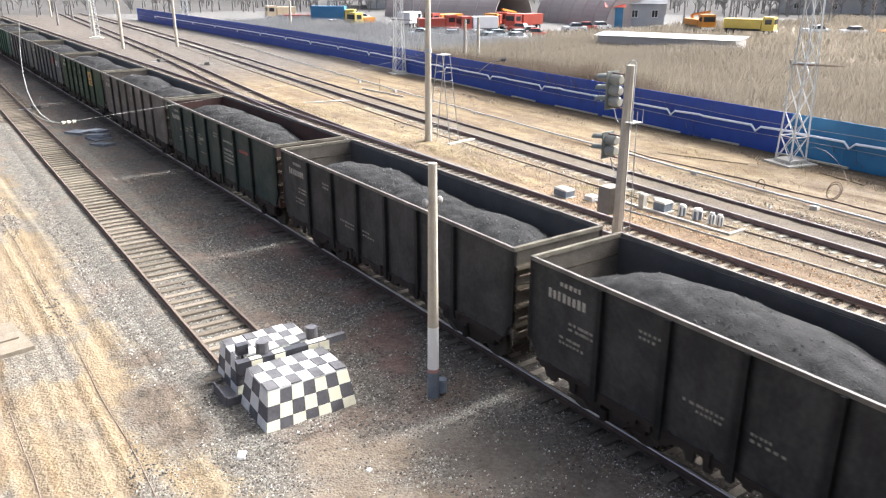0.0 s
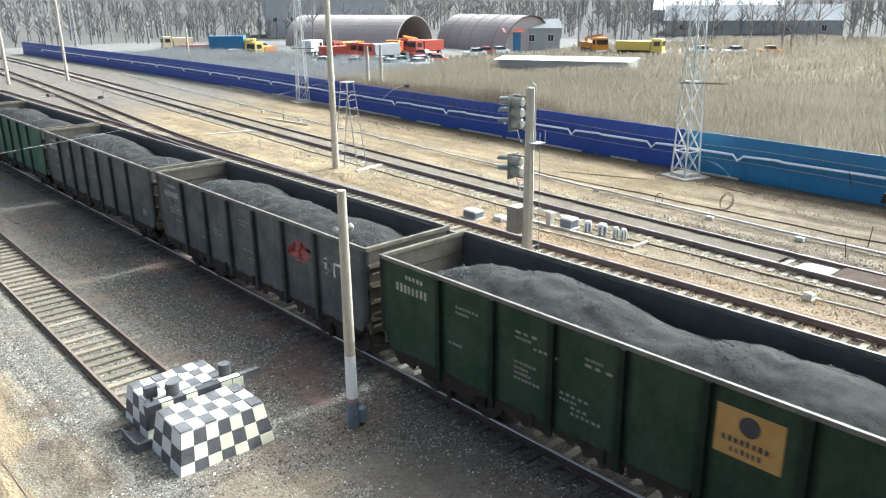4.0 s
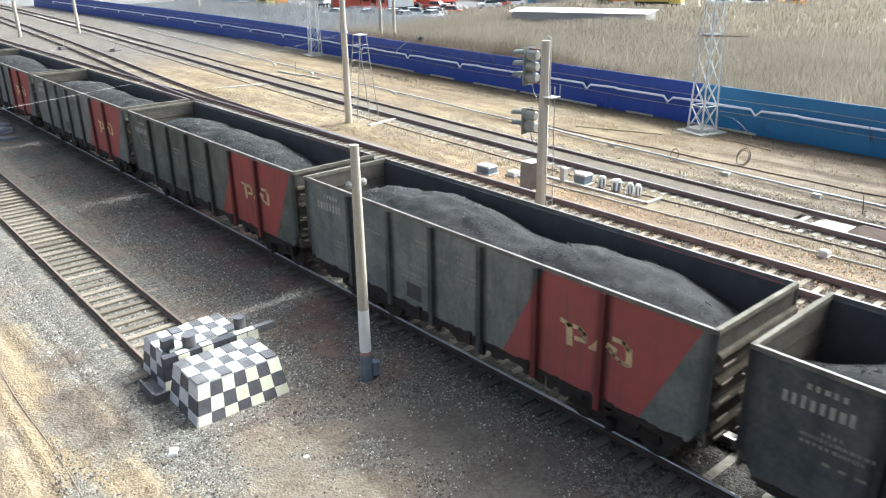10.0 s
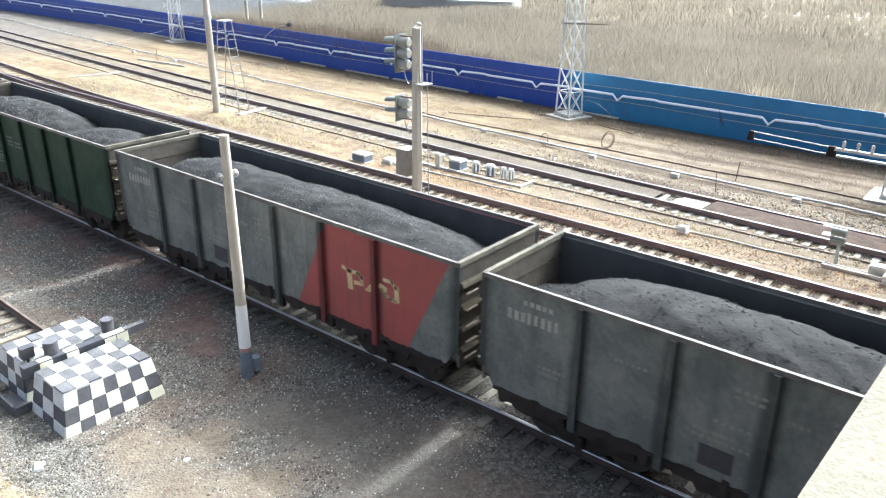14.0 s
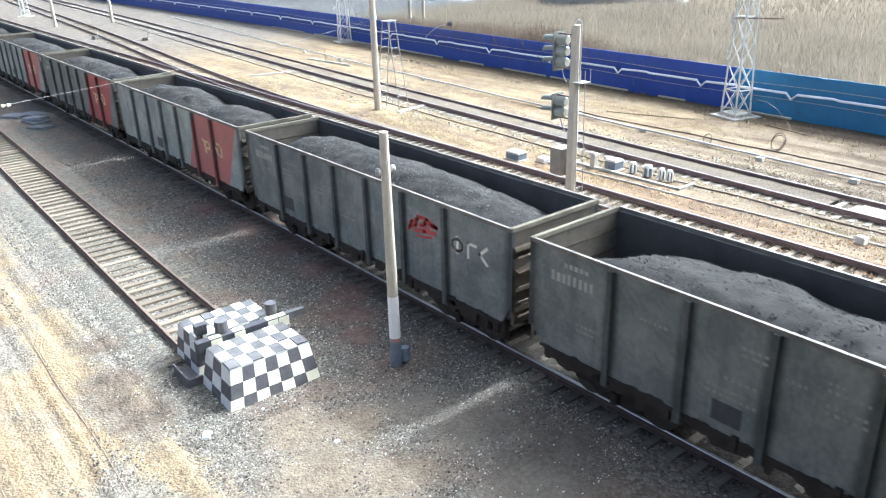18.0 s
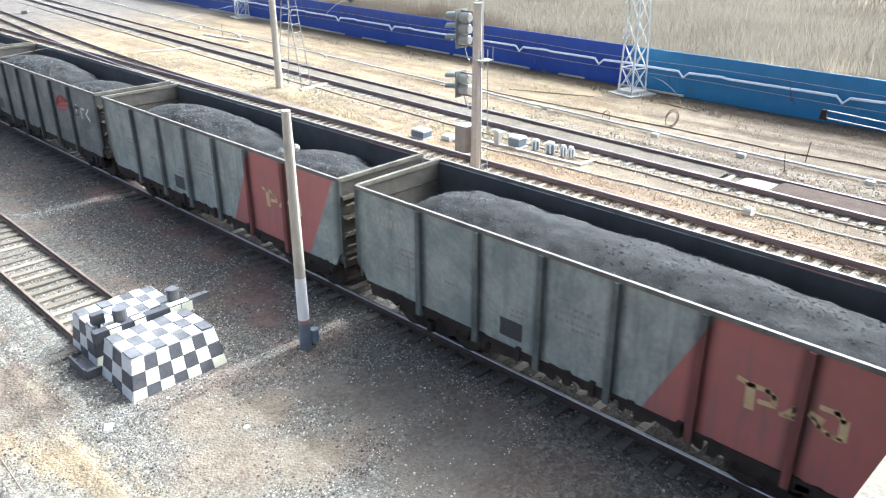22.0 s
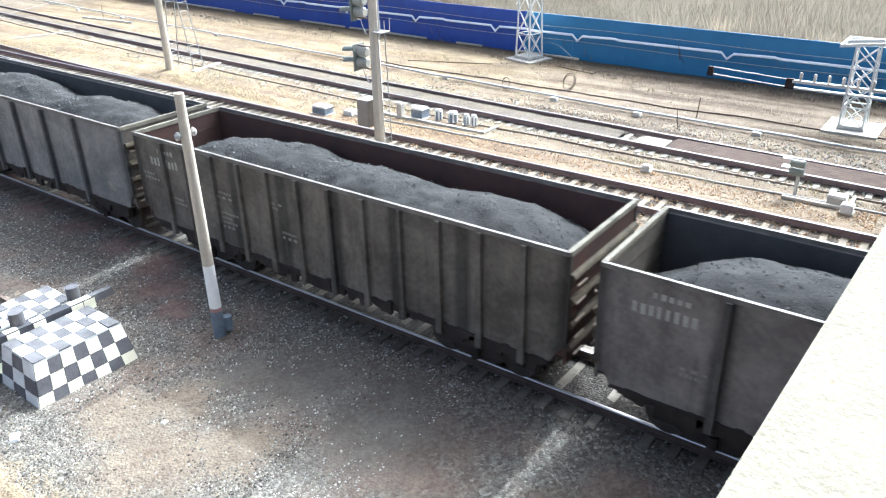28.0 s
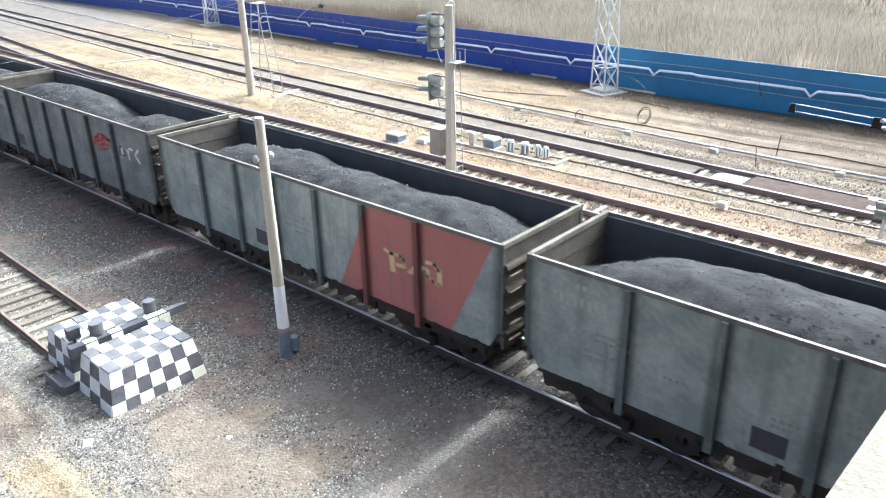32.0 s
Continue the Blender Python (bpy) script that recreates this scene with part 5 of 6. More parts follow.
def signal_head(z0, count, deep):
    h = part("signal_head", Shape().box(-0.27, 0.27, 0.74, 0.78, z0 - 0.1, z0 + 0.37 * count + 0.08, (0.0, 0.0)), M["signal_green"], sig)
    for k in range(count):
        z = z0 + 0.19 + 0.37 * k
        part("lamp_unit", Shape().tube((0, 0.34, z), (0, 0.42, z), 0.13, 0.175, 16).tube((0, 0.42, z), (0, 0.74, z), 0.175, 0.18, 16), M["signal_grey"], h, smooth=False)
        v = Shape()
        n = 9
        for y in (0.78, 0.78 + deep):
            for j in range(n):
                a = math.pi * (0.05 + 0.9 * j / (n - 1))
                v.v.append((0.17 * math.cos(a), y, z + 0.17 * math.sin(a) - (y - 0.78) * 0.1))
        v.v += [(x, y, zz + 0.012) for x, y, zz in v.v]
        m = 2 * n
        v.f = [(j, j + 1, n + j + 1, n + j) for j in range(n - 1)] + [(m + n + j, m + n + j + 1, m + j + 1, m + j) for j in range(n - 1)]
        part("visor", v, M["signal_green"], h)
    for z in (z0, z0 + 0.37 * count + 0.02):
        part("bracket", Shape().beam((0, 0, z), (0, 0.74, z), 0.05), M["rail_side"], h)
    part("cable", Shape().sweep([(0.05, 0.62 - 0.08 * k, z0 - 0.08 - 0.42 * math.sin(k / 6 * math.pi)) for k in range(7)], [(-0.018, -0.018), (0.018, -0.018), (0.018, 0.018), (-0.018, 0.018)]), M["black"], h)


signal_head(5.55, 3, 0.6)
signal_head(3.86, 2, 0.6)
cab = part("relay_box", Shape().box(-0.3, 0.3, 0.2, 0.75, 1.85, 2.8, (0.01, 0.01)), M["relay_paint"], sig, "weathered pinkish grey relay box")
part("box_door", Shape().box(-0.315, -0.302, 0.24, 0.71, 1.9, 2.75), M["relay_paint"], cab)
for s_ in (-0.18, 0.18):
    part("ladder_rail", Shape().tube((s_, -0.42, -0.2), (s_, -0.3, 5.5), 0.017), M["dull_steel"], sig)
for k in range(16):
    part("rung", Shape().tube((-0.18, -0.42 + 0.007 * k, 0.2 + 0.33 * k), (0.18, -0.42 + 0.007 * k, 0.2 + 0.33 * k), 0.011, n=6), M["dull_steel"], sig)
part("platform", Shape().box(-0.26, 0.26, -0.5, -0.12, 5.15, 5.18).beam((-0.24, -0.48, 5.18), (-0.24, -0.48, 5.6), 0.018).beam((0.24, -0.48, 5.18), (0.24, -0.48, 5.6), 0.018), M["dull_steel"], sig)

# ---- stepladder beside the catenary pole ----
ld = empty("stepladder", 27.2, 38.3, GROUND, 10)
tagged(ld, "tall galvanised stepladder standing beside the catenary pole", "ladder")
for sx in (-1, 1):
    for sy in (-1, 1):
        part("stile", Shape().tube((sx * 0.4, sy * 0.95, 0), (sx * 0.3, sy * 0.22, 5.2), 0.032, n=6), M["dull_steel"], ld)
for k in range(10):
    f = 0.08 + 0.09 * k
    for sy in (-1, 1):
        part("rung", Shape().tube((-0.4 + 0.1 * f, sy * (0.95 - 0.73 * f), 5.2 * f), (0.4 - 0.1 * f, sy * (0.95 - 0.73 * f), 5.2 * f), 0.016, n=6), M["dull_steel"], ld)
part("top_step", Shape().box(-0.36, 0.36, -0.28, 0.28, 5.18, 5.23), M["galv"], ld)
part("foot_board", Shape().box(-0.7, 1.6, -1.25, -1.0, 0.0, 0.1), M["pale_concrete"], ld)

# ---- feeder stand with insulators beside the fence ----
fs = lattice(34.8, 4.5, 3.4, 0.9, 0.8, "short galvanised lattice stand with a crossarm of insulators", "feeder_stand", 0)
part("slab", Shape().box(-1.0, 1.2, -1.1, 1.0, -0.2, 0.08), M["pale_concrete"], fs)
part("crossarm", Shape().box(-0.08, 0.08, -3.5, 2.6, 1.62, 1.74).box(-0.08, 0.08, -3.5, 2.6, 1.36, 1.44), M["galv"], fs)
for k in range(9):
    i = Shape()
    for j in range(3):
        i.tube((0, 2.3 - 0.55 * k, 1.74 + 0.12 * j), (0, 2.3 - 0.55 * k, 1.83 + 0.12 * j), 0.085, 0.05, 10)
    part("insulator", i, M["pale_concrete"], fs, "pale ribbed insulator")
for z in (1.4, 1.72):
    part("tie_rod", Shape().tube((0, 2.6, z), (0.2, 6.2, z + 0.12), 0.024, n=8), M["galv"], fs)
part("coupling", Shape().box(-0.09, 0.09, 2.5, 2.9, 1.35, 1.78, (0.03, 0.05)), M["timber"], fs)
part("coupling", Shape().box(0.08, 0.26, 6.0, 6.3, 1.45, 1.86, (0.03, 0.05)), M["timber"], fs)
fr = Shape()
for a, b2 in (((-0.7, 0.9), (1.2, 0.9)), ((1.2, 0.9), (1.2, -1.6)), ((1.2, -1.6), (-0.7, 0.9)), ((0.3, 0.9), (1.2, -0.3))):
    fr.beam((*a, 3.45), (*b2, 3.45), 0.12)
part("top_frame", fr, M["white"], fs, "white painted triangular frame")

# ---- small lineside equipment ----


def junction_box(x, y, w, d, h, mat, label, rz=0.0):
    t = empty("junction_box", x, y, GROUND, rz)
    tagged(t, label, "junction box", "lineside boxes")
    part("plinth", Shape().box(-w * 0.6, w * 0.6, -d * 0.6, d * 0.6, -0.1, 0.06), M["pale_concrete"], t)
    b = part("housing", Shape().box(-w / 2, w / 2, -d / 2, d / 2, 0.06, h), M[mat], t)
    part("lid", Shape().box(-w / 2 - 0.03, w / 2 + 0.03, -d / 2 - 0.03, d / 2 + 0.03, h, h + 0.07, (0.05, 0.05)), M["pale_concrete"], b)
    return t


def cable_pot(x, y, r):
    t = empty("cable_pot", x, y, GROUND)
    tagged(t, "small white and blue-grey cable pot on a concrete pad", "cable pot", "cable pots beside the signal")
    part("pot", Shape().tube((0, 0, 0.05), (0, 0, 0.42), r, r * 0.9, 12), M["blue_grey"], t)
    part("cap", Shape().tube((0, 0, 0.42), (0, 0, 0.52), r * 1.15, r * 0.9, 12), M["white"], t)
    for k in range(5):
        a = 2 * math.pi * k / 5
        part("rib", Shape().box(r * math.cos(a) - 0.03, r * math.cos(a) + 0.03, r * math.sin(a) - 0.03, r * math.sin(a) + 0.03, 0.05, 0.43), M["white"], t)


junction_box(24.6, 24.9, 0.55, 0.8, 0.35, "blue_grey", "low blue-grey cable box with a white lid beside the track")
junction_box(25.2, 23.7, 0.5, 0.5, 0.16, "white", "flat white cable pit cover beside the track")
junction_box(26.1, 21.5, 0.24, 0.26, 0.62, "pale_concrete", "white painted cable post beside the signal")
junction_box(26.5, 20.7, 0.55, 0.6, 0.42, "blue_grey", "low blue-grey cable box with a white lid beside the track")
for x, y, r in ((26.6, 19.75, 0.14), (26.65, 19.0, 0.18), (26.65, 18.3, 0.11), (26.68, 17.92, 0.11)):
    cable_pot(x, y, r)
pad = Shape().box(26.0, 26.12, 17.0, 22.6, -0.28, -0.16).box(26.0, 27.1, 16.95, 17.07, -0.28, -0.16).box(25.0, 26.0, 22.5, 22.62, -0.28, -0.16)
tagged(part("cable_trough", pad, M["pale_concrete"], None, "pale concrete cable trough round the pots"), category="cable trough")
junction_box(25.5, 9.6, 0.26, 0.3, 0.2, "white", "small white marker box beside the cable run")
junction_box(25.9, 3.3, 0.4, 0.55, 0.3, "pale_concrete", "pale concrete cable box beside the dwarf signal")
junction_box(25.4, 2.9, 0.35, 0.35, 0.25, "white", "small white marker box beside the cable run")
dw = empty("dwarf_signal", 26.0, 4.6, GROUND)
tagged(dw, "small grey dwarf signal on a stub post beside the track", "railway signal")
part("post", Shape().tube((0, 0, -0.2), (0, 0, 0.7), 0.06), M["galv"], dw)
for k in (0, 1):
    u = part("lamp_unit", Shape().tube((0, -0.15, 0.82 + 0.3 * k), (0, 0.3, 0.82 + 0.3 * k), 0.13, n=14), M["signal_green"], dw)
    part("visor", Shape().box(-0.15, 0.15, 0.3, 0.55, 0.96 + 0.3 * k, 0.985 + 0.3 * k), M["galv"], u)
part("frame", Shape().box(-0.5, 0.7, -1.75, -1.65, 0.02, 0.12).box(-0.5, -0.4, -1.75, 0.3, 0.02, 0.12), M["pale_concrete"], dw)


def ring(x, y, r, lean):
    s = Shape()
    for k in range(24):
        a = 2 * math.pi * k / 24
        for j in range(6):
            c = 2 * math.pi * j / 6
            q = r + 0.022 * math.cos(c)
            s.v.append((0.022 * math.sin(c) + 0.05 * math.sin(a), q * math.cos(a), r + q * math.sin(a)))
    s.f = [(k * 6 + j, (k + 1) % 24 * 6 + j, (k + 1) % 24 * 6 + (j + 1) % 6, k * 6 + (j + 1) % 6) for k in range(24) for j in range(6)]
    o = part("cable_coil", s, M["rust"], None, "loop of dark cable standing on the sandy ground")
    tagged(o, category="cable coil", group="cable coils")
    o.matrix_basis = pose(x, y, GROUND, 0, lean, -20)


ring(32.9, 20.2, 0.28, 8)
ring(34.3, 17.4, 0.42, 12)
ring(34.4, 17.5, 0.36, 18)


def ground_line(name, points, r, mat, label, z=0.04, wave=0.06):
    x, y = smooth_line(points, 1.0)
    s = Shape().sweep([(a + wave * noise.noise((b * 0.3, a, 0)), b, lift(a, b) + z) for a, b in zip(x, y)], [(r * math.cos(k), r * math.sin(k)) for k in np.linspace(0, 2 * math.pi, 7)[:-1]])
    tagged(part(name, s, M[mat], None, label), category="cable", group="lines along the ground")


ground_line("pipe_run", [(31.9, -30), (31.8, 4), (31.9, 13), (33.2, 26), (34.7, 45), (35.5, 57), (37.4, 73), (41, 110)], 0.055, "galv", "pale grey pipe along the ground before the fence", 0.14, 0.02)
ground_line("pipe_length", [(34.45, 54.3), (33.95, 61.0)], 0.06, "galv", "short length of pale pipe lying beside the track", 0.08, 0.01)
ground_line("cable_run", [(26.7, -30), (26.9, 5), (26.8, 13.5), (27.2, 30), (29.5, 60), (33.5, 110)], 0.045, "rust", "dark cable lying along the track", 0.02)
ground_line("cable_run", [(25.9, -30), (25.9, 3), (25.7, 17), (25.2, 24)], 0.04, "dull_steel", "grey cable lying along the track", 0.03)
ground_line("cable_run", [(34.0, -20), (34.2, 8), (33.6, 22), (34.2, 30)], 0.035, "rust", "dark cable on the sandy ground", 0.03, 0.5)
ground_line("wire_on_ground", [(2.7, 11), (3.05, 20.8), (2.7, 28), (2.4, 60)], 0.014, "rust", "thin dark wire lying on the dirt", 0.0, 0.08)
ground_line("wire_on_ground", [(1.0, 9), (0.9, 14.9), (0.7, 20), (0.1, 40)], 0.016, "rust", "thin dark wire lying on the dirt", 0.0, 0.1)
for x, y in ((31.9, 12.7), (31.8, 7.5), (31.8, 2.4), (32.2, 17), (33.0, 24), (34.6, 44.7), (35.2, 51.6), (35.5, 57.2), (36.0, 64.3), (37.0, 70.3), (37.4, 73.5)):
    o = part("pipe_support", Shape().box(-0.14, 0.14, -0.2, 0.2, -0.1, 0.16, (0.04, 0.04)), M["pale_concrete"], None, "small pale block under the ground pipe")
    tagged(o, category="concrete block", group="pipe supports")
    o.matrix_basis = pose(x, y, GROUND)

o = part("cable_board", Shape().box(-2.2, 2.2, -0.09, 0.09, -0.05, 0.06), M["pale_concrete"], None, "long pale concrete cable cover across the dirt")
tagged(o, category="cable cover")
o.matrix_basis = pose(28.6, 55.8, GROUND, 0, 0, -15.5)
arm_lamp = empty("fence_lamp", 42.25, 54.4, 1.1)
tagged(arm_lamp, "thin grey bracket arm with a dark lamp head on the fence", "lamp")
part("arm", Shape().sweep([(-0.05 * k, -3.7 * k / 6, 1.5 * math.sin(k / 6 * math.pi / 2)) for k in range(7)], [(0.035 * math.cos(k), 0.035 * math.sin(k)) for k in np.linspace(0, 2 * math.pi, 7)[:-1]]), M["galv"], arm_lamp)
part("lamp_head", Shape().tube((-0.3, -3.65, 1.52), (-0.34, -4.05, 1.6), 0.07, 0.2, 10).tube((-0.34, -4.05, 1.6), (-0.36, -4.35, 1.64), 0.2, 0.1, 10), M["black"], arm_lamp, "dark lamp head")
for x, y, h, lean in ((33.0, 10.4, 0.9, 4), (31.0, 10.5, 0.8, -6), (34.4, 58.0, 1.1, 0)):
    o = part("stake", Shape().tube((0, 0, -0.1), (0.01, 0, h), 0.022, 0.014, 7), M["worn_timber"], None, "thin dark wooden stake standing in the sandy ground")
    tagged(o, category="stake", group="stakes before the fence")
    o.matrix_basis = pose(x, y, GROUND, lean, lean * 0.5, 0)

# timber deck between the rails
deck = empty("track_crossing", 28.25, 0, 0)
tagged(deck, "dark timber crossing boards between the rails with a pale slab", "crossing", kind="structure")
for k in range(7):
    part("board", Shape().box(-0.68 + 0.2 * k , -0.49 + 0.2 * k, -22, 9.8, -0.16, -0.03), M["worn_timber"], deck)
part("slab", Shape().box(-0.5, 0.42, 9.9, 11.0, -0.18, -0.06), M["sleeper"], deck, "pale concrete slab")
deck.matrix_basis = pose(28.25, 0, 0, 0, 0, -1.1)

# point machines, debris
for x, y, rz in ((25.8, 92.6, 10), (29.2, 86.7, -20), (8.6, 65.4, 0)):
    t = empty("point_machine", x, y, GROUND, rz)
    tagged(t, "pale point machine with a lever beside the track", "point machine", "point machines")
    part("case", Shape().box(-0.3, 0.3, -0.4, 0.4, 0, 0.32, (0.05, 0.05)), M["dark_concrete"], t)
    part("rod", Shape().box(-1.2, 0.9, -0.03, 0.03, 0.05, 0.11), M["galv"], t)
    part("lever", Shape().beam((0.2, 0, 0.3), (0.45, 0.1, 0.95), 0.05), M["dull_steel"], t)
rd = random.Random(11)
for x, y, a, b, lie in ((9.3, 53.9, 0.55, 0.7, 0.0), (10.3, 53.6, 0.5, 0.7, 0.0), (10.1, 52.0, 0.4, 0.75, 0.0), (9.9, 51.1, 0.55, 0.75, 0.0), (9.7, 49.1, 0.45, 0.7, 0.0), (9.95, 51.3, 0.42, 0.6, 0.15)):
    o = part("concrete_slab", Shape().box(-a, a, -b, b, -0.04, 0.12, (0.02, 0.02)), M["slab_grey"], None, "loose bluish grey concrete slab lying between the tracks")
    tagged(o, category="slab", group="heap of slabs")
    o.matrix_basis = pose(x, y, GROUND + lie, rd.uniform(-4, 4), rd.uniform(-4, 4), rd.uniform(0, 40))
o = part("well_cover", Shape().box(-0.75, 0.75, -1.1, 1.1, -0.1, 0.12, (0.03, 0.03)).box(-0.62, -0.1, -0.9, 0.1, 0.12, 0.16).box(0.0, 0.55, -0.3, 0.95, 0.12, 0.17), M["brown_sleeper"], None, "pale broken concrete well cover on the dirt road")
tagged(o, category="well cover")
o.matrix_basis = pose(0.95, 23.1, GROUND, 0, 0, 8)
for x, y, a in ((4.62, 14.05, 0.16), (6.0, 14.15, 0.05), (6.62, 12.0, 0.075)):
    o = part("white_stone", Shape().box(-a, a, -a * 0.7, a * 0.7, -0.05, a * 0.22, (a * 0.3, a * 0.2)), M["white"], None, "loose white stone on the gravel")
    tagged(o, category="stone", group="white stones")
    o.matrix_basis = pose(x, y, GROUND + 0.02, 3, -4, rd.uniform(0, 90))

# cross-span wire with insulators
wire = empty("span_wire", 0, 0, 0)
tagged(wire, "slack grey span wire with insulators above the tracks", "wire")


def cable(points, r, name="strand"):
    part(name, Shape().sweep(points, [(r * math.cos(k), r * math.sin(k)) for k in np.linspace(0, 2 * math.pi, 7)[:-1]]), M["dull_steel"], wire)


IN = Vector((4.28, 27.4, 5.0))
FAR = Vector((26.35, 38.75, 5.05))
cable([tuple(IN.lerp(FAR, k / 12) + Vector((0, 0, -0.2 * math.sin(math.pi * k / 12)))) for k in range(13)], 0.0045)
cable([tuple(IN + Vector((-0.15 * k, 0.75 * k, -0.1 * math.sin(k)))) for k in range(0, 5)], 0.01)
cable([tuple(IN + Vector((-0.1 - 0.6 * math.sin(k / 8 * math.pi * 0.9), 0.3 * k, 0.06 * k * k))) for k in range(0, 9)], 0.014)
for d in (0.0, 0.16, 0.32):
    part("insulator", Shape().tube(tuple(IN + Vector((d, 0.04 * d, 0))), tuple(IN + Vector((d + 0.1, 0.04 * d, 0))), 0.06, 0.035, 10), M["cream_white"], wire)

# ---- beyond the fence: reeds, vehicles, buildings, woods ----
M["reed"] = material("dry_reed", (0.178, 0.153, 0.117), (0.268, 0.238, 0.188), 0.12, 0.9, bump=0, fine=2.0)
M["brush"] = material("dark_brushwood", (0.085, 0.066, 0.048), (0.16, 0.13, 0.098), 0.3, 0.95, fine=3.0)
M["straw_grass"] = material("dry_grass", (0.42, 0.36, 0.22), (0.58, 0.52, 0.34), 0.4, 0.95, fine=4.0)
M["pale_reed"] = material("pale_dry_stem", (0.28, 0.235, 0.16), (0.38, 0.325, 0.235), 1.0, 0.9)
M["bark"] = material("grey_bark", (0.2, 0.187, 0.175), (0.3, 0.283, 0.267), 0.5, 0.9)
M["twig"] = material("bare_twigs", (0.17, 0.162, 0.153), (0.26, 0.25, 0.237), 0.05, 0.95, fine=0.6)
M["hill"] = material("wooded_slope", (0.072, 0.068, 0.063), (0.125, 0.118, 0.11), 0.05, 0.95, fine=0.8)
M["hangar"] = material("brown_hangar_sheet", (0.31, 0.27, 0.255), (0.41, 0.37, 0.35), 0.15, 0.8)
M["wall_grey"] = material("grey_render", (0.3, 0.315, 0.325), (0.42, 0.432, 0.438), 0.4, 0.85)
M["shed_wall"] = material("weathered_shed_render", (0.44, 0.43, 0.4), (0.58, 0.57, 0.54), 0.4, 0.85)
M["roof_dark"] = material("dark_roof", (0.15, 0.155, 0.165), (0.23, 0.235, 0.245), 0.4, 0.8)
M["roof_white"] = material("pale_sheet_roof", (0.75, 0.75, 0.74), (0.86, 0.86, 0.85), 0.4, 0.6)
M["glass"] = material("dark_window", (0.02, 0.025, 0.03), (0.04, 0.045, 0.05), 1, 0.1, bump=0)
M["tyre"] = material("tyre_rubber", (0.02, 0.02, 0.02), (0.04, 0.04, 0.04), 3, 0.9)
for nm, c in (("v_red", (0.44, 0.085, 0.055)), ("v_orange", (0.62, 0.25, 0.03)), ("v_blue", (0.06, 0.2, 0.36)), ("v_white", (0.72, 0.73, 0.73)), ("v_yellow", (0.66, 0.52, 0.12)), ("v_pale", (0.4, 0.52, 0.56)), ("v_cream", (0.66, 0.54, 0.36))):
    M[nm] = material("vehicle_paint_" + nm[2:], c, tuple(k * 0.75 for k in c), 0.8, 0.4)


def sunlit_through(m, share):
    """Thin dry leaves let part of the light through."""
    n, l = m.node_tree.nodes, m.node_tree.links
    bs, out = n["Principled BSDF"], n["Material Output"]
    tl = n.new("ShaderNodeBsdfTranslucent")
    l.new(bs.inputs["Base Color"].links[0].from_socket, tl.inputs["Color"])
    mx = n.new("ShaderNodeMixShader")
    mx.inputs[0].default_value = share
    l.new(bs.outputs["BSDF"], mx.inputs[1])
    l.new(tl.outputs["BSDF"], mx.inputs[2])
    l.new(mx.outputs["Shader"], out.inputs["Surface"])


M["thicket"] = material("grey_thicket_twigs", (0.17, 0.172, 0.174), (0.27, 0.27, 0.266), 0.2, 0.95, bump=0, fine=2.0)
for k in ("reed", "brush", "pale_reed", "thicket"):
    sunlit_through(M[k], 0.5)


def tufts(name, count, x0, x1, y0, y1, low, high, mat, label, seed, width=0.05, lean=0.35, blades=3, clumps=None, hug=False):
    """Upright blades scattered over a field, denser behind the fence, in one mesh."""
    r = np.random.RandomState(seed)
    x = x0 + (x1 - x0) * r.rand(count) ** 1.3
    y = y0 + (y1 - y0) * r.rand(count)
    if hug:
        x = x + np.interp(y, fy, fx)
    keep = x > np.interp(y, fy, fx) + 0.75
    x, y = x[keep], y[keep]
    if clumps:
        pick = r.randint(0, len(clumps), len(x))
        x = np.array(clumps)[pick, 0] + r.randn(len(x)) * 0.5
        y = np.array(clumps)[pick, 1] + r.randn(len(y)) * 0.5
    s = Shape()
    big = np.array([0.75 + 0.5 * noise.noise((a * 0.06, b * 0.06, 9.0)) + 0.2 * noise.noise((a * 0.4, b * 0.4, 2.0)) for a, b in zip(x, y)])
    for k in range(blades):
        h = (low + (high - low) * r.rand(len(x))) * big
        a, l = r.rand(len(x)) * 6.283, r.randn(len(x), 2) * lean
        w = width * (0.6 + 0.8 * r.rand(len(x)))
        bx, by = x + r.randn(len(x)) * 0.25, y + r.randn(len(x)) * 0.25
        i = len(s.v)
        for j in range(len(x)):
            c, d = w[j] * math.cos(a[j]), w[j] * math.sin(a[j])
            tx, ty = bx[j] + l[j, 0] * h[j], by[j] + l[j, 1] * h[j]
            s.v += [(bx[j] - c, by[j] - d, GROUND - 0.05), (bx[j] + c, by[j] + d, GROUND - 0.05), (tx, ty, GROUND + h[j])]
        s.f += [(i + 3 * j, i + 3 * j + 1, i + 3 * j + 2) for j in range(len(x))]
    tagged(part(name, s, M[mat], None, label), category="reeds", kind="stuff")


tufts("reed_field", 115000, 41.5, 84, -45, 84, 0.9, 1.9, "reed", "field of dry brown reeds behind the blue fence", 1, 0.04)
tufts("reed_field", 22000, 80, 190, -60, 95, 0.9, 1.8, "reed", "far field of dry brown reeds", 2, 0.13)
tufts("brushwood", 16000, 0.8, 2.6, -40, 84, 2.6, 3.7, "brush", "dark brown brushwood along the back of the fence", 5, 0.03, 0.25, hug=True)
tufts("thicket", 30000, 47, 74, 80, 152, 1.0, 2.3, "thicket", "grey leafless thicket between the fence and the depot", 8, 0.035, 0.4)
tufts("pale_stems", 500, 43, 80, -40, 80, 1.8, 3.0, "pale_reed", "sparse pale dry stems standing in the reeds", 3, 0.04, 0.2, 1)
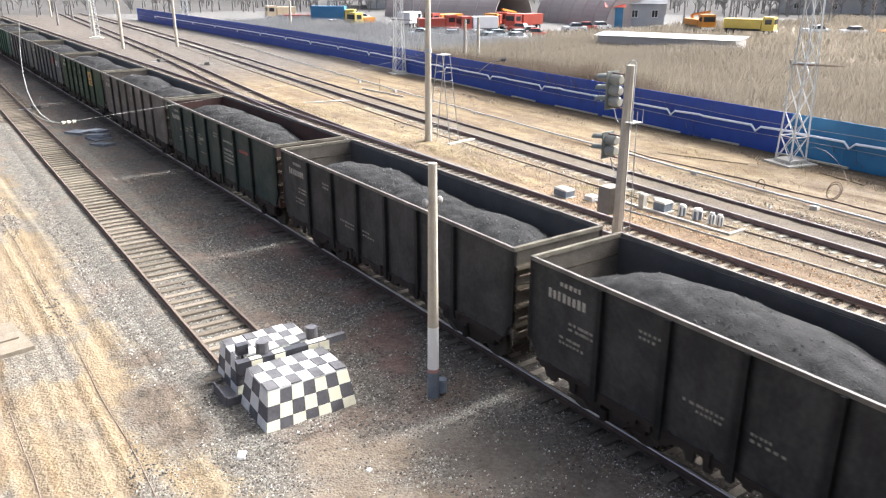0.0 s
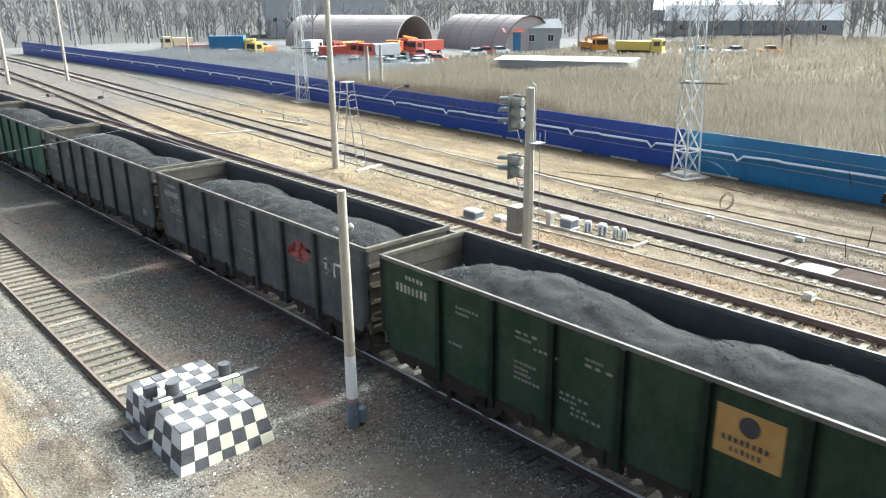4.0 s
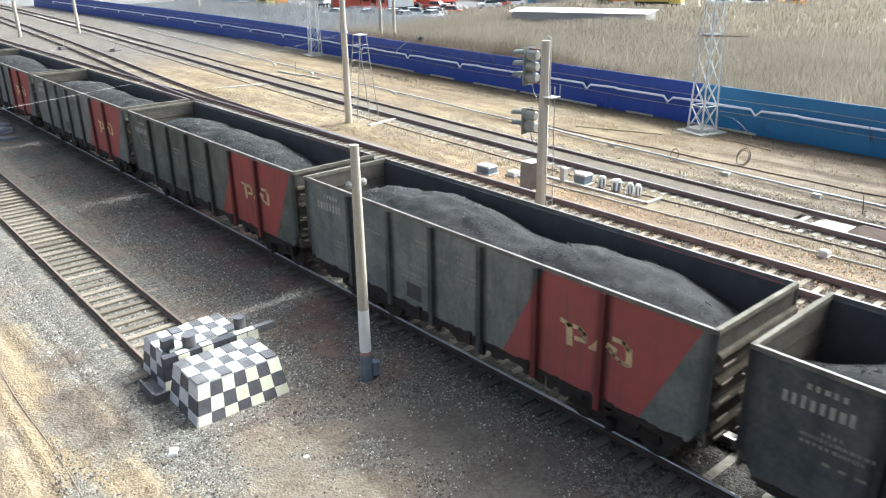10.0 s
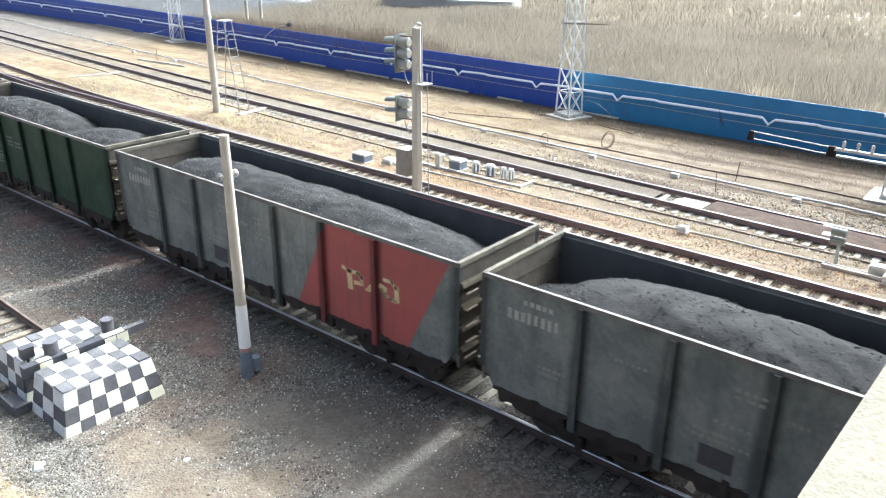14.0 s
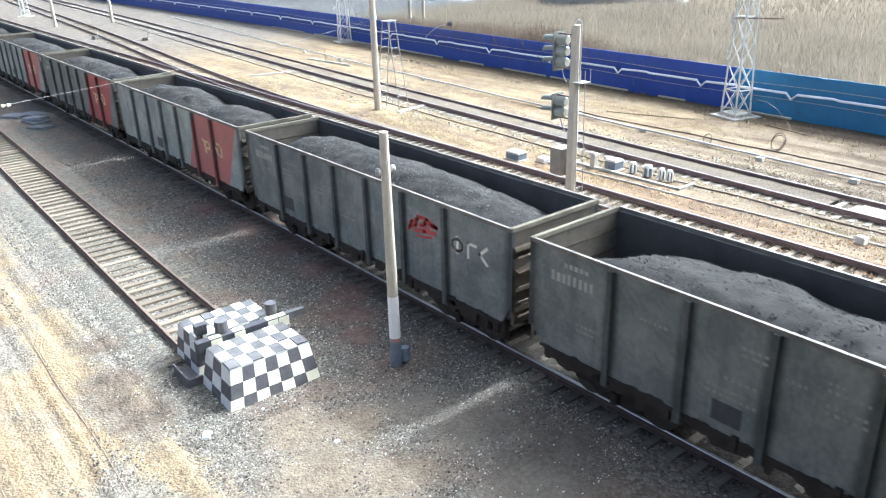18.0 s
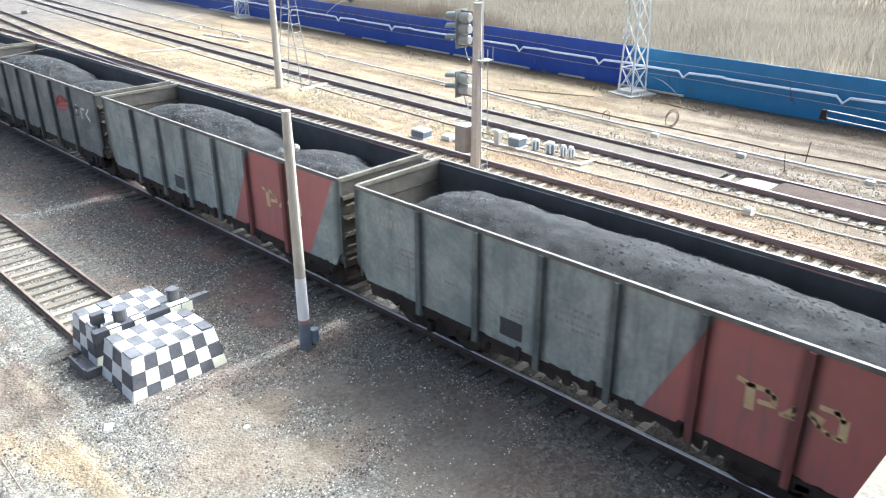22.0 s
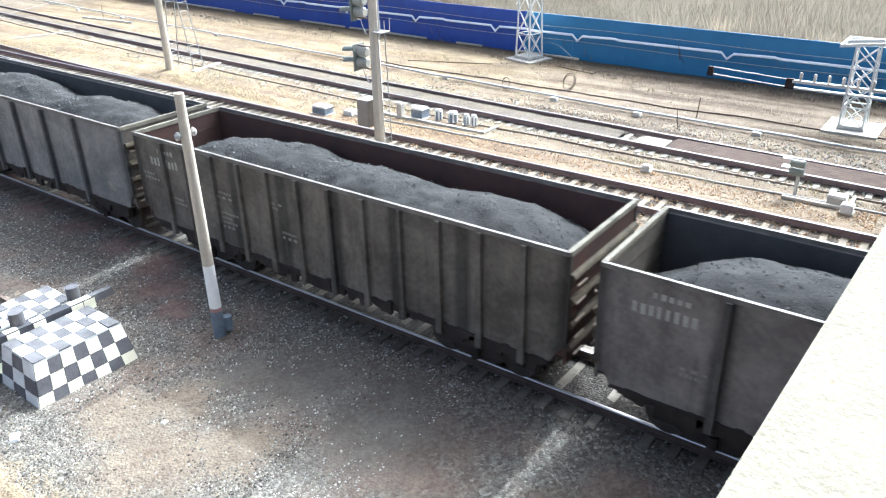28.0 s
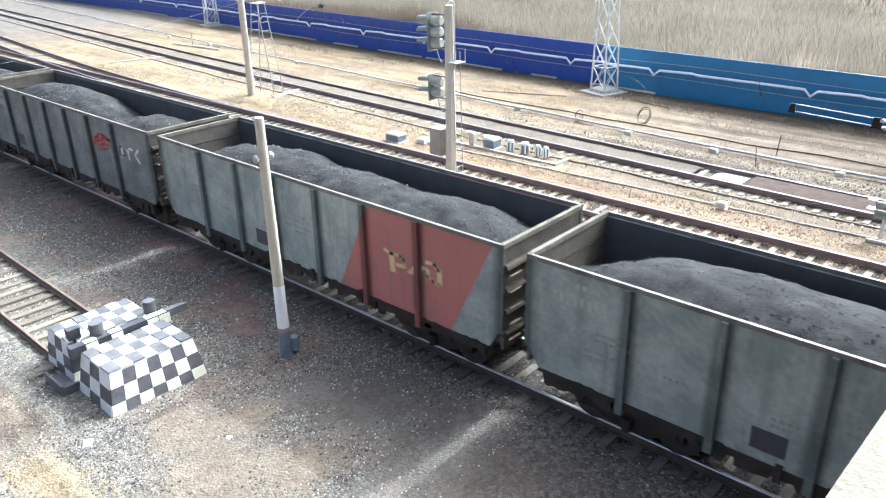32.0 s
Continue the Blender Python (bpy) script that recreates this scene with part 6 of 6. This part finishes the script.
tufts("pale_stems", 260, 43, 48, -40, 80, 2.2, 3.4, "pale_reed", "clumps of pale bushy stems behind the fence", 4, 0.035, 0.22, 2, [(46.5, 18), (47.5, 14), (45.5, 8), (46.5, 30), (46, 37), (47, 41)])


def weeds(count, x0, x1, y0, y1, seed, mat, label, low=0.03, high=0.1):
    """Low dry grass in patches, in one mesh."""
    r = random.Random(seed)
    s = Shape()
    while count:
        x, y = r.uniform(x0, x1), r.uniform(y0, y1)
        if noise.noise((x * 0.7, y * 0.16, seed)) < 0.08:
            count -= 1
            continue
        for k in range(4):
            a, h = r.uniform(0, 6.283), r.uniform(low, high)
            u, v = 0.02 * math.cos(a), 0.02 * math.sin(a)
            bx, by = x + r.gauss(0, 0.1), y + r.gauss(0, 0.1)
            i = len(s.v)
            s.v += [(bx - u, by - v, GROUND - 0.04), (bx + u, by + v, GROUND - 0.04), (bx + r.gauss(0, 0.5) * h, by + r.gauss(0, 0.5) * h, GROUND + h)]
            s.f.append((i, i + 1, i + 2))
        count -= 1
    tagged(part("dry_grass", s, M[mat], None, label), category="grass", kind="stuff")


weeds(7000, 23.9, 27.6, 4, 60, 31, "straw_grass", "dry yellow grass between the tracks")
weeds(4000, 30.2, 40, 2, 60, 32, "straw_grass", "sparse dry grass before the fence")
weeds(2600, 38.4, 41.2, -5, 60, 33, "reed", "dry brown weeds along the foot of the fence", 0.08, 0.25)
drape = [(39.05, 21.7, 0.7), (38.85, 21.1, 0.98), (38.55, 20.3, 0.95), (38.25, 19.6, 0.72), (37.9, 18.9, 0.35), (37.4, 18.4, 0.02), (36.6, 18.0, -0.2), (35.4, 17.7, -0.22)]
hang = Shape().sweep(drape, [(-0.009, -0.009), (0.009, -0.009), (0.009, 0.009), (-0.009, 0.009)])
tagged(part("hanging_cable", hang, M["rust"], None, "grey cable hanging from the mast to the ground"), category="cable")
for x, y, l, rz in ((36.2, 26.0, 5.0, 112), (38.2, 19.0, 2.5, 80), (33.5, 31, 2.2, 100)):
    o = part("pole_timber", Shape().tube((-l / 2, 0, 0.02), (l / 2, 0, 0.06), 0.035, 0.025, 7), M["clod"], None, "weathered thin timber lying on the sandy ground")
    tagged(o, category="timber", group="loose timbers")
    o.matrix_basis = pose(x, y, GROUND, 0, 0, rz)


def wheel(parent, x, y, r, w=0.28):
    t = part("wheel", Shape().tube((x - w / 2, y, r), (x + w / 2, y, r), r, n=14), M["tyre"], parent)
    part("rim", Shape().tube((x - w / 2 - 0.01, y, r), (x + w / 2 + 0.01, y, r), r * 0.55, n=10), M["galv"], t)


def truck(x, y, rz, cab, bed, label, long=7.5, tall=2.6):
    t = empty("truck", x, y, GROUND, rz)
    tagged(t, label, "truck", "vehicles in the depot")
    part("chassis", Shape().box(-0.5, 0.5, -long / 2, long / 2, 0.6, 0.9), M["black"], t)
    c = part("cab", Shape().box(-1.2, 1.2, long / 2 - 2.0, long / 2, 0.75, 2.9, (0.08, 0.12)), M[cab], t)
    part("windscreen", Shape().box(-1.02, 1.02, long / 2 - 0.07, long / 2 + 0.01, 1.75, 2.55), M["glass"], c)
    for s in (-1, 1):
        part("side_window", Shape().box(s * 1.16 - 0.03, s * 1.16 + 0.03, long / 2 - 1.5, long / 2 - 0.45, 1.75, 2.5), M["glass"], c)
    part("bumper", Shape().box(-1.22, 1.22, long / 2, long / 2 + 0.15, 0.5, 0.85), M["white"], t)
    part("load_bed", Shape().box(-1.25, 1.25, -long / 2, long / 2 - 2.15, 1.0, tall, (-0.05, -0.1)), M[bed], t)
    for s in (-1, 1):
        for q in (long / 2 - 1.1, -long / 2 + 2.1, -long / 2 + 0.9):
            wheel(t, s * 1.0, q, 0.52)
    return t


def car(x, y, rz, paint, label):
    t = empty("car", x, y, GROUND, rz)
    tagged(t, label, "car", "vehicles in the depot")
    b = part("body", Shape().box(-0.85, 0.85, -2.1, 2.1, 0.3, 0.92, (0.05, 0.08)), M[paint], t)
    part("cabin", Shape().box(-0.78, 0.78, -1.3, 0.9, 0.92, 1.45, (0.14, 0.4)), M["glass"], b)
    part("roof", Shape().box(-0.64, 0.64, -0.9, 0.5, 1.45, 1.49), M[paint], b)
    for s in (-1, 1):
        for q in (-1.35, 1.35):
            wheel(t, s * 0.78, q, 0.32, 0.2)
    return t


truck(72.5, 138.5, -130, "v_yellow", "v_blue", "dump truck with a yellow cab and tall blue bed", 8.5, 3.5)
truck(79.4, 122.3, -60, "v_white", "v_white", "white van lorry parked behind the fence", 5, 2.9)
truck(70.8, 160, 80, "v_cream", "v_cream", "cream coloured lorry parked in the depot", 6, 2.6)
truck(71.5, 150, -130, "v_red", "v_red", "red flatbed lorry parked in the depot", 8, 1.5)
truck(77.3, 110.6, -115, "v_red", "v_red", "red lorry parked before the hangar", 6.5, 2.4)
truck(83, 117, 100, "v_red", "v_orange", "red lorry with an orange bed", 7.5, 2.6)
truck(95.5, 113.5, 120, "v_red", "v_red", "red crane lorry beside the hangar", 9, 2.4)
truck(81, 104.5, 75, "v_red", "v_white", "red lorry with a white box body", 6.5, 2.8)
truck(90.2, 111.3, 130, "v_orange", "v_red", "orange and red lorry before the hangar", 7, 2.6)
truck(93, 106.5, 95, "v_red", "v_red", "red lorry beside the open hangar end", 7, 2.8)
truck(71.2, 126, 100, "v_yellow", "v_orange", "small yellow lorry near the dump truck", 4.5, 2.0)
truck(117.5, 88, 150, "v_orange", "v_orange", "orange crane lorry parked in the depot", 8, 2.0)
truck(117.5, 78, -160, "v_yellow", "v_yellow", "yellow tanker lorry parked in the depot", 8, 2.5)
for x, y, rz, p, l in ((71, 98, 70, "v_pale", "pale blue car parked among others"), (74, 95.5, 75, "v_white", "white car parked among others"), (77, 94.5, 70, "v_pale", "pale blue car parked among others"), (80, 93, 80, "v_white", "white car parked among others"), (73.5, 101, 60, "v_red", "red car parked in the depot"), (69, 103, 20, "v_pale", "pale blue car under a cover"), (72.5, 91, 100, "v_pale", "pale blue car parked among others"), (76, 89, 95, "v_white", "white car parked among others"), (83.6, 93.3, 40, "v_red", "faded red car parked among others"), (86, 97, 60, "v_white", "white car parked among others"), (68, 131, 70, "v_white", "white car near the dump truck"), (78, 148, 90, "v_orange", "orange car parked near the dump truck"), (83, 147, 90, "v_white", "white car parked near the dump truck"), (98, 99, 60, "v_white", "white car parked beside the low shed"), (101.5, 100, 50, "v_red", "red car parked beside the low shed"), (104, 99, 70, "v_white", "white car parked beside the low shed"), (127, 72, 50, "v_white", "white car parked in the depot"), (129.5, 67, 60, "v_white", "white car at the far side"), (134, 63, 30, "v_orange", "orange car at the far side"), (90, 104, 20, "v_red", "red car before the hangar")):
    car(x, y, rz, p, l)
# crane jibs on the two crane lorries
for x, y, rz in ((95.5, 113.5, 120), (117.5, 88, 150)):
    o = part("crane_jib", Shape().beam((0, -3.5, 2.6), (0, 3.8, 3.4), 0.3).beam((0, -3.5, 2.6), (0, -3.3, 1.9), 0.4), M["v_orange"], None, "orange lattice jib lying on a crane lorry")
    tagged(o, category="crane jib", group="crane jibs")
    o.matrix_basis = pose(x, y, GROUND, 0, 0, rz)


def hangar(x, y, rz, r, h, long, label):
    t = empty("hangar", x, y, GROUND, rz)
    tagged(t, label, "hangar", "arched hangars")
    n = 20
    arc = [(r * math.cos(math.pi * k / n), h * math.sin(math.pi * k / n)) for k in range(n + 1)]
    s = Shape()
    for yy in (0.0, long):
        s.v += [(a, yy, b) for a, b in arc]
    s.v += [(a * 0.97, yy, b * 0.97) for a, yy, b in s.v]
    m = 2 * (n + 1)
    s.f = [(k, k + 1, n + 2 + k, n + 1 + k) for k in range(n)] + [(m + n + 1 + k, m + n + 2 + k, m + k + 1, m + k) for k in range(n)]
    s.f += [(k + 1, k, m + k, m + k + 1) for k in range(n)]
    part("shell", s, M["hangar"], t)
    b = Shape()
    b.v = [(a * 0.965, long - 0.3, c * 0.965) for a, c in arc]
    b.f = [tuple(range(n + 1))]
    part("back_wall", b, M["hangar"], t)
    for k in range(1, 6):
        rib = Shape()
        for (a, c), (d, e) in zip(arc, arc[1:]):
            rib.beam((a * 1.005, long * k / 6, c * 1.005), (d * 1.005, long * k / 6, e * 1.005), 0.15)
        part("rib", rib, M["hangar"], t)


hangar(109, 128, 12.6, 6.6, 6.5, 32, "brown arched hangar with an open dark end")
hangar(119.5, 125, 170, 6.2, 6.6, 24, "brown arched hangar with its side in view")


def house(x, y, rz, w, d, h, wall, roof, label, windows=3, pitch=1.6):
    t = empty("building", x, y, GROUND, rz)
    tagged(t, label, "building", "buildings behind the depot")
    wl = part("wall", Shape().box(-w / 2, w / 2, -d / 2, d / 2, -0.2, h), M[wall], t)
    s = Shape()
    s.v = [(-w / 2 - 0.4, -d / 2 - 0.4, h), (w / 2 + 0.4, -d / 2 - 0.4, h), (w / 2 + 0.4, d / 2 + 0.4, h), (-w / 2 - 0.4, d / 2 + 0.4, h), (-w / 2 - 0.4, 0, h + pitch), (w / 2 + 0.4, 0, h + pitch)]
    s.f = [(3, 2, 1, 0), (0, 1, 5, 4), (2, 3, 4, 5), (0, 4, 3), (1, 2, 5)]
    part("roof", s, M[roof], t)
    for k in range(windows):
        xx = -w / 2 + w * (k + 0.5) / windows
        wi = part("window", Shape().box(xx - 0.6, xx + 0.6, -d / 2 - 0.05, -d / 2 + 0.02, h * 0.4, h * 0.4 + 1.4), M["white"], t)
        part("pane", Shape().box(xx - 0.5, xx - 0.04, -d / 2 - 0.07, -d / 2 - 0.05, h * 0.4 + 0.1, h * 0.4 + 1.3).box(xx + 0.04, xx + 0.5, -d / 2 - 0.07, -d / 2 - 0.05, h * 0.4 + 0.1, h * 0.4 + 1.3), M["glass"], wi)


house(86.4, 69.0, -65.7, 18, 7, 1.75, "shed_wall", "roof_white", "long low grey shed with a bright white roof", 0, 0.25)
house(118, 104, -40, 11, 7, 4.2, "wall_grey", "roof_dark", "small grey depot building with a dark roof", 3)
house(112.5, 103.5, -40, 3, 3, 3.6, "v_blue", "v_red", "small blue hut beside the grey building", 0, 0.8)
house(125, 185, -28, 32, 12, 10.5, "wall_grey", "roof_white", "long pale building rising behind the hangar", 7, 1.0)
house(215, 118, -60, 34, 14, 6, "wall_grey", "roof_white", "far house with a pale sheet roof", 4, 4.5)
house(190, 95, -60, 40, 14, 4, "wall_grey", "roof_dark", "far long building with a dark roof", 5, 3.5)
house(185, 45, -75, 22, 9, 4.6, "v_white", "roof_dark", "white house with a dark roof and two windows", 2, 2.2)

# wooded slope closing the view
hs = Shape()
az = np.radians(np.linspace(-25, 118, 72))
for dist, up in ((175, -0.6), (215, 1.0), (270, 7), (350, 17), (480, 30), (700, 48)):
    hs.v += [(dist * math.sin(a), dist * math.cos(a) * 1.05 + 20, up + (2.5 if up > 0 else 0) * noise.noise((a * 6, dist * 0.01, 0))) for a in az]
hs.f = [(j * 72 + i + 1, j * 72 + i, (j + 1) * 72 + i, (j + 1) * 72 + i + 1) for j in range(5) for i in range(71)]
tagged(part("wooded_slope", hs, M["hill"], None, "grey-brown wooded slope behind the depot", True), category="hillside", kind="structure")


def woods(count, seed):
    """Far bare trees: a thin trunk and a fan of twigs each, in one mesh."""
    r = random.Random(seed)
    s = Shape()
    for k in range(count):
        a = radians(r.uniform(-22, 112))
        d = r.uniform(180, 420)
        z = np.interp(d, [175, 215, 270, 350, 480], [-0.5, 1, 7, 17, 30]) - 0.8
        x, y, h = d * math.sin(a), d * math.cos(a) * 1.05 + 20, r.uniform(6, 12)
        s.tube((x, y, z), (x + r.uniform(-0.5, 0.5), y, z + h * 0.8), 0.16, 0.05, 3, False)
        for j in range(16):
            t = r.uniform(0.25, 0.8)
            b, l = r.uniform(0, 6.283), h * r.uniform(0.15, 0.35) * (1.15 - t)
            p = Vector((x, y, z + h * t))
            q = p + Vector((math.cos(b) * l, math.sin(b) * l, l * r.uniform(0.7, 1.6)))
            i, w = len(s.v), 0.09 + 0.1 * (1 - t)
            s.v += [tuple(p + Vector((0, 0, -w))), tuple(p + Vector((0, 0, w))), tuple(q)]
            s.f.append((i, i + 1, i + 2))
            u = p.lerp(q, 0.5)
            v = u + Vector((math.cos(b + 1) * l * 0.6, math.sin(b + 1) * l * 0.6, l * 0.8))
            i = len(s.v)
            s.v += [tuple(u + Vector((-0.05, 0, 0))), tuple(u + Vector((0.05, 0, 0))), tuple(v)]
            s.f.append((i, i + 1, i + 2))
    tagged(part("far_woods", s, M["twig"], None, "far bare grey trees on the slope"), category="trees", kind="stuff")


woods(5200, 7)


def bare_tree(x, y, h, seed):
    r = random.Random(seed)
    t = empty("bare_tree", x, y, GROUND - 0.1)
    tagged(t, "leafless tree with a grey trunk and thin branches", "tree", "bare trees by the depot")
    part("trunk", Shape().tube((0, 0, 0), (r.uniform(-0.4, 0.4), 0, h * 0.55), 0.22, 0.12, 8).tube((0, 0, h * 0.5), (r.uniform(-0.6, 0.6), 0.2, h), 0.12, 0.03, 6), M["bark"], t)
    s = Shape()

    def grow(p, d, l, w, depth):
        q = p + d * l
        s.tube(p, q, w, w * 0.55, 3 if depth > 1 else 5, False)
        if depth < 4:
            for k in range(3 if depth < 3 else 2):
                e = (d + Vector((r.uniform(-0.8, 0.8), r.uniform(-0.8, 0.8), r.uniform(-0.1, 0.6)))).normalized()
                grow(p.lerp(q, r.uniform(0.5, 1.0)), e, l * r.uniform(0.55, 0.75), w * 0.55, depth + 1)

    for k in range(7):
        b = r.uniform(0, 6.283)
        grow(Vector((0, 0, h * r.uniform(0.3, 0.85))), Vector((math.cos(b), math.sin(b), 0.9)).normalized(), h * 0.26, 0.09, 0)
    part("crown", s, M["twig"], t)


tr = random.Random(3)
for k in range(34):
    a, d = radians(tr.uniform(8, 78)), tr.uniform(150, 200)
    bare_tree(d * math.sin(a), d * math.cos(a) + 10, tr.uniform(9, 15), k)

# ---- loose ballast ----


def stones(count, x0, x1, y0, y1, seed, size, mat="stone", label="loose grey ballast stones on the ground"):
    r = np.random.RandomState(seed)
    s = Shape()
    x, y = x0 + (x1 - x0) * r.rand(count), y0 + (y1 - y0) * r.rand(count) ** 1.4
    for a, b, c, d, e in zip(x.tolist(), y.tolist(), (size * (0.5 + r.rand(count) ** 2)).tolist(), (r.rand(count) * 3.1).tolist(), r.rand(count, 5).tolist()):
        if a < 4.0 and noise.noise((a * 0.9, b * 0.12, seed)) < 0.2:
            continue
        if a < 12 and b < 32 and e[1] < 0.93 * bare(a, b):
            continue
        z = lift(a, b) - c * 0.25
        i = len(s.v)
        u, v = c * math.cos(d), c * math.sin(d)
        k = 0.6 + 0.5 * e[0]
        s.v += [(a + u, b + v, z), (a - v * k, b + u * k, z), (a - u, b - v, z), (a + v * k, b - u * k, z), (a + (e[1] - 0.5) * c * 0.7 + u * 0.3, b + (e[2] - 0.5) * c * 0.7, z + c * (0.6 + 0.5 * e[3])), (a - u * 0.4, b - v * 0.3, z + c * (0.5 + 0.4 * e[4]))]
        s.f += [(i, i + 1, i + 4), (i + 1, i + 2, i + 5), (i + 2, i + 3, i + 5), (i + 3, i, i + 4), (i + 4, i + 1, i + 5), (i + 3, i + 4, i + 5)]
    tagged(part("ballast_stones", s, M[mat], None, label), category="gravel", kind="stuff")


stones(52000, 1.0, 11.2, 9, 40, 21, 0.036)
stones(6000, 3.0, 11.6, 7.5, 30, 27, 0.03, mat="pale_stone", label="scattered pale chips of ballast")
stones(14000, 10.8, 21.5, 0, 30, 22, 0.05)
stones(20000, 20.5, 33, 0, 55, 23, 0.04)
stones(9000, 18.4, 25.8, 2, 26, 24, 0.06, mat="ochre_stone", label="rusty brown gravel and dead leaves by the signal")
stones(12000, -1.0, 5.0, 9, 34, 26, 0.028, mat="clod", label="crumbled clods of dry soil on the dirt road")
stones(5000, 26.7, 31.4, 0, 45, 28, 0.062, label="coarse grey ballast along the track before the fence")
stones(1800, 26.7, 31.4, 0, 40, 29, 0.06, mat="pale_stone", label="scattered pale chips of ballast")
stones(4500, 21, 41, 0, 70, 25, 0.05, mat="clod", label="dry clods of sandy soil between the tracks")

motions()
